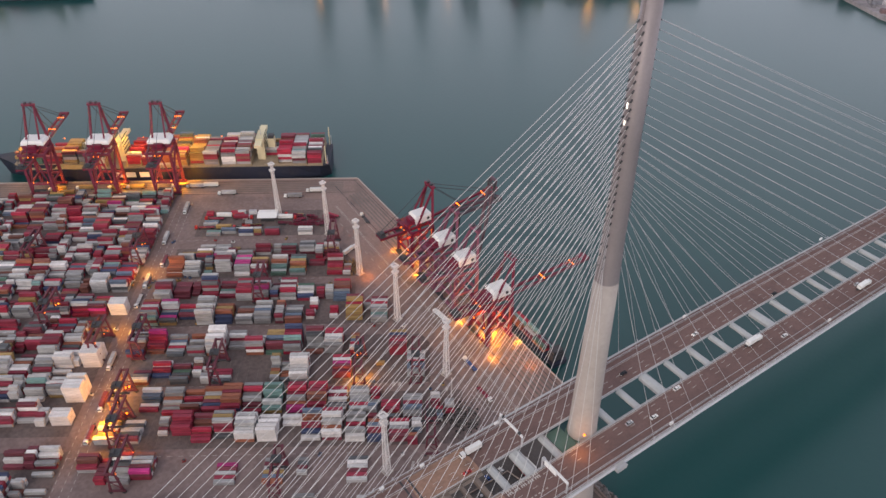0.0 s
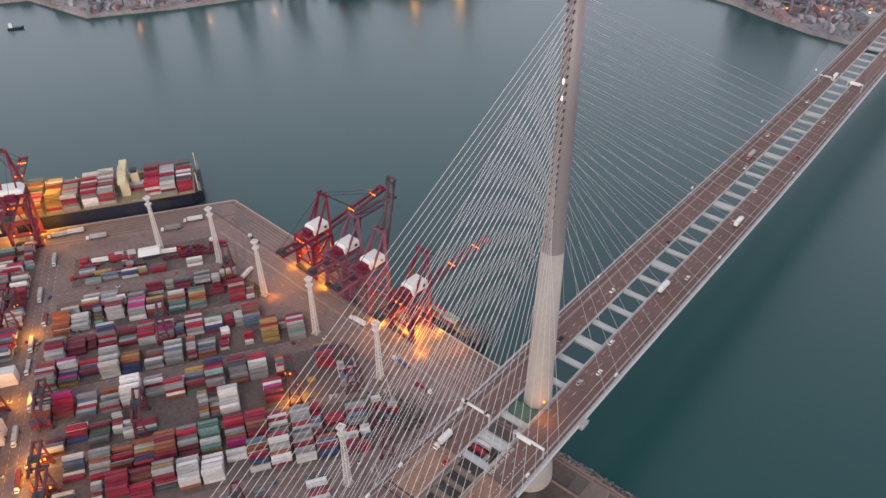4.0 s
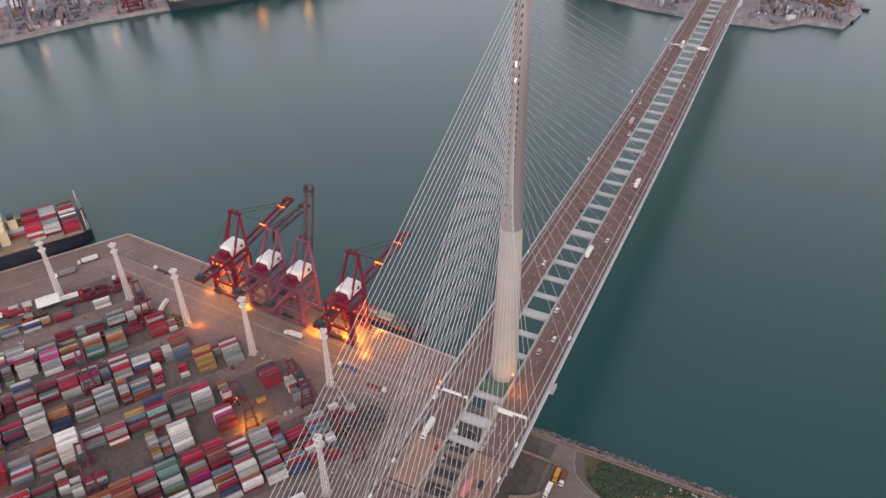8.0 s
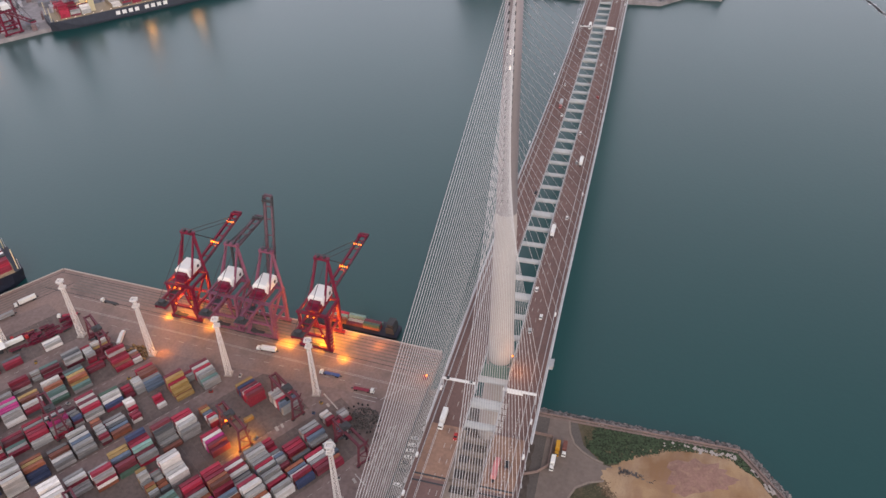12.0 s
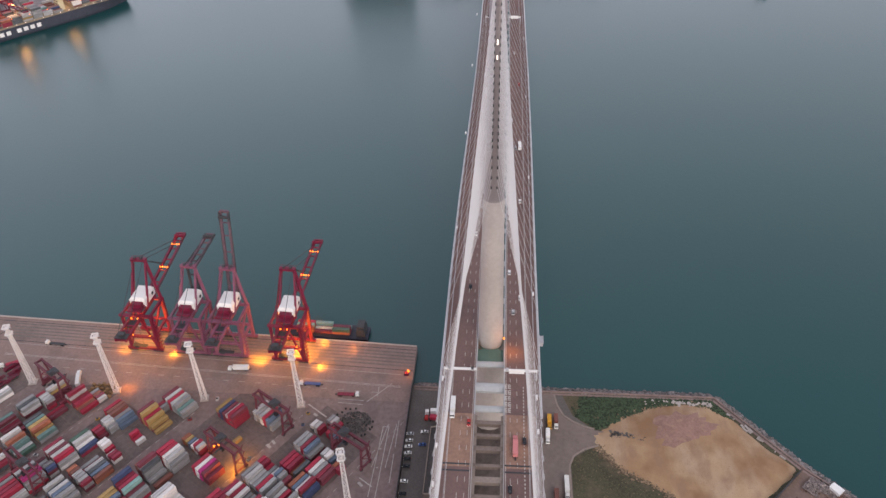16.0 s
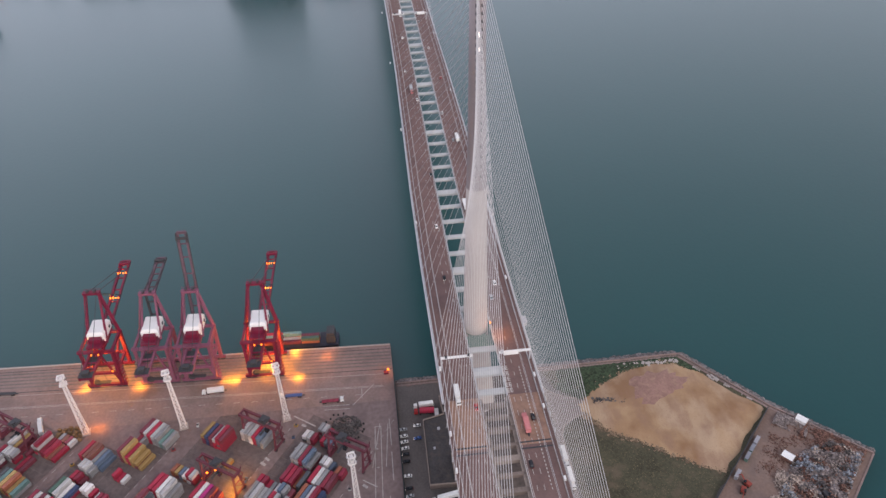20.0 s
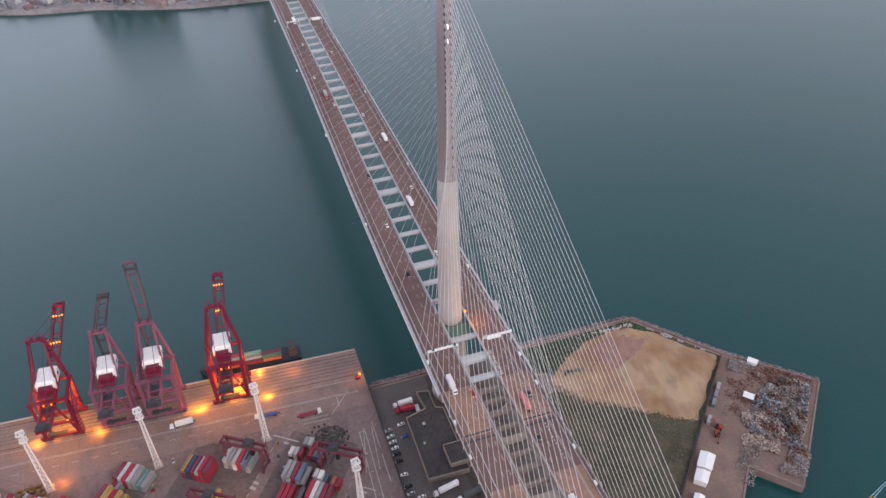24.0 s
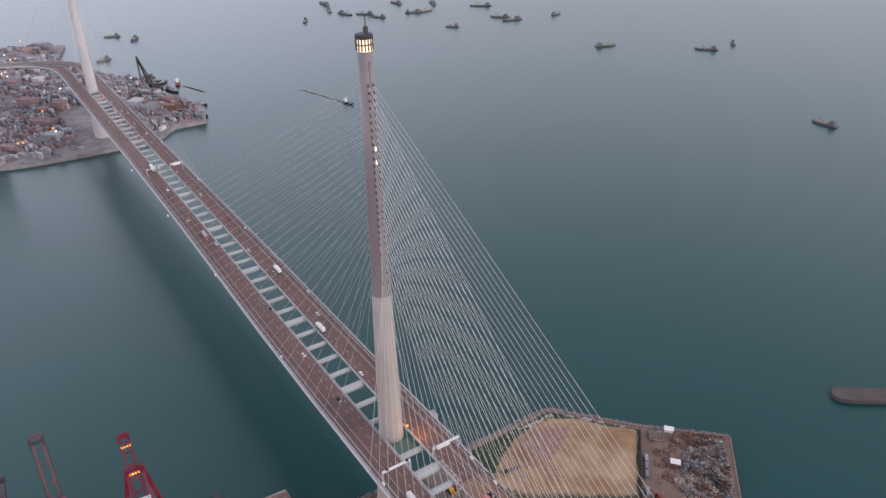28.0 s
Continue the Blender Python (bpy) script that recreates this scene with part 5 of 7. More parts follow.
# stacking ground under the blocks, darker than the crane lanes between them, with faint bay lines
s, grid = Shape(), Shape()
for s0, s1, w0, w1 in ((-33, 135, 170.5, 191.5), (-8, 135, 147.5, 170.3), (-62, 135, 203, 248), (-82, 135, 255, 297), (-12, 135, 102, 139), (-4, 126, 50, 86), (154, 420, 27, 120), (154, 420, 123, 222), (154, 400, 223.5, 286), (150, 380, 297, 380)):
    s.prism([yard(s0, w0), yard(s1, w0), yard(s1, w1), yard(s0, w1)], GROUND + 0.004, GROUND + 0.012)
    k = s0 + 3.0
    while k < min(s1, 136):
        grid.prism(line_on(yard(k, w0 + 1), yard(k, w1 - 1), 0.22, 0, 0), GROUND + 0.014, GROUND + 0.02)
        k += 6.4
M["stackground"] = mat("oily_asphalt", (0.138, 0.107, 0.101), 0.9, var=0.35, scale=0.06, fine=0.4, dirt=(0.17, 0.125, 0.118), dirt_amount=0.6)
solid("pavement", s, M["stackground"], "dark oil-stained asphalt where containers stand", "pavement", "structure")
solid("bay_lines", grid, M["track"], "worn bay lines on the stacking ground", "markings", "stuff")

# gear left along the lanes: twist-lock bins and stacked cones
random.seed(77)
GEAR = (("gear_white", (0.6, 0.58, 0.56)), ("gear_ochre", (0.4, 0.24, 0.06)), ("gear_red", (0.3, 0.04, 0.04)), ("gear_blue", (0.06, 0.1, 0.2)))
count = 0
while count < 90:
    s, w = random.uniform(-95, 380), random.choice((91, 141, 146, 192, 250, 302, 144))
    x, y = yard(s, w + random.uniform(-4, 4))
    if x > 10 or y < 74:
        continue
    count += 1
    nm, col = random.choice(GEAR)
    c = thing("gear_bin", pose(x, y, GROUND + 0.02, 0, 0, random.uniform(0, 180)), nm.split("_")[1] + " steel gear bin standing beside a yard lane", "bin", "yard gear bins")
    part("body", Shape().box((0, 0, 0.6), (random.uniform(1.6, 3.2), 1.5, 1.1)), paint(nm, col), c)
    part("lid", Shape().box((0, 0, 1.2), (1.5, 1.4, 0.1)), M["dark"], c)

# ---------------------------------------------------------------- container ship at the long quay
def loft(stations, ring_n):
    s = Shape()
    for st in stations:
        s.v += st
    for j in range(len(stations) - 1):
        for i in range(ring_n - 1):
            a = j * ring_n + i
            s.f.append((a, a + 1, a + ring_n + 1, a + ring_n))
    s.f.append(tuple(range(ring_n - 1, -1, -1)))
    s.f.append(tuple(range((len(stations) - 1) * ring_n, len(stations) * ring_n)))
    return s


def container_ship(m, L, B, deck, label, load_seed, house_at, lit, tiers=4, name_bars=True, paintwork="hull", cargo=None, fore_house=0.66):
    """Local x forward from the stern, y to port."""
    rnd = random.Random(load_seed)
    c = thing("container_ship", m, label, "ship")
    st = []
    for f, wd, wl, top in ((0.0, 0.86, 0.5, 0), (0.03, 0.98, 0.8, 0), (0.12, 1, 1, 0), (0.75, 1, 1, 0), (0.86, 0.86, 0.72, 0.4), (0.94, 0.56, 0.36, 1.6), (1.0, 0.10, 0.03, 3.4)):
        x, h = L * f, deck + top
        b, w = B / 2 * wd, B / 2 * wl
        st.append([(x, -b, h), (x + (0 if f < 0.9 else -4 * f), -w, 3.2), (x - (0 if f < 0.9 else 8 * f - 2), -w * 0.9, -1.5), (x - (0 if f < 0.9 else 8 * f - 2), w * 0.9, -1.5), (x + (0 if f < 0.9 else -4 * f), w, 3.2), (x, b, h), (x, -b, h)])
    part("hull", loft(st, 7), M[paintwork], c, "dark hull")
    part("main_deck", Shape().box((L * 0.45, 0, deck + 0.1), (L * 0.86, B * 0.96, 0.25)), M["deck"], c, "ochre-brown deck")
    bays = cargo or [(0.05 + k * 13.4 / L, rnd.choice((1, 2, 3, 4, 5)), rnd.choice(BAG), 1.0) for k in range(int(L * 0.83 / 13.4))]
    for at, base, tone, share in bays:
        x = L * at
        if not cargo and (abs(x - L * house_at) < 12 or abs(x - L * 0.66) < 9):
            continue
        hatch = part("hatch_cover", Shape().box((x + 6.4, 0, deck + 0.9), (12.6, B * (0.88 if at < 0.7 else 0.6), 1.5)), M["deck"], c)
        V = [Shape() for _ in COLOURS]
        cols = max(4, int(B * 0.9 / 2.5) - (4 if at > 0.72 else 0))
        col = rnd.choice(BAG)
        for j in range(cols):
            if j >= cols * share:
                continue
            hgt = max(0, min(tiers + 2, base + rnd.choice((-1, 0, 0, 0, 0, 1)))) if rnd.random() < 0.95 else 0
            if rnd.random() < 0.4:
                col = rnd.choice(BAG)
            for k in range(hgt):
                cc = tone if rnd.random() < 0.55 else rnd.choice(BAG) if rnd.random() < 0.35 else col
                V[cc].box((x + 6.4, (j - (cols - 1) / 2) * 2.5, deck + 1.7 + k * 2.6 + 1.3), (12.19, 2.4, 2.5))
        for cc, sh in enumerate(V):
            if sh.v:
                part("deck_cargo", sh, SLOTS[cc], hatch, kind="stuff")
        if at < 0.72:
            part("lashing_bridge", Shape().box((x - 0.2, 0, deck + 3.4), (0.4, B * 0.9, 6.4)), M["deck"], c)
    for hx, hh, wide in ((L * house_at, 21, B * 0.9), (L * fore_house, 20, B * 0.86)):
        hs = part("deckhouse", Shape().box((hx, 0, deck + hh / 2), (7, wide * 0.45, hh)).box((hx, 0, deck + hh - 2), (6, wide, 2.6)), M["cream"], c, "cream painted deckhouse")
        for k in range(6):
            for side in (-3.55, 3.55):
                part("window_band", Shape().box((hx + side, 0, deck + 4 + k * 3.6), (0.1, wide * 0.42, 1.0)), M["glass"], hs)
        part("mast", Shape().tube((hx, 0, deck + hh), (hx, 0, deck + hh + 9), 0.4, 0.2), M["rail"], hs)
    fun = part("funnel", Shape().box((L * house_at - 9, 0, deck + 9), (6, 6, 18)), M["cream"], c)
    part("funnel_top", Shape().box((L * house_at - 9, 0, deck + 19.5), (5, 5, 3)), M["dark"], fun)
    for y in (-B * 0.42, B * 0.42):
        part("stern_post", Shape().tube((1.5, y, deck), (1.5, y, deck + 9), 0.3), M["rail"], c)
    for y in (-B * 0.4, B * 0.4):
        part("stern_frame", Shape().bar((3, y, deck), (3, y, deck + 18), 0.7), M["cream"], c)
    if name_bars:
        for at, wide in (((L * 0.55 + k * 12, 8.5) for k in range(3)) if paintwork == "hull" else ((86 + k * 8.6 + (5 if k > 3 else 0), 5.6) for k in range(8))):
            for side in (-1, 1):
                part("hull_lettering", Shape().box((at, side * (B / 2 + 0.05), deck * 0.6), (wide, 0.2, 5)), M["house"], c, "white hull marking")
    for i in range(22):
        part("deck_lamp", Shape().box((L * (0.03 + 0.04 * i), -B / 2 + 0.6, deck + 1.6), (0.5, 0.5, 0.5)), M["lampw"], c)
    if lit:
        for f in (0.34, 0.42, 0.5, 0.58, 0.74, 0.82, 0.9):
            part("floodlight", Shape().box((L * f, -B * 0.44, deck + 9.4), (0.8, 0.8, 0.6)), M["lamp"], c)
    return c


SX, SY = yard(25, -26)
container_ship(pose(SX, SY, 0, 0, 0, math.degrees(ROT)), 300, 43, 15, "navy container ship moored at the quay under cranes", 5, 0.205, True, 4, True, "hull",
               # bay by bay from the stern: place along the ship, tiers, main colour, share of the width filled
               [(0.022, 4, 3, 1.0), (0.068, 4, 1, 1.0), (0.11, 4, 4, 0.9), (0.152, 2, 0, 0.6), (0.232, 5, 1, 1.0), (0.275, 5, 2, 1.0), (0.327, 4, 0, 1.0), (0.37, 4, 11, 0.9),
                (0.42, 4, 11, 1.0), (0.465, 4, 6, 1.0), (0.51, 3, 3, 1.0), (0.555, 3, 4, 0.9), (0.66, 3, 3, 1.0), (0.705, 3, 0, 0.8), (0.75, 4, 11, 0.9), (0.795, 2, 6, 1.0), (0.85, 2, 5, 1.0), (0.895, 2, 11, 0.8)], 0.622)

# feeder barge along the other quay
c = thing("cargo_barge", pose(edge_x(100) + 10, 84, 0, 0, 0, 90 + QROT), "small dark cargo vessel loaded with containers beside the quay", "ship")
part("hull", Shape().add([(0, -6, 3), (4, -7, 3.4), (62, -7, 3), (67, 0, 4), (62, 7, 3), (4, 7, 3.4), (0, 6, 3), (0, -5, -1), (62, -6, -1), (66, 0, -1), (62, 6, -1), (0, 5, -1)],
                        [(0, 1, 2, 3, 4, 5, 6), (0, 7, 8, 2, 1), (2, 8, 9, 3), (3, 9, 10, 4), (4, 10, 11, 6, 5), (6, 11, 7, 0)]), M["hull"], c)
part("wheelhouse", Shape().box((5, 0, 6.5), (6, 9, 6)).box((5, 0, 10.4), (4.5, 7, 2)), M["dark"], c)
part("wheelhouse_roof", Shape().box((5, 0, 11.6), (5, 8, 0.3)), M["dark"], c)
rnd = random.Random(3)
for i in range(3):
    for j in (-1, 0, 1):
        for k in range(rnd.choice((1, 1, 2))):
            ob = part("container", container_mesh(rnd.choice((3, 4, 5, 6, 10, 12, 1)), 12.19), None, c)
            ob.location = (19 + i * 12.8, j * 2.7, 3.2 + k * 2.62)

# ---------------------------------------------------------------- sodium light near the lit cranes
def sodium(name, x, y, z, power, radius=0.6, color=(1.0, 0.27, 0.02)):
    d = bpy.data.lights.new(name, "POINT")
    d.energy, d.color, d.shadow_soft_size = power, color, radius
    ob = new(name, d)
    ob.location = (x, y, z)

for x, y, power in ((47, 248, 3400), (44, 213, 4200), (41.2, 151.5, 4400), (42.2, 157, 2400), (37.6, 111, 4000), (60, 113, 3400), (45, 131, 6500), (52, 128, 6000), (47, 120, 3000), (49.4, 225, 1600), (50, 238, 2600)):
    sodium("sodium_light", x, y, GROUND + 2.6, power, 0.5, (1.0, 0.34, 0.008))
for y in (239, 231, 136, 128):
    sodium("sodium_light", edge_x(y) - 18, y, GROUND + 27, 10000, 0.5, (1.0, 0.38, 0.02))
for y in (240, 228, 138, 125):
    sodium("sodium_light", edge_x(y) - 15, y, GROUND + 14, 6500, 1.0, (1.0, 0.38, 0.015))
for y, reach in ((232.5, (25, 48)), (131.5, (28, 53))):
    for d in reach:
        sodium("sodium_light", edge_x(y) + 0.4 + d, y - d * 0.053, GROUND + (33.5 if y < 200 else 33.5 + d * 0.09), 900, 0.4, (1.0, 0.34, 0.02))
sodium("sodium_light", edge_x(112) - 9, 92, GROUND + 4, 1600)
for sdist, w in ((260, 16), (206, 10), (196, 20), (153, 12), (146, 6), (215, 30), (262, 32), (178, 8)):
    x, y = yard(sdist, w)
    sodium("sodium_light", x, y, GROUND + 5.5, 5600, 0.6, (1.0, 0.38, 0.02))
for sdist, z in ((212, 24), (162, 24)):
    x, y = yard(sdist, 12)
    sodium("sodium_light", x, y, GROUND + z, 12000, 0.6, (1.0, 0.36, 0.02))
for sdist, w, z, power in ((303, -24, 24, 16000), (258, -16, 34, 30000), (211, -14, 28, 34000), (203, -20, 38, 30000), (194, -12, 30, 20000), (156, -10, 38, 40000), (150, -30, 34, 26000)):
    x, y = yard(sdist, w)
    sodium("sodium_light", x, y, GROUND + z, power * 0.65, 0.8, (1.0, 0.54, 0.04))
for s, w, z, power in ((-13, 247, 4.5, 5000), (-22, 244, 4.5, 4000), (148, 134, 8, 9000), (156, 196, 7, 7000), (141, 200, 6, 3000), (133, 249, 9, 10000), (132, 257, 9, 9000), (133, 280, 9, 10000), (133, 290, 8, 10000),
                       (110, 303, 10, 7000), (212, 147, 7, 4000), (300, 240, 7, 4000)):
    x, y = yard(s, w)
    sodium("sodium_light", x, y, GROUND + z, power, 0.8, (1.0, 0.38, 0.015))
sodium("sodium_light", 12, 232, GROUND + 4, 2200)
sodium("sodium_light", TX - 13, AX - 12, DECK + 5, 1700, 0.4, (1.0, 0.34, 0.03))
c = thing("work_lamp", pose(32.6, 52, GROUND), "portable amber work lamp at the quay corner", "lamp")
part("pole", Shape().tube((0, 0, 0), (0, 0, 4), 0.15), M["dark"], c)
part("lamp_head", Shape().box((0, 0, 4.2), (1.2, 1.2, 0.7)), M["lamp"], c)
part("generator", Shape().box((0.8, 1.4, 0.9), (2.2, 3.0, 1.8)), M["red"], c)
sodium("sodium_light", 33.6, 53, GROUND + 4, 900)

# ---------------------------------------------------------------- the cape beside the bridge
LAND = GROUND - 0.1
M["scrapdark"] = mat("dark_scrap", (0.085, 0.075, 0.072), 0.8, var=0.3, island=0.7)
M["scrapblue"] = mat("sheet_scrap", (0.22, 0.235, 0.265), 0.55, metal=0.3, var=0.3, island=0.5)
M["digger"] = mat("digger_paint", (0.26, 0.05, 0.035), 0.6, var=0.2)
M["timber"] = mat("brown_timber", (0.20, 0.12, 0.06), 0.85, var=0.3, vary=0.3)
# far-shore sheds paled towards lilac-grey, haze put into their colours; cabins reuse two
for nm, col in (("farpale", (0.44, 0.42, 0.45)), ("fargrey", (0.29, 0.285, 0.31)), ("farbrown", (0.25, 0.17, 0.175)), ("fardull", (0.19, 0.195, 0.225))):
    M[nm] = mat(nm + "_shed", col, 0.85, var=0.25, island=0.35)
def sheet(name, outline, material, label, category, lift=0.03, kind="structure", wobble=0.0, seed=1):
    """A thin patch of ground with an uneven edge."""
    rnd = random.Random(seed)
    pts = []
    n = len(outline)
    for i in range(n):
        a, b = Vector(outline[i]), Vector(outline[(i + 1) % n])
        k = max(1, int((b - a).length / 4)) if wobble else 1
        for j in range(k):
            p = a.lerp(b, j / k)
            pts.append((p.x + rnd.uniform(-wobble, wobble), p.y + rnd.uniform(-wobble, wobble)))
    return solid(name, Shape().prism(pts, LAND - 0.3, LAND + lift), material, label, category, kind)

sheet("ground", [(22, -42), (22, -139), (-28, -180), (-114, -93), (-160, -60), (-160, -40), (-20, -40)], M["grass"], "rough patchy dark grass on waste ground", "grass", 0.04, wobble=0.8)
sheet("ground", [(-28, -180), (-70, -223.4), (-130, -162), (-108.5, -141.7), (-134, -118), (-180, -80), (-150, -55), (-116, -92)], M["earth"], "bare brown earth of a scrap yard", "ground", 0.06)
sheet("pavement", [(22.5, 30), (22.5, -46), (5, -52), (-6, -64), (-19, -62), (-28, -49), (-170, -49), (-170, 46), (0, 46)], M["asphalt"], "grey asphalt under the bridge", "pavement", 0.08)
sheet("pavement", [(22, -30), (22, -41), (12, -42.5), (4, -46), (-1, -52), (-4, -58), (-6, -64), (-8, -78), (-13, -78), (-17, -65), (-20, -57), (-25, -50.5), (-33, -47.5), (-160, -47), (-160, -30)], M["dusty"], "dusty concrete access road", "road", 0.12)

# sand fill: a low uneven mound built as a grid
def mound():
    rnd = random.Random(2)
    c = Vector((-24, -127))
    rim = [(3, -80), (13, -96), (18, -118), (17, -136), (2, -150), (-14, -164), (-27, -176), (-36, -171), (-52, -152), (-70, -134), (-64, -122), (-52, -106), (-42, -92), (-31, -74), (-19, -67), (-15, -63), (-10, -63), (-6, -70)]
    n, rings = len(rim) * 4, 9
    edge = []
    for i in range(len(rim)):
        a, b = Vector(rim[i]), Vector(rim[(i + 1) % len(rim)])
        for j in range(4):
            p = a.lerp(b, j / 4)
            d = (p - c).normalized()
            edge.append(p + d * rnd.uniform(-1.4, 1.4))
    s = Shape()
    for r in range(rings):
        f = 1 - r / rings
        for i in range(n):
            p = c.lerp(edge[i], f)
            h = 0.1 + (2.0 * min(1, (1 - f) * 3.2) if r else 0) + (0.5 * noise.noise(Vector((p.x * 0.05, p.y * 0.05, 3))) if r else 0)
            s.v.append((p.x, p.y, LAND + h))
    s.v.append((c.x, c.y, LAND + 2.2))
    for r in range(rings - 1):
        for i in range(n):
            s.f.append((r * n + i, r * n + (i + 1) % n, (r + 1) * n + (i + 1) % n, (r + 1) * n + i))
    for i in range(n):
        s.f.append(((rings - 1) * n + i, (rings - 1) * n + (i + 1) % n, rings * n))
    return s

def dumped(cx, cy, rx, ry, rot, high, seed):
    """A low heap with a ragged outline, lying on the sand."""
    rnd = random.Random(seed)
    s, n, rings = Shape(), 30, 6
    edge = [rnd.uniform(0.72, 1.12) for _ in range(n)]
    for r in range(rings):
        f = 1 - r / rings
        for i in range(n):
            a = 2 * math.pi * i / n
            u, v = rx * f * edge[i] * math.cos(a), ry * f * edge[i] * math.sin(a)
            x, y = cx + u * math.cos(rot) - v * math.sin(rot), cy + u * math.sin(rot) + v * math.cos(rot)
            s.v.append((x, y, LAND + 2.05 + 0.5 * noise.noise(Vector((x * 0.05, y * 0.05, 3))) + (-0.3 if r == 0 else high * (1 - f * f) + rnd.uniform(0, 0.12) + 0.08)))
    s.v.append((cx, cy, LAND + 2.2 + high))
    s.f += [(r * n + i, r * n + (i + 1) % n, (r + 1) * n + (i + 1) % n, (r + 1) * n + i) for r in range(rings - 1) for i in range(n)]
    s.f += [((rings - 1) * n + i, (rings - 1) * n + (i + 1) % n, rings * n) for i in range(n)]
    return s

M["soil"] = mat("purplish_soil", (0.27, 0.158, 0.13), 0.95, var=0.25, scale=0.12, fine=0.9, dirt=(0.36, 0.235, 0.165), dirt_amount=0.8)
fill = thing("sand_fill", Matrix.Identity(4), "wide flat mound of golden sand fill with dumped soil", "sand")
part("sand_mound", mound(), M["sand"], fill, smooth=True)
part("dumped_soil", dumped(-4, -117, 23, 13, 1.9, 0.45, 71), M["soil"], fill, "patch of purplish dumped soil", smooth=True)
rnd = random.Random(9)
s = Shape()
for i in range(110):
    f = rnd.random()
    x, y = -9 - 4.5 * f + rnd.uniform(-2.2, 2.2), -74 - 20 * f + rnd.uniform(-1.5, 1.5)
    s.box((x, y, LAND + 0.8 + 1.2 * min(1, f * 1.6)), (rnd.uniform(0.5, 1.8), rnd.uniform(0.4, 1.4), rnd.uniform(0.3, 0.9)), rnd.uniform(0, 3))
solid("rubble", s, M["scrapdark"], "dark grey rubble heap by the sand fill", "rubble", "stuff")
sheet("ground", [(-8, -60), (-18, -62), (-19, -72), (-26, -80), (-4, -82), (-6, -72)], M["dusty"], "dusty trodden ground where lorries enter the sand", "ground", 0.2, wobble=0.7, seed=6)

sheet("ground", [(22, -22), (22, 12), (-10, 13), (-70, 12), (-130, 12), (-130, -24), (-40, -26)], M["underdeck"], "trodden earth beneath the bridge deck, coloured darker for its shade", "ground", 0.16, wobble=0.9, seed=8)
for a, b in (((6.5, -13), (6.2, -33.8)), ((6.0, -34.0), (-15.2, -33.8)), ((-15.4, -33.7), (-21, -28.5)), ((-21.1, -28.3), (-26, -18))):
    solid("wall", Shape().prism(line_on(a, b, 0.5, 0, 0), LAND, LAND + 2.2), M["apron"], "low concrete wall round a yard under the bridge", "wall", "structure")
# grass tufts and bushes
def tufts(spots, smin, smax, seed, flat=0.45):
    rnd = random.Random(seed)
    s = Shape()
    for x, y in spots:
        r, h = rnd.uniform(smin, smax), rnd.uniform(smin, smax) * flat
        k = 5
        o = len(s.v)
        t = rnd.uniform(0, 6)
        s.v += [(x + r * rnd.uniform(0.6, 1.2) * math.cos(t + 6.283 * i / k), y + r * rnd.uniform(0.6, 1.2) * math.sin(t + 6.283 * i / k), LAND) for i in range(k)]
        s.v += [(x + r * 0.6 * math.cos(t + 0.5 + 6.283 * i / k), y + r * 0.6 * math.sin(t + 0.5 + 6.283 * i / k), LAND + h * rnd.uniform(0.5, 1.0)) for i in range(k)]
        s.v.append((x, y, LAND + h * 1.1))
        for i in range(k):
            j = (i + 1) % k
            s.f += [(o + i, o + j, o + k + i), (o + j, o + k + j, o + k + i), (o + k + i, o + k + j, o + 2 * k)]
    return s

def inside(p, poly):
    hit, j = False, len(poly) - 1
    for i in range(len(poly)):
        (xi, yi), (xj, yj) = poly[i], poly[j]
        if (yi > p[1]) != (yj > p[1]) and p[0] < (xj - xi) * (p[1] - yi) / (yj - yi) + xi:
            hit = not hit
        j = i
    return hit

G1 = [(20, -50), (21, -138), (6, -150), (16, -118), (8, -90), (0, -78), (-5, -66), (4, -54)]
G2 = [(-20, -64), (-29, -51), (-120, -51), (-113, -94), (-72, -134), (-60, -118), (-46, -98), (-30, -73)]
M["leaf"] = mat("scrub_leaves", (0.042, 0.062, 0.034), 0.9, var=0.3, island=0.5)
M["olive"] = mat("olive_weeds", (0.058, 0.060, 0.036), 0.92, var=0.3, island=0.45)
M["straw"] = mat("dry_grass", (0.112, 0.094, 0.056), 0.95, var=0.3, island=0.45)
for poly, n, seed, bare in ((G1, 4600, 4, -0.3), (G2, 3000, 5, 0.42)):
    rnd = random.Random(seed)
    bush, dry = [], []
    while len(bush) + len(dry) < n:
        x, y = rnd.uniform(-120, 22), rnd.uniform(-150, -50)
        if inside((x, y), poly):
            v = noise.noise(Vector((x * 0.045, y * 0.045, seed))) + 0.5 * noise.noise(Vector((x * 0.14, y * 0.14, seed + 7)))
            (bush if v + rnd.uniform(-0.2, 0.2) > bare else dry).append((x, y))
    tagged(solid("grass", tufts(bush, 0.3, 1.4 if bare < 0 else 0.8, seed, 0.4), M["leaf" if bare < 0 else "olive"], "dark green scrub and weeds on waste ground" if bare < 0 else "olive weeds and scrub on waste ground", "scrub", "stuff"))
    tagged(solid("grass", tufts(dry, 0.15, 0.5, seed + 1, 0.4), M["straw"], "dry straw-coloured grass on waste ground", "grass", "stuff"))
rnd = random.Random(15)
spots = []
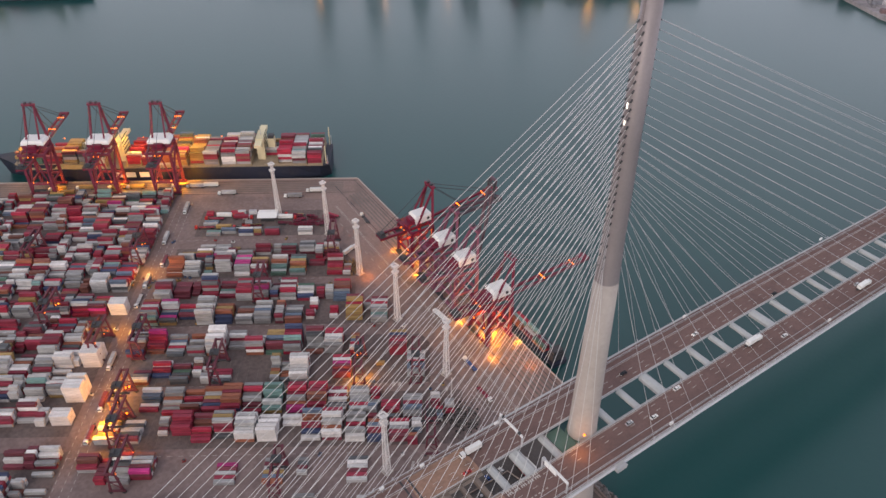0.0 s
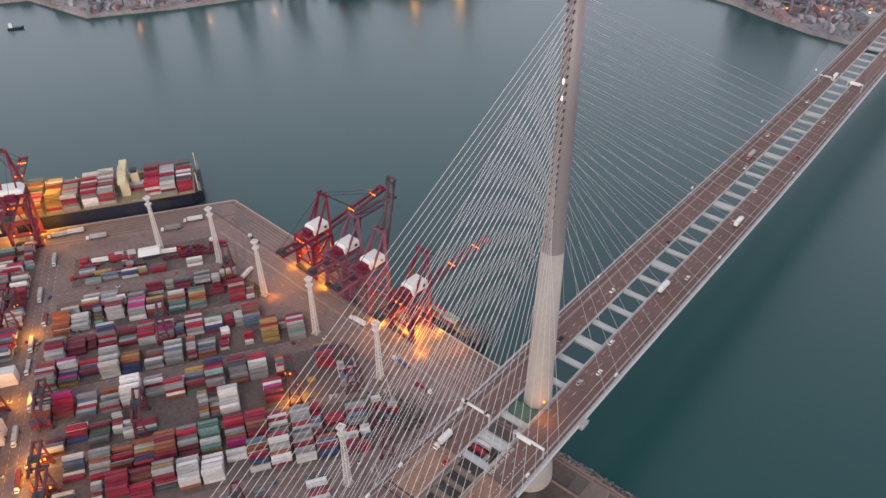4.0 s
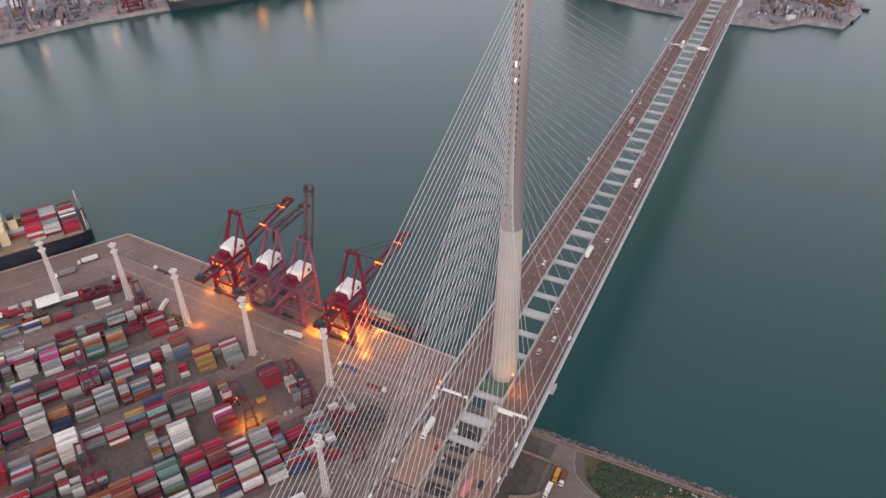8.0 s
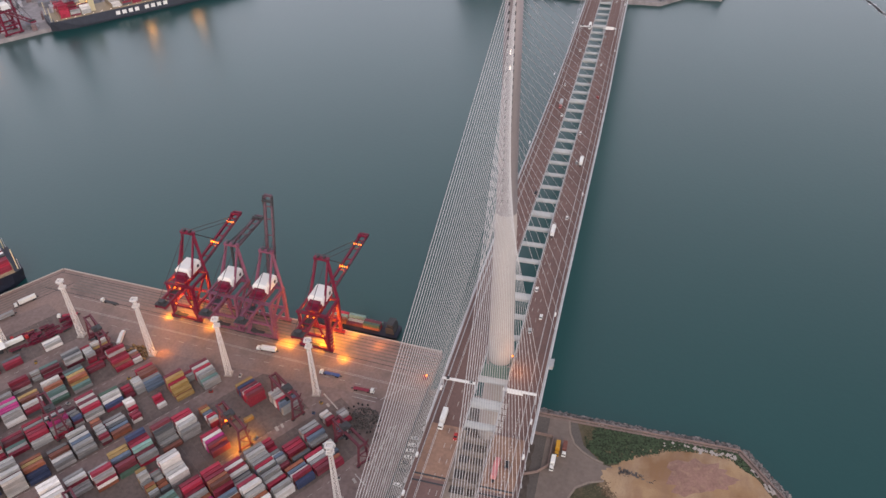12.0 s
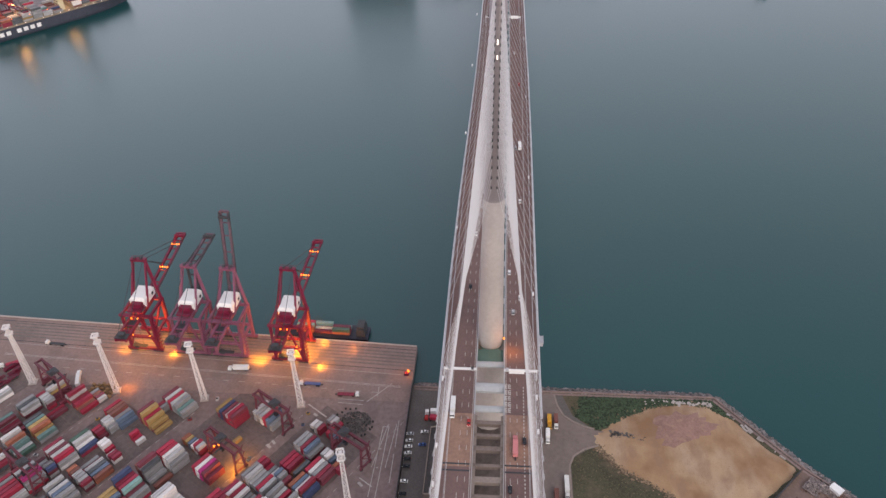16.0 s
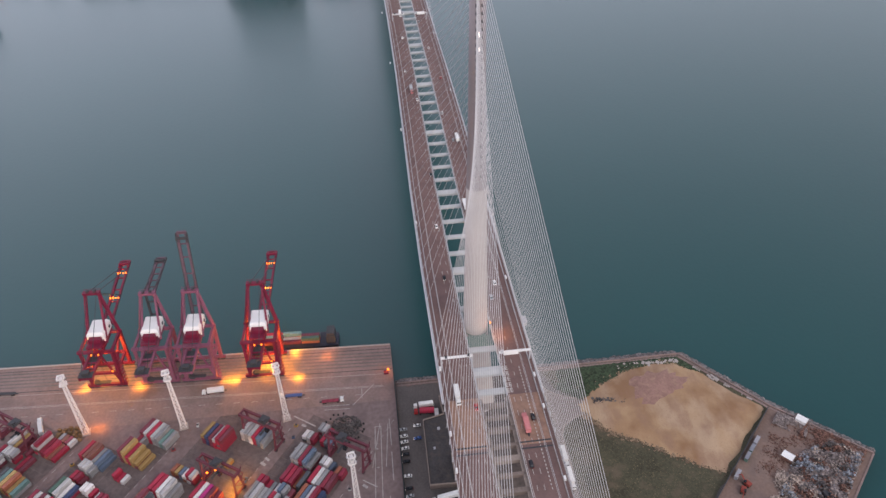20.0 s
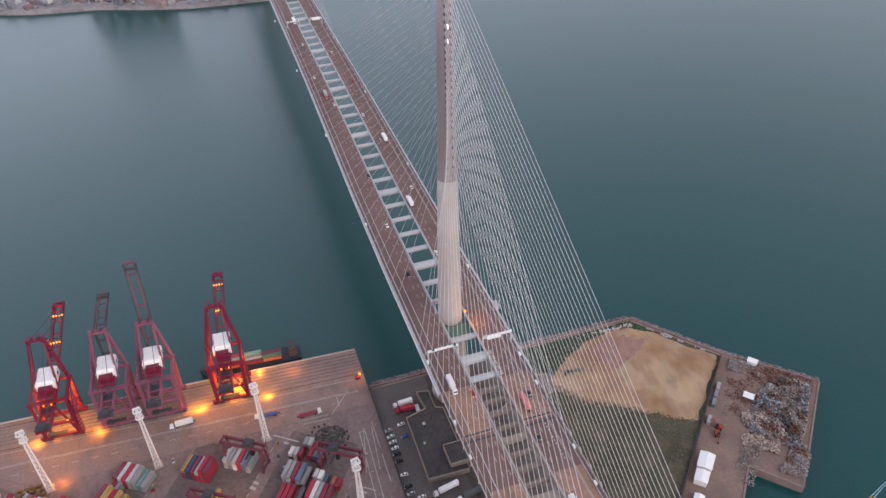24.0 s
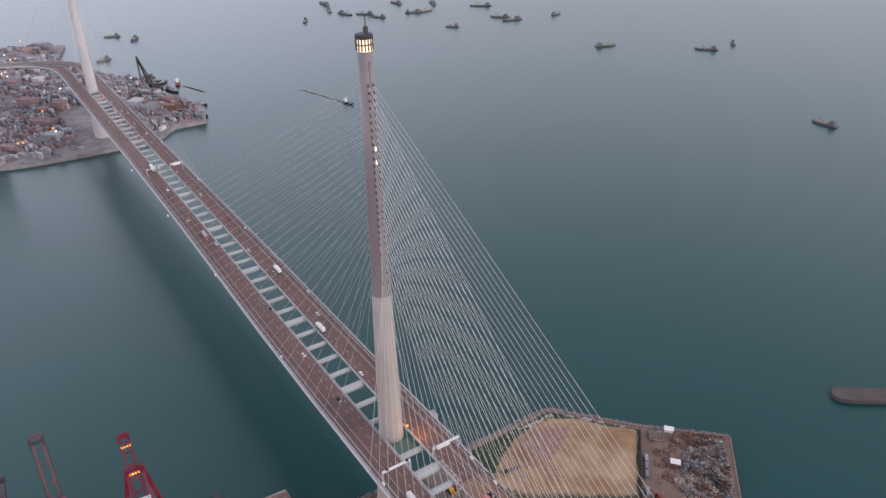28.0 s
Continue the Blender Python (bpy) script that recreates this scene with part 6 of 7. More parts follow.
for a, b in (((-70, -134), (-52, -107)), ((-52, -107), (-31, -75)), ((-31, -75), (-18, -66)), ((3, -80), (17, -118)), ((17, -118), (16, -137))):
    for i in range(240):
        p = Vector(a).lerp(Vector(b), rnd.random())
        spots.append((p.x + rnd.gauss(0, 1.5), p.y + rnd.gauss(0, 1.5)))
M["clod"] = mat("soil_clods", (0.19, 0.135, 0.09), 0.95, var=0.3, island=0.5)
solid("soil_clods", tufts(spots, 0.3, 1.1, 16, 0.5), M["clod"], "crumbled brown soil at the edge of the sand", "soil", "stuff")

# rock seawall and its cope
def rocks(path, width, seed, per=2.2):
    rnd = random.Random(seed)
    s = Shape()
    for (x0, y0), (x1, y1) in zip(path, path[1:]):
        L = math.hypot(x1 - x0, y1 - y0)
        nx, ny = (y0 - y1) / L, (x1 - x0) / L
        for i in range(int(L * per)):
            f, o = rnd.random(), rnd.uniform(0, width)
            x, y = x0 + (x1 - x0) * f + nx * o, y0 + (y1 - y0) * f + ny * o
            z = LAND - 0.4 - 4.6 * o / width
            r = rnd.uniform(0.5, 1.25)
            m = Euler((rnd.uniform(0, 6), rnd.uniform(0, 6), rnd.uniform(0, 6))).to_matrix()
            v = [m @ Vector((i * r * rnd.uniform(0.6, 1.1), j * r * rnd.uniform(0.6, 1.1), k * r * rnd.uniform(0.4, 0.8))) + Vector((x, y, z)) for k in (-1, 1) for i, j in ((-1, -1), (1, -1), (1, 1), (-1, 1))]
            s.add(v, [(3, 2, 1, 0), (4, 5, 6, 7), (0, 1, 5, 4), (1, 2, 6, 5), (2, 3, 7, 6), (3, 0, 4, 7)])
    return s

WALL = [(-69.5, -223.5), (-28, -181), (23.2, -140.5), (23, 47.5)]
solid("seawall_rocks", rocks(list(reversed(WALL)), 7.5, 11, 7.5), M["rock"], "sloping grey rock armour along the seawall", "rocks", "stuff")
for a, b in zip(WALL, WALL[1:]):
    solid("seawall", Shape().prism(line_on(a, b, 0.9, 0, 0), 0, LAND + 0.9), M["apron"], "pale concrete seawall cope", "seawall", "structure")
for a, b in (((21.2, 47), (21.4, -139)), ((21, -140), (-28.5, -179)), ((-29, -179.6), (-68, -220))):
    solid("footpath", Shape().prism(line_on(a, b, 1.4, 0, 0), LAND - 0.2, LAND + 0.25), M["apron"], "narrow beige concrete path behind the seawall", "path", "structure")
s = Shape()
for i in range(34):
    f = rnd.random()
    x, y = 17.6 + rnd.uniform(-2.6, 1.6), -96 - f * 42
    q = rnd.uniform(0.4, 1.9)
    s.box((x, y, LAND + 0.3), (q, q * rnd.uniform(0.5, 1.6), q * 0.7), rnd.uniform(0, 3))
for i in range(14):
    f = rnd.random()
    x, y = 10 - f * 34 + rnd.uniform(-1, 1), -146.5 - f * 27 + rnd.uniform(-1, 1)
    s.box((x, y, LAND + 0.4), (rnd.uniform(0.6, 4.5), rnd.uniform(0.6, 1.4), 0.8), 0.67 + rnd.uniform(-0.3, 0.3))
solid("concrete_blocks", s, M["concrete"], "loose pale concrete blocks beside the seawall", "blocks", "stuff")

# fence and walls of the scrap yard, heaps, huts
def heap(name, cx, cy, rx, ry, rot, h, n, material, label, smin, smax, seed):
    rnd = random.Random(seed)
    s = Shape()
    for i in range(n):
        a, r = rnd.uniform(0, 6.283), math.sqrt(rnd.random())
        u, v = rx * r * math.cos(a), ry * r * math.sin(a)
        x, y = cx + u * math.cos(rot) - v * math.sin(rot), cy + u * math.sin(rot) + v * math.cos(rot)
        z = LAND + h * (1 - r) * rnd.uniform(0.3, 1.0)
        m = Euler((rnd.uniform(-0.6, 0.6), rnd.uniform(-0.6, 0.6), rnd.uniform(0, 6))).to_matrix()
        a, b, c = rnd.uniform(smin, smax), rnd.uniform(smin, smax) * 0.6, rnd.uniform(smin, smax) * 0.35
        vv = [m @ Vector((i * a, j * b, k * c)) + Vector((x, y, z + c)) for k in (-1, 1) for i, j in ((-1, -1), (1, -1), (1, 1), (-1, 1))]
        s.add(vv, [(3, 2, 1, 0), (4, 5, 6, 7), (0, 1, 5, 4), (1, 2, 6, 5), (2, 3, 7, 6), (3, 0, 4, 7)])
    solid(name, s, material, label, "scrap", "stuff")

def strewn(poly, n, h, material, label, smin, smax, seed, freq=0.12):
    """Scrap piled over an outline, higher where the ground noise is high."""
    rnd = random.Random(seed)
    s = Shape()
    xs, ys = [p[0] for p in poly], [p[1] for p in poly]
    k = 0
    while k < n:
        x, y = rnd.uniform(min(xs), max(xs)), rnd.uniform(min(ys), max(ys))
        v = noise.noise(Vector((x * freq, y * freq, seed)))
        if not inside((x, y), poly) or v + 0.35 < rnd.random() * 0.8:
            continue
        k += 1
        z = LAND + h * max(0.05, v + 0.3) * rnd.uniform(0.2, 1.0)
        m = Euler((rnd.uniform(-0.6, 0.6), rnd.uniform(-0.6, 0.6), rnd.uniform(0, 6))).to_matrix()
        a, b, c = rnd.uniform(smin, smax), rnd.uniform(smin, smax) * 0.6, rnd.uniform(smin, smax) * 0.35
        vv = [m @ Vector((i * a, j * b, q * c)) + Vector((x, y, z + c)) for q in (-1, 1) for i, j in ((-1, -1), (1, -1), (1, 1), (-1, 1))]
        s.add(vv, [(3, 2, 1, 0), (4, 5, 6, 7), (0, 1, 5, 4), (1, 2, 6, 5), (2, 3, 7, 6), (3, 0, 4, 7)])
    solid("scrap_heap", s, material, label, "scrap", "stuff")

BIG = [(-58, -203), (-70, -217), (-98, -190), (-110, -176), (-89, -157), (-66, -177)]
strewn([(-33, -183), (-46, -196), (-54, -190), (-41, -176)], 900, 2.4, M["scrap"], "heap of grey scrap metal at the seawall corner", 0.2, 0.8, 21)
strewn(BIG, 3200, 3.6, M["scrap"], "large heaps of tangled grey scrap metal", 0.2, 0.95, 22)
strewn(BIG, 700, 4.0, M["scrapblue"], "blue-grey cut sheet scrap on the heap", 0.2, 1.1, 32, 0.09)
strewn(BIG, 1700, 4.0, M["scraprust"], "rusty pieces mixed through the scrap heap", 0.2, 0.9, 33, 0.16)
strewn(BIG, 900, 4.0, M["scrappale"], "pale offcuts mixed through the scrap heap", 0.2, 0.7, 37, 0.13)
strewn(BIG, 700, 4.2, M["scrapdark"], "dark pieces mixed through the scrap heap", 0.2, 1.0, 34, 0.2)
strewn([(-72, -164), (-88, -180), (-109, -163), (-94, -148)], 2200, 3.4, M["scrappale"], "heap of pale pinkish cut scrap pieces", 0.15, 0.6, 23)
strewn([(-104, -178), (-112, -184), (-127, -166), (-118, -156)], 1500, 3.2, M["scrap"], "heap of mixed scrap by the wharf edge", 0.2, 1.0, 24)
strewn([(-106, -172), (-113, -179), (-122, -171), (-115, -164)], 700, 2.6, M["scraprust"], "rust-red scrap heap", 0.2, 0.9, 25)
strewn([(-44, -196), (-68, -220), (-76, -212), (-52, -187)], 2200, 1.8, M["scraprust"], "rusty scrap strewn along the seawall", 0.15, 0.8, 26)
strewn([(-36, -180), (-60, -200), (-90, -170), (-72, -150)], 1100, 0.5, M["scraprust"], "scattered rusty pieces on bare earth", 0.12, 0.5, 28)
strewn([(-60, -198), (-84, -206), (-92, -190), (-72, -180)], 900, 1.4, M["scrapdark"], "dark offcuts trodden into the earth", 0.15, 0.7, 29)
strewn([(-92, -150), (-100, -158), (-122, -136), (-114, -128)], 500, 1.0, M["scrap"], "small loose scrap beside the lane", 0.15, 0.6, 30)
solid("fence", Shape().prism(line_on((-30, -178), (-116, -93), 0.4, 0, 0), LAND, LAND + 2.6), M["dark"], "dark boundary fence beside the scrap yard", "fence", "structure")
for a, b in (((-70, -223.5), (-131, -162)), ((-131, -162), (-109, -142)), ((-109, -142), (-135, -118))):
    solid("wharf_cope", Shape().prism(line_on(a, b, 1.0, 0, 0), 0, LAND + 0.5), M["apron"], "concrete wharf edge of the scrap yard", "wharf", "structure")
YR = math.degrees(math.atan2(-178 + 93, -30 + 116))
def hut(x, y, rot, sx, sy, sz, wall, roof, label, name="shed"):
    c = thing(name, pose(x, y, LAND, 0, 0, rot), label, "shed")
    part("wall", Shape().box((0, 0, sz / 2), (sx, sy, sz)), M[wall], c)
    part("roof", Shape().add([(-sx / 2 - .3, -sy / 2 - .3, sz), (sx / 2 + .3, -sy / 2 - .3, sz), (sx / 2 + .3, sy / 2 + .3, sz), (-sx / 2 - .3, sy / 2 + .3, sz), (-sx / 2 - .3, 0, sz + .9), (sx / 2 + .3, 0, sz + .9)],
                             [(0, 1, 5, 4), (2, 3, 4, 5), (1, 2, 5), (3, 0, 4), (3, 2, 1, 0)]), M[roof], c)
    part("door", Shape().box((sx * 0.2, -sy / 2 - 0.04, 1.05), (1.0, 0.08, 2.1)), M["dark"], c)
    part("window", Shape().box((-sx * 0.2, -sy / 2 - 0.04, 1.6), (1.2, 0.08, 0.9)), M["glass"], c)
    return c

hut(-42, -193.5, 40, 6, 4, 3, "house", "house", "small white hut on the seawall")
hut(-66.5, -172.5, 40, 6, 4.5, 3.2, "scraprust", "house", "rusty cabin with a pale pink roof")
hut(-100, -119, YR, 11, 8, 4.5, "house", "house", "white metal shed with a bright roof")
hut(-108, -111, YR, 8, 7, 4, "house", "house", "white lean-to shed beside the fence")
hut(-120, -101, YR, 7, 5, 3, "scraprust", "house", "small shed with a white roof by the fence")
for i, (dx, tone) in enumerate(((4, "fargrey"), (11, "green"), (18, "green"), (33, "fargrey"))):
    x, y = -50 - dx * 0.72, -163 + dx * 0.72
    c = thing("site_cabin", pose(x, y, LAND, 0, 0, YR), "dull green site cabin beside the fence" if tone == "green" else "greyish white site cabin beside the fence", "cabin", "scrap yard cabins")
    part("body", Shape().box((0, 0, 1.4), (6, 1.9, 2.7)), M[tone], c)
    part("roof", Shape().box((0, 0, 2.85), (6.2, 2.1, 0.2)), M["fardull"] if tone == "green" else M["fargrey"], c)
    part("door", Shape().box((1.2, -0.97, 1.1), (0.9, 0.06, 2.0)), M["dark"], c)
    part("window", Shape().box((-1.2, -0.97, 1.6), (1.3, 0.06, 0.8)), M["glass"], c)

def excavator(x, y, rot, colour, label):
    c = thing("excavator", pose(x, y, LAND, 0, 0, rot), label, "excavator")
    for yy in (-1.1, 1.1):
        part("track", Shape().box((0, yy, 0.5), (4.2, 0.7, 0.9)), M["tyre"], c)
    part("body", Shape().box((-0.4, 0, 1.9), (3.6, 2.6, 1.5)), colour, c)
    part("cab", Shape().box((0.9, 0.8, 2.7), (1.5, 1.1, 1.7)), M["glass"], c)
    part("arm", Shape().bar((1.3, 0, 2.2), (4.4, 0, 5.0), 0.5).bar((4.4, 0, 5.0), (6.6, 0, 1.6), 0.4), colour, c)
    part("grab", Shape().box((6.6, 0, 1.2), (0.9, 1.2, 0.9)), M["dark"], c)

excavator(-80, -142, 30, M["digger"], "orange-red excavator sorting scrap")
excavator(-84, -138, 150, M["digger"], "orange-red scrap handler with its arm lowered")
excavator(-93, -182, 200, M["dark"], "dark scrap handler on the heap")

# yard under the bridge: walled enclosure, sheds, cars, lorries
block = [(5.6, 21.8), (-9.0, 20.5), (-12.2, 33.6), (-58.6, 34.3), (-59.5, 10.0), (-12.0, 10.0), (-10.0, 14.5), (4.0, 14.5)]
M["wetroof"] = mat("dark_roof_felt", (0.06, 0.054, 0.054), 0.8, var=0.35, scale=0.12, fine=0.8, dirt=(0.11, 0.085, 0.07), dirt_amount=0.6)
b = thing("plant_building", pose(0, 0, LAND), "long low concrete building with a dark flat roof", "building")
part("wall", Shape().prism(block, 0, 3.6), M["slabbrown"], b)
part("roof", Shape().prism(block, 3.61, 3.72), M["wetroof"], b, "dark stained flat roof")
for p, q in zip(block, block[1:] + block[:1]):
    part("parapet", Shape().prism(line_on(p, q, 0.4, 0, 0), 3.62, 4.5), M["slab"], b)
upper = part("plant_room", Shape().box((-48.5, 13.5, 5.4), (14, 13, 3.4)), M["slabbrown"], b, "raised plant room")
part("plant_room_roof", Shape().box((-48.5, 13.5, 7.15), (13.2, 12.2, 0.1)), M["wetroof"], upper)
for p, q in (((-55.5, 7), (-41.5, 7)), ((-41.5, 7), (-41.5, 20)), ((-41.5, 20), (-55.5, 20)), ((-55.5, 20), (-55.5, 7))):
    part("plant_room_parapet", Shape().prism(line_on(p, q, 0.4, 0, 0), 7.1, 7.8), M["slab"], upper)
for x, y, w in ((-20, 25, 1.6), (-34, 29, 1.2)):
    part("roof_unit", Shape().box((x, y, 4.2), (w, w, 1.0)), M["rail"], b)
solid("fence", Shape().prism(line_on((27, 48.7), (-170, 50), 0.35, 0, 0), GROUND, GROUND + 2.4), M["dark"], "dark boundary fence of the terminal", "fence", "structure")
random.seed(21)
CARS = (("white", WHITE), ("silver", SILVER), ("black", BLACK), ("white", WHITE), ("black", BLACK), ("blue", BLUE))
for x, y in ((-15, 46), (-20, 46), (-24.3, 46.1), (-29, 46), (-33.3, 46), (-38.5, 46), (-48.6, 46), (-57, 46), (-62, 46), (-70, 46), (-78, 46), (-22.6, 38), (-13, 37.5)):
    nm, col = random.choice(CARS)
    car(pose(x, y, LAND + 0.1, 0, 0, 92 + random.uniform(-6, 6)), "car_" + nm, col, nm + " car parked in a row beside the fence")
for i in range(10):
    nm, col = random.choice(CARS)
    car(pose(-66 - i * 6.5, 38 + random.uniform(-3, 3), LAND + 0.1, 0, 0, random.choice((0, 90)) + random.uniform(-9, 9)), "car_" + nm, col, nm + " car parked under the bridge")
truck(pose(1.5, 30.5, LAND + 0.1, 0, 0, 92), "box", "truck_white", WHITE, WHITE, "white box lorry parked by the enclosure", 9)
truck(pose(-3.6, 30.5, LAND + 0.1, 0, 0, 86), "box", "red_container", (0.42, 0.05, 0.04), RED, "red box lorry parked by the enclosure", 9)
truck(pose(-6, 24.6, LAND + 0.1, 0, 0, 178), "flat", "truck_white", WHITE, WHITE, "flatbed lorry parked by the enclosure", 8)
truck(pose(-66, 25, LAND + 0.1, 0, 0, 100), "box", "truck_white", WHITE, WHITE, "long white lorry beside the wall", 12)
truck(pose(-74, 14, LAND + 0.1, 0, 0, 100), "box", "dark_grey_container", (0.11, 0.115, 0.125), WHITE, "dark box lorry under the bridge", 11)
truck(pose(-1.1, -37.6, LAND + 0.15, 0, 0, 180), "box", "yellow_load", (0.55, 0.28, 0.03), (0.55, 0.28, 0.03), "yellow tipper lorry parked on the access road", 6)
truck(pose(-0.5, -41.6, LAND + 0.15, 0, 0, 180), "box", "brown_container", (0.19, 0.085, 0.065), WHITE, "brown tipper lorry parked on the access road", 6)
truck(pose(-12, -36.3, LAND + 0.15, 0, 0, 178), "box", "truck_white", WHITE, WHITE, "white lorry on the access road", 6)
for i, (x, y, nm, col) in enumerate(((-47, -45.5, "truck_white", WHITE), (-62, -45.5, "truck_white", WHITE), (-56, -39.5, "brown_container", (0.19, 0.085, 0.065)), (-72, -39, "red_container", (0.4, 0.05, 0.04)), (-84, -45, "truck_white", WHITE))):
    truck(pose(x, y, LAND + 0.15, 0, 0, 180), "box", nm, col, WHITE, "lorry parked in a row on the access road", 10)
# kerbed island and stair at the tower's foot
for run in (((-60, -48), (-33, -48), (-25.5, -51), (-20.6, -57.4), (-17.4, -66)), ((21, -41.6), (12.2, -43.2), (4.4, -46.6), (-0.4, -52.4), (-3.4, -58.3), (-5.4, -64.4))):
    for a, b in zip(run, run[1:]):
        solid("kerb", Shape().prism(line_on(a, b, 1.1, 0, 0), LAND, LAND + 0.4), M["slab"], "pale concrete kerb curving round the grass", "kerb", "structure")

# dark ring of worn-out gear in the quay corner, timber by the lamp mast
heap("scrap_heap", -8, 81, 9, 10, 0.2, 0.7, 420, M["scrapdark"], "low ring of dark worn-out gear on the quay", 0.25, 0.9, 61)
rnd = random.Random(62)
for k in range(17):
    a, q = 2 * math.pi * k / 21 + rnd.uniform(-0.1, 0.1), rnd.uniform(10.5, 13)
    t = thing("tyre_stack", pose(-8 + q * math.cos(a), 81 + q * math.sin(a), GROUND), "short stack of black tyres round the scrap", "tyres", "tyre stacks")
    part("tyre", Shape().tube((0, 0, 0), (0, 0, 0.7), 0.6, n=8), M["tyre"], t)
for k in range(22):
    x, y = 9 + (k % 4 - 1.5) * 3.0, 250 + (k // 4 - 2.5) * 3.4
    t = thing("timber_stack", pose(x, y, GROUND + 0.02, 0, 0, 55 + (k * 37 % 20)), "stack of brown timber dunnage on the quay", "timber", "timber stacks")
    for q in range(2 + k % 3):
        part("plank_block", Shape().box((0, 0, 0.35 + q * 0.62), (2.6 - 0.2 * q, 1.6, 0.58), 0.1 * q), M["timber"], t)

# ---------------------------------------------------------------- vessels
def boat(x, y, rot, L, label, kind=0, hull="hull"):
    c = thing("boat", pose(x, y, 0, 0, 0, rot), label, "boat", "boats in the harbour")
    B = L * 0.24
    part("hull", Shape().add([(-L / 2, -B / 2, 2.2), (L * .3, -B / 2, 2.2), (L / 2, 0, 3.4), (L * .3, B / 2, 2.2), (-L / 2, B / 2, 2.2), (-L / 2, -B * .4, -.5), (L * .28, -B * .4, -.5), (L * .44, 0, -.5), (L * .28, B * .4, -.5), (-L / 2, B * .4, -.5)],
                            [(0, 1, 2, 3, 4), (0, 5, 6, 1), (1, 6, 7, 2), (2, 7, 8, 3), (3, 8, 9, 4), (4, 9, 5, 0)]), M[hull], c)
    part("wheelhouse", Shape().box((-L * .3, 0, 4.4), (L * .2, B * .7, 4.4)).box((-L * .3, 0, 7.2), (L * .13, B * .5, 1.6)), M["house" if kind == 0 else "haze_hull"], c)
    part("mast", Shape().tube((-L * .24, 0, 6), (-L * .24, 0, 6 + L * .2), 0.25), M["rail"], c)
    if kind:
        part("derrick", Shape().bar((L * .05, 0, 2), (L * .2, 0, 2 + L * .16), 0.6).bar((L * .05, 0, 2), (L * .05, 0, 2 + L * .14), 0.5), M["haze_hull"], c)
        part("cargo", Shape().box((L * .05, 0, 2.9), (L * .4, B * .7, 1.6)), M["deck"], c)
    return c

random.seed(31)
for x, y, L in ((272, -860, 38), (650, -1064, 44), (644, -1136, 24), (786, -934, 42), (1115, -793, 30), (1128, -933, 46), (1088, -936, 50), (1070, -1053, 28), (1261, -975, 54), (1293, -831, 50), (1299, -803, 34), (1355, -705, 44),
                (1383, -670, 50), (1438, -654, 40), (1370, -559, 34), (1530, -683, 50), (1305, -715, 36), (1426, -831, 44), (1366, -903, 50), (1439, -194, 36), (1497, -162, 34), (1296, -101, 34)):
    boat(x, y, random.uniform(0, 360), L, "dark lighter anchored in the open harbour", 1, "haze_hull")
boat(767, -360, 195, 24, "small ferry under way with a white wake", 0)
boat(1044, -171, 165, 34, "red harbour launch under way", 0, "hullred")
def wake(x0, y0, x1, y1, w):
    p, q = Vector((x0, y0)), Vector((x1, y1))
    d = (q - p).normalized()
    nrm = Vector((-d.y, d.x))
    rnd = random.Random(1)
    s = Shape()
    for i in range(60):
        f = i / 60
        c = p.lerp(q, f) + nrm * rnd.uniform(-w, w) * (0.3 + f)
        r = rnd.uniform(1.0, 2.4)
        s.prism([(c.x + r * 2 * math.cos(a) * abs(d.x) + r * math.sin(a), c.y + r * 1.4 * math.sin(a)) for a in (0, 1, 2.1, 3.1, 4.2, 5.2)], -0.1, 0.06)
    solid("wake", s, M["rail"], "thin foam wake behind a ferry", "wake", "stuff")
wake(776, -358, 886, -332, 3)
wake(1030, -176, 973, -193, 2)

c = thing("crane_barge", pose(-154, -178, 0, 0, 0, -75), "barge with an orange lattice crane moored by the scrap wharf", "barge")
part("pontoon", Shape().box((-2, 0, 1.0), (18, 8, 2.2)), M["haze_hull"], c)
part("crane_cab", Shape().box((0, 0, 3.8), (4.2, 3.4, 3.4)), M["yellow"], c, "orange crane cab")
for y in (-1, 1):
    part("jib_inner", Shape().bar((2, y, 4), (12, y * 0.7, 10), 0.45), M["yellow"], c, "orange inner jib")
    part("jib_outer", Shape().bar((12, y * 0.7, 10), (24, y * 0.3, 16.5), 0.4), paint("pale_blue_jib", (0.28, 0.45, 0.52)), c, "pale blue outer jib")
for i in range(9):
    f = (i + 0.5) / 9
    part("jib_brace", Shape().bar((2 + 22 * f, -1 + .7 * f, 4 + 12.4 * f), (2 + 22 * (f + .05), 1 - .7 * f, 4 + 12.4 * (f + .05)), 0.25), M["yellow"] if f < 0.45 else paint("pale_blue_jib", (0.28, 0.45, 0.52)), c)
part("stay", Shape().tube((-1, 0, 5.6), (24, 0, 16.6), 0.12, n=4), M["dark"], c)
boat(-161, -193, -74, 22, "small pale grey workboat beside the crane barge", 0, "haze_hull")
c = thing("mooring_pontoon", pose(-143.5, -151, 0, 0, 0, 15), "small grey mooring pontoon near the wharf", "pontoon")
part("deck", Shape().box((0, 0, 0.6), (6, 6.5, 1.6)), M["apron"], c)
for x, y in ((-2.6, -2.8), (2.6, 2.8)):
    part("bollard", Shape().tube((x, y, 1.4), (x, y, 2.2), 0.3), M["dark"], c)
solid("breakwater", Shape().prism([(-78, -330), (-80, -338), (-86, -344), (-392, -772), (-404, -764), (-95, -331), (-88, -325), (-82, -325)], -4, 3.2), mat("breakwater_concrete", (0.10, 0.082, 0.078), 0.9, var=0.3, scale=0.05, fine=0.6), "long low concrete breakwater pier", "breakwater", "structure")

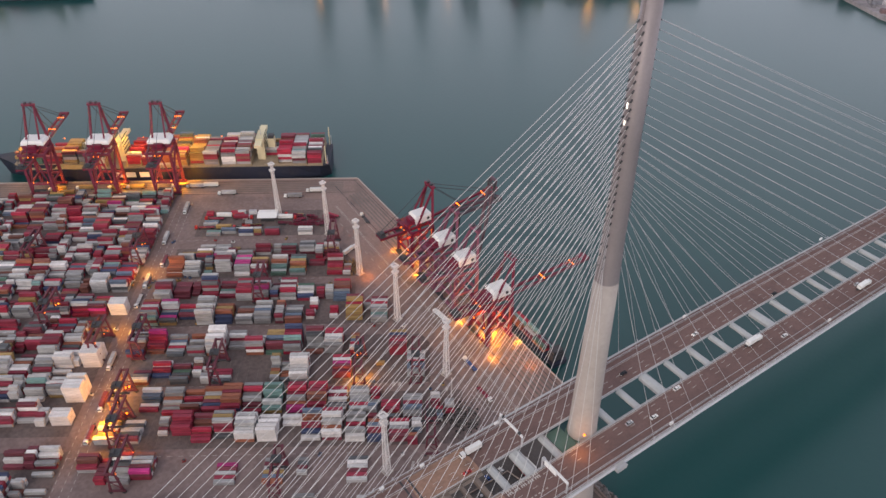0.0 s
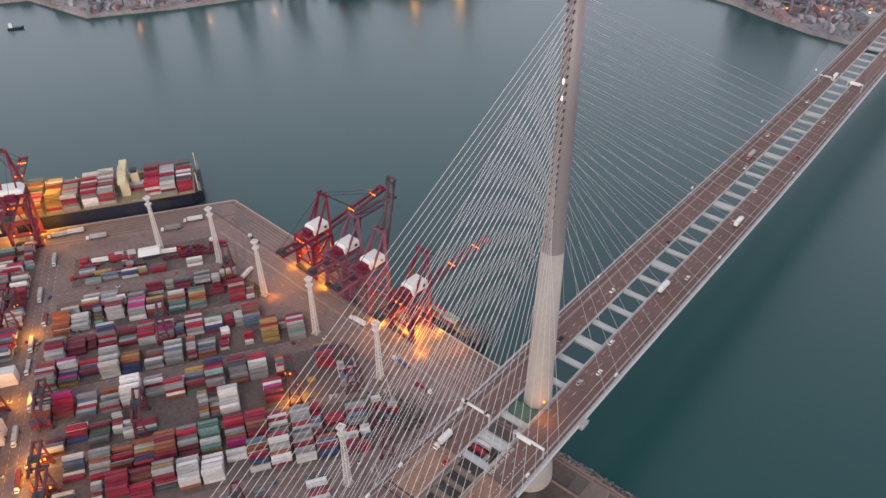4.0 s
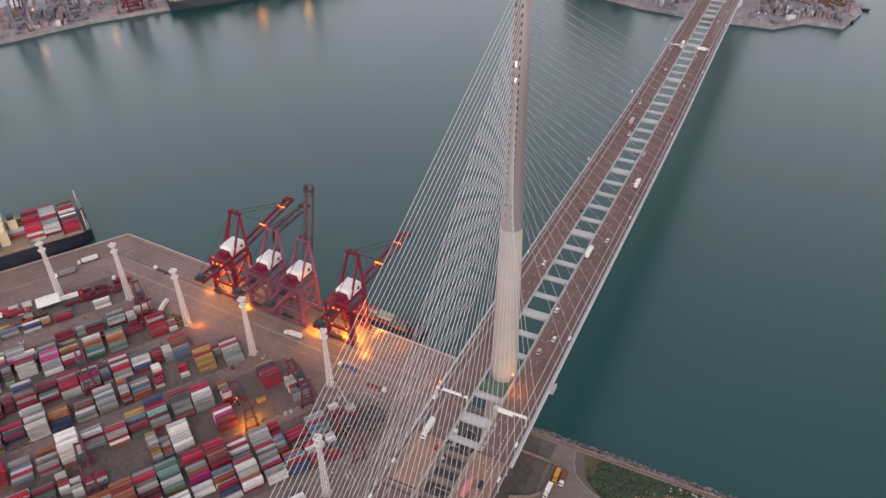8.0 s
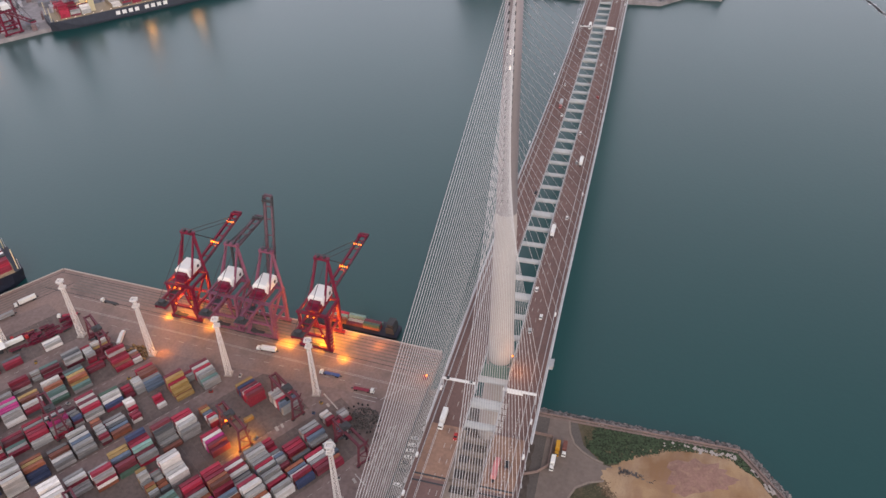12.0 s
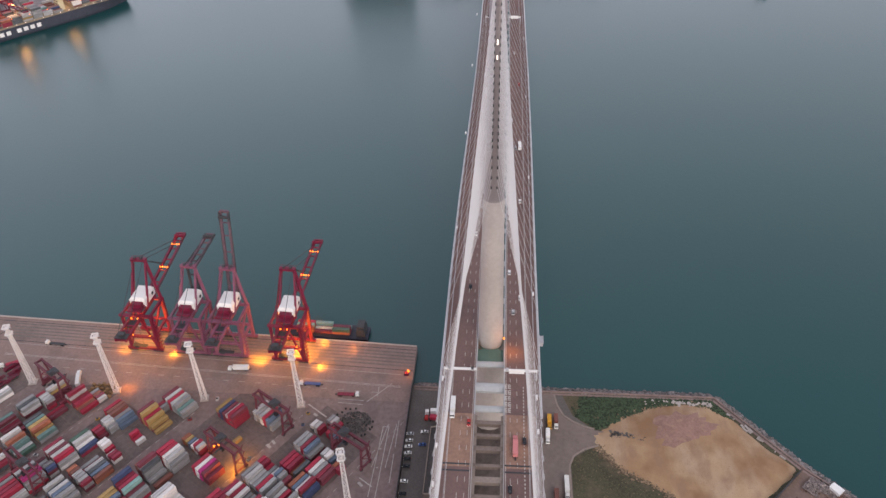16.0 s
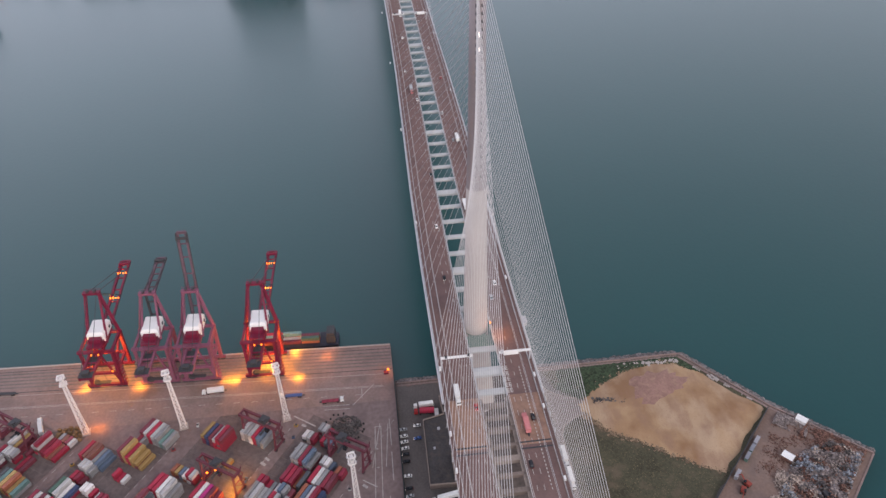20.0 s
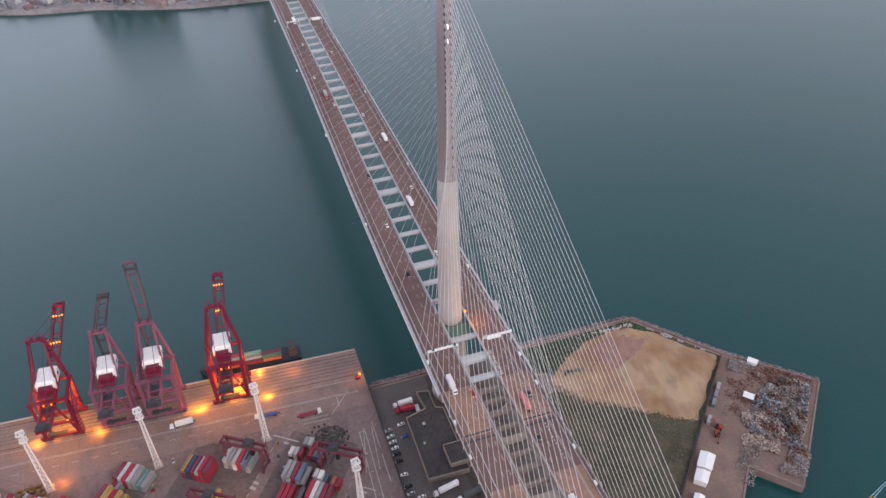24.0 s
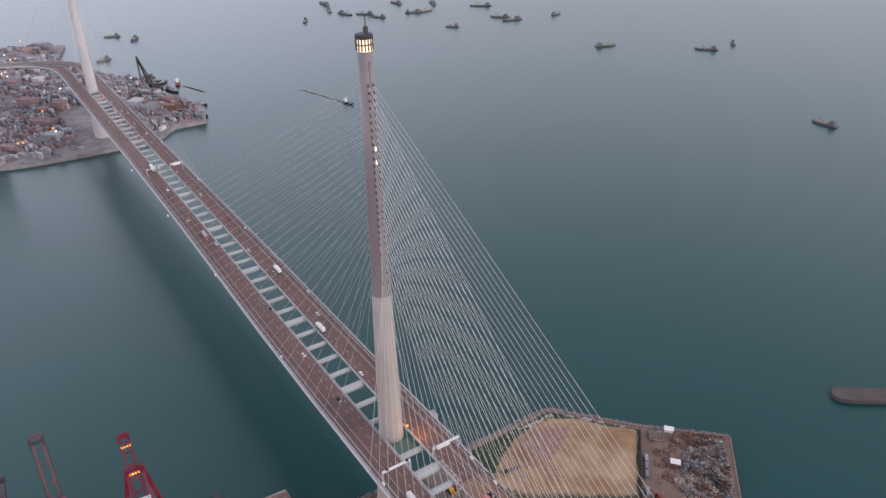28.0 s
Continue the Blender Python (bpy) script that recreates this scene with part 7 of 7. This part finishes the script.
# ---------------------------------------------------------------- the far shore
far_outline = [(-80, 1078), (22, 1016), (70, 1110), (222, 1010), (236, 880), (337, 812), (427, 768), (520, 700), (620, 620), (765, 562), (880, 620), (872, 400), (838, 312), (824, 224), (800, 166), (782, 108), (776, 56), (773, 12), (776, -66), (812, -98), (812, -146), (880, -165), (1003, -134), (1122, -116), (1200, -70), (1300, -15), (1460, -60), (1520, 60), (1700, 300), (1900, 1600), (100, 1600)]
# distant ground kept pale and lilac, its colour standing in for haze
M["farland"] = mat("haze_paled_ground", (0.29, 0.265, 0.275), 0.95, var=0.3, scale=0.02, fine=0.12, dirt=(0.13, 0.12, 0.13), dirt_amount=0.6)
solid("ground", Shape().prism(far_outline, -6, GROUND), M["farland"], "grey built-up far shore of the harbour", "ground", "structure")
rnd = random.Random(41)
palette = ["farpale", "fardull", "fargrey", "farbrown", "fardull", "fargrey", "farbrown"]
banks = {k: Shape() for k in palette}
def far_ok(x, y, m=6):
    return all(inside((x + dx, y + dy), far_outline) for dx, dy in ((m, 0), (-m, 0), (0, m), (0, -m)))
n = 0
while n < 5200:
    x, y = rnd.uniform(200, 1500), rnd.uniform(-160, 1100)
    if not far_ok(x, y) or (abs(y - AX) < 32 and x < 1000):
        continue
    k = rnd.choice(palette)
    big = rnd.random() < 0.05
    sx, sy, sz = (rnd.uniform(14, 36), rnd.uniform(10, 20), rnd.uniform(5, 14)) if big else (rnd.choice((6, 12.2)), rnd.choice((2.5, 5, 7.5)), rnd.choice((2.6, 5.2, 7.8)))
    sz += rnd.uniform(-0.6, 0.6)
    banks[k].box((x, y, GROUND + sz / 2 - 0.05), (sx, sy, sz), rnd.choice((0.75, 0.75 + 1.57, 0.7)) + rnd.uniform(-0.05, 0.05))
    n += 1
n, taken = 0, set()
while n < 3600:                                   # container rows on the near part of that shore
    x, y = 820 + rnd.randrange(0, 26) * 13.5, -140 + rnd.randrange(0, 130) * 3.1
    row = noise.noise(Vector((x * 0.02, y * 0.03, 7)))
    n += 1
    if (x, y) in taken or not far_ok(x, y, 14) or (abs(y - AX) < 34 and x < 1000) or row < -0.15:
        continue
    taken.add((x, y))
    for q in range(rnd.choice((1, 2, 2, 3))):
        banks[rnd.choice(palette)].box((x, y + rnd.uniform(-0.1, 0.1), GROUND + 1.33 + q * 2.61), (12.2, 2.4, 2.5), 0.0)
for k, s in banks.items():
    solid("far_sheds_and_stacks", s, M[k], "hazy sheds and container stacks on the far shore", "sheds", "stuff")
lights = {k: Shape() for k in ("lamp", "lampw")}
n = 0
while n < 160:
    x, y = rnd.uniform(200, 1500), rnd.uniform(-160, 1000)
    if far_ok(x, y, 3):
        lights["lamp" if rnd.random() < 0.6 else "lampw"].box((x, y, GROUND + rnd.uniform(8, 22)), (2.0, 2.0, 1.4))
        n += 1
for k, s in lights.items():
    solid("far_lamps", s, M[k], "scattered work lamps on the far shore", "lamps", "stuff")
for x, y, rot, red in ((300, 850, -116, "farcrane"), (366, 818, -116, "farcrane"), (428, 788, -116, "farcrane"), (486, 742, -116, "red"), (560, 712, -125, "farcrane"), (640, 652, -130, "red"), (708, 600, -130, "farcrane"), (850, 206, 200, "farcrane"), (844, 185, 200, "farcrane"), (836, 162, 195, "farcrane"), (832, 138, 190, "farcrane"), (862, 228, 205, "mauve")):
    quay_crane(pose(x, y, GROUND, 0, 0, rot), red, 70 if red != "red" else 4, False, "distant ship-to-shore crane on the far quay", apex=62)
container_ship(pose(520, 712, 0, 0, 0, -39), 290, 40, 14, "dark container ship at the far quay with orange cargo", 17, 0.2, True, 4, True, "farhull")
container_ship(pose(-112, 1080, 0, 0, 0, -31), 150, 28, 9, "smaller dark ship moored at the far quay", 19, 0.12, False, 3, False, "farhull")
for x, y in ((560, 684), (452, 752), (372, 797), (292, 850), (668, 628), (762, 570)):
    sodium("sodium_light", x, y, GROUND + 18, 3500, 1.5, (1.0, 0.42, 0.12))
for x, y in ((567, 674), (621, 630), (675, 586)):
    sodium("sodium_light", x, y, GROUND + 30, 12000, 1.5, (1.0, 0.46, 0.12))
boat(158, 918, -30, 20, "small white ferry crossing the harbour", 0)
boat(806, 128, 95, 44, "small red and white coaster at the far quay", 1, "hullred")
boat(856, -150, 200, 40, "dark tug moored at the far headland", 1)
boat(905, -160, 240, 36, "dark tug beside the far headland", 1)
for i in range(9):
    boat(1010 + i * 14 + rnd.uniform(-6, 6), -128 - rnd.uniform(0, 24) + i * 1.5, rnd.uniform(0, 360), rnd.uniform(24, 46), "dark work barge with a derrick by the far shore", 1)
heap("scrap_heap", 920, -118, 46, 22, 0.3, 6, 700, M["scraprust"], "rust-red yard heaps on the far headland", 1.2, 4, 51)
heap("scrap_heap", 985, -96, 40, 20, 0.2, 8, 500, M["dark"], "dark material heaps on the far headland", 1.2, 4, 52)
c = thing("floating_sheerlegs", pose(1050, -125, 0, 0, 0, 20), "dark floating shipyard crane by the far headland", "crane")
part("pontoon", Shape().box((0, 0, 2), (50, 20, 5)), M["dark"], c)
for y in (-7, 7):
    part("sheerleg", Shape().bar((10, y, 4), (22, 0, 52), 2.4), M["dark"], c)
part("back_leg", Shape().bar((-18, 0, 4), (20, 0, 50), 1.8), M["dark"], c)
part("deckhouse", Shape().box((-16, 0, 8), (12, 12, 8)), M["dark"], c)
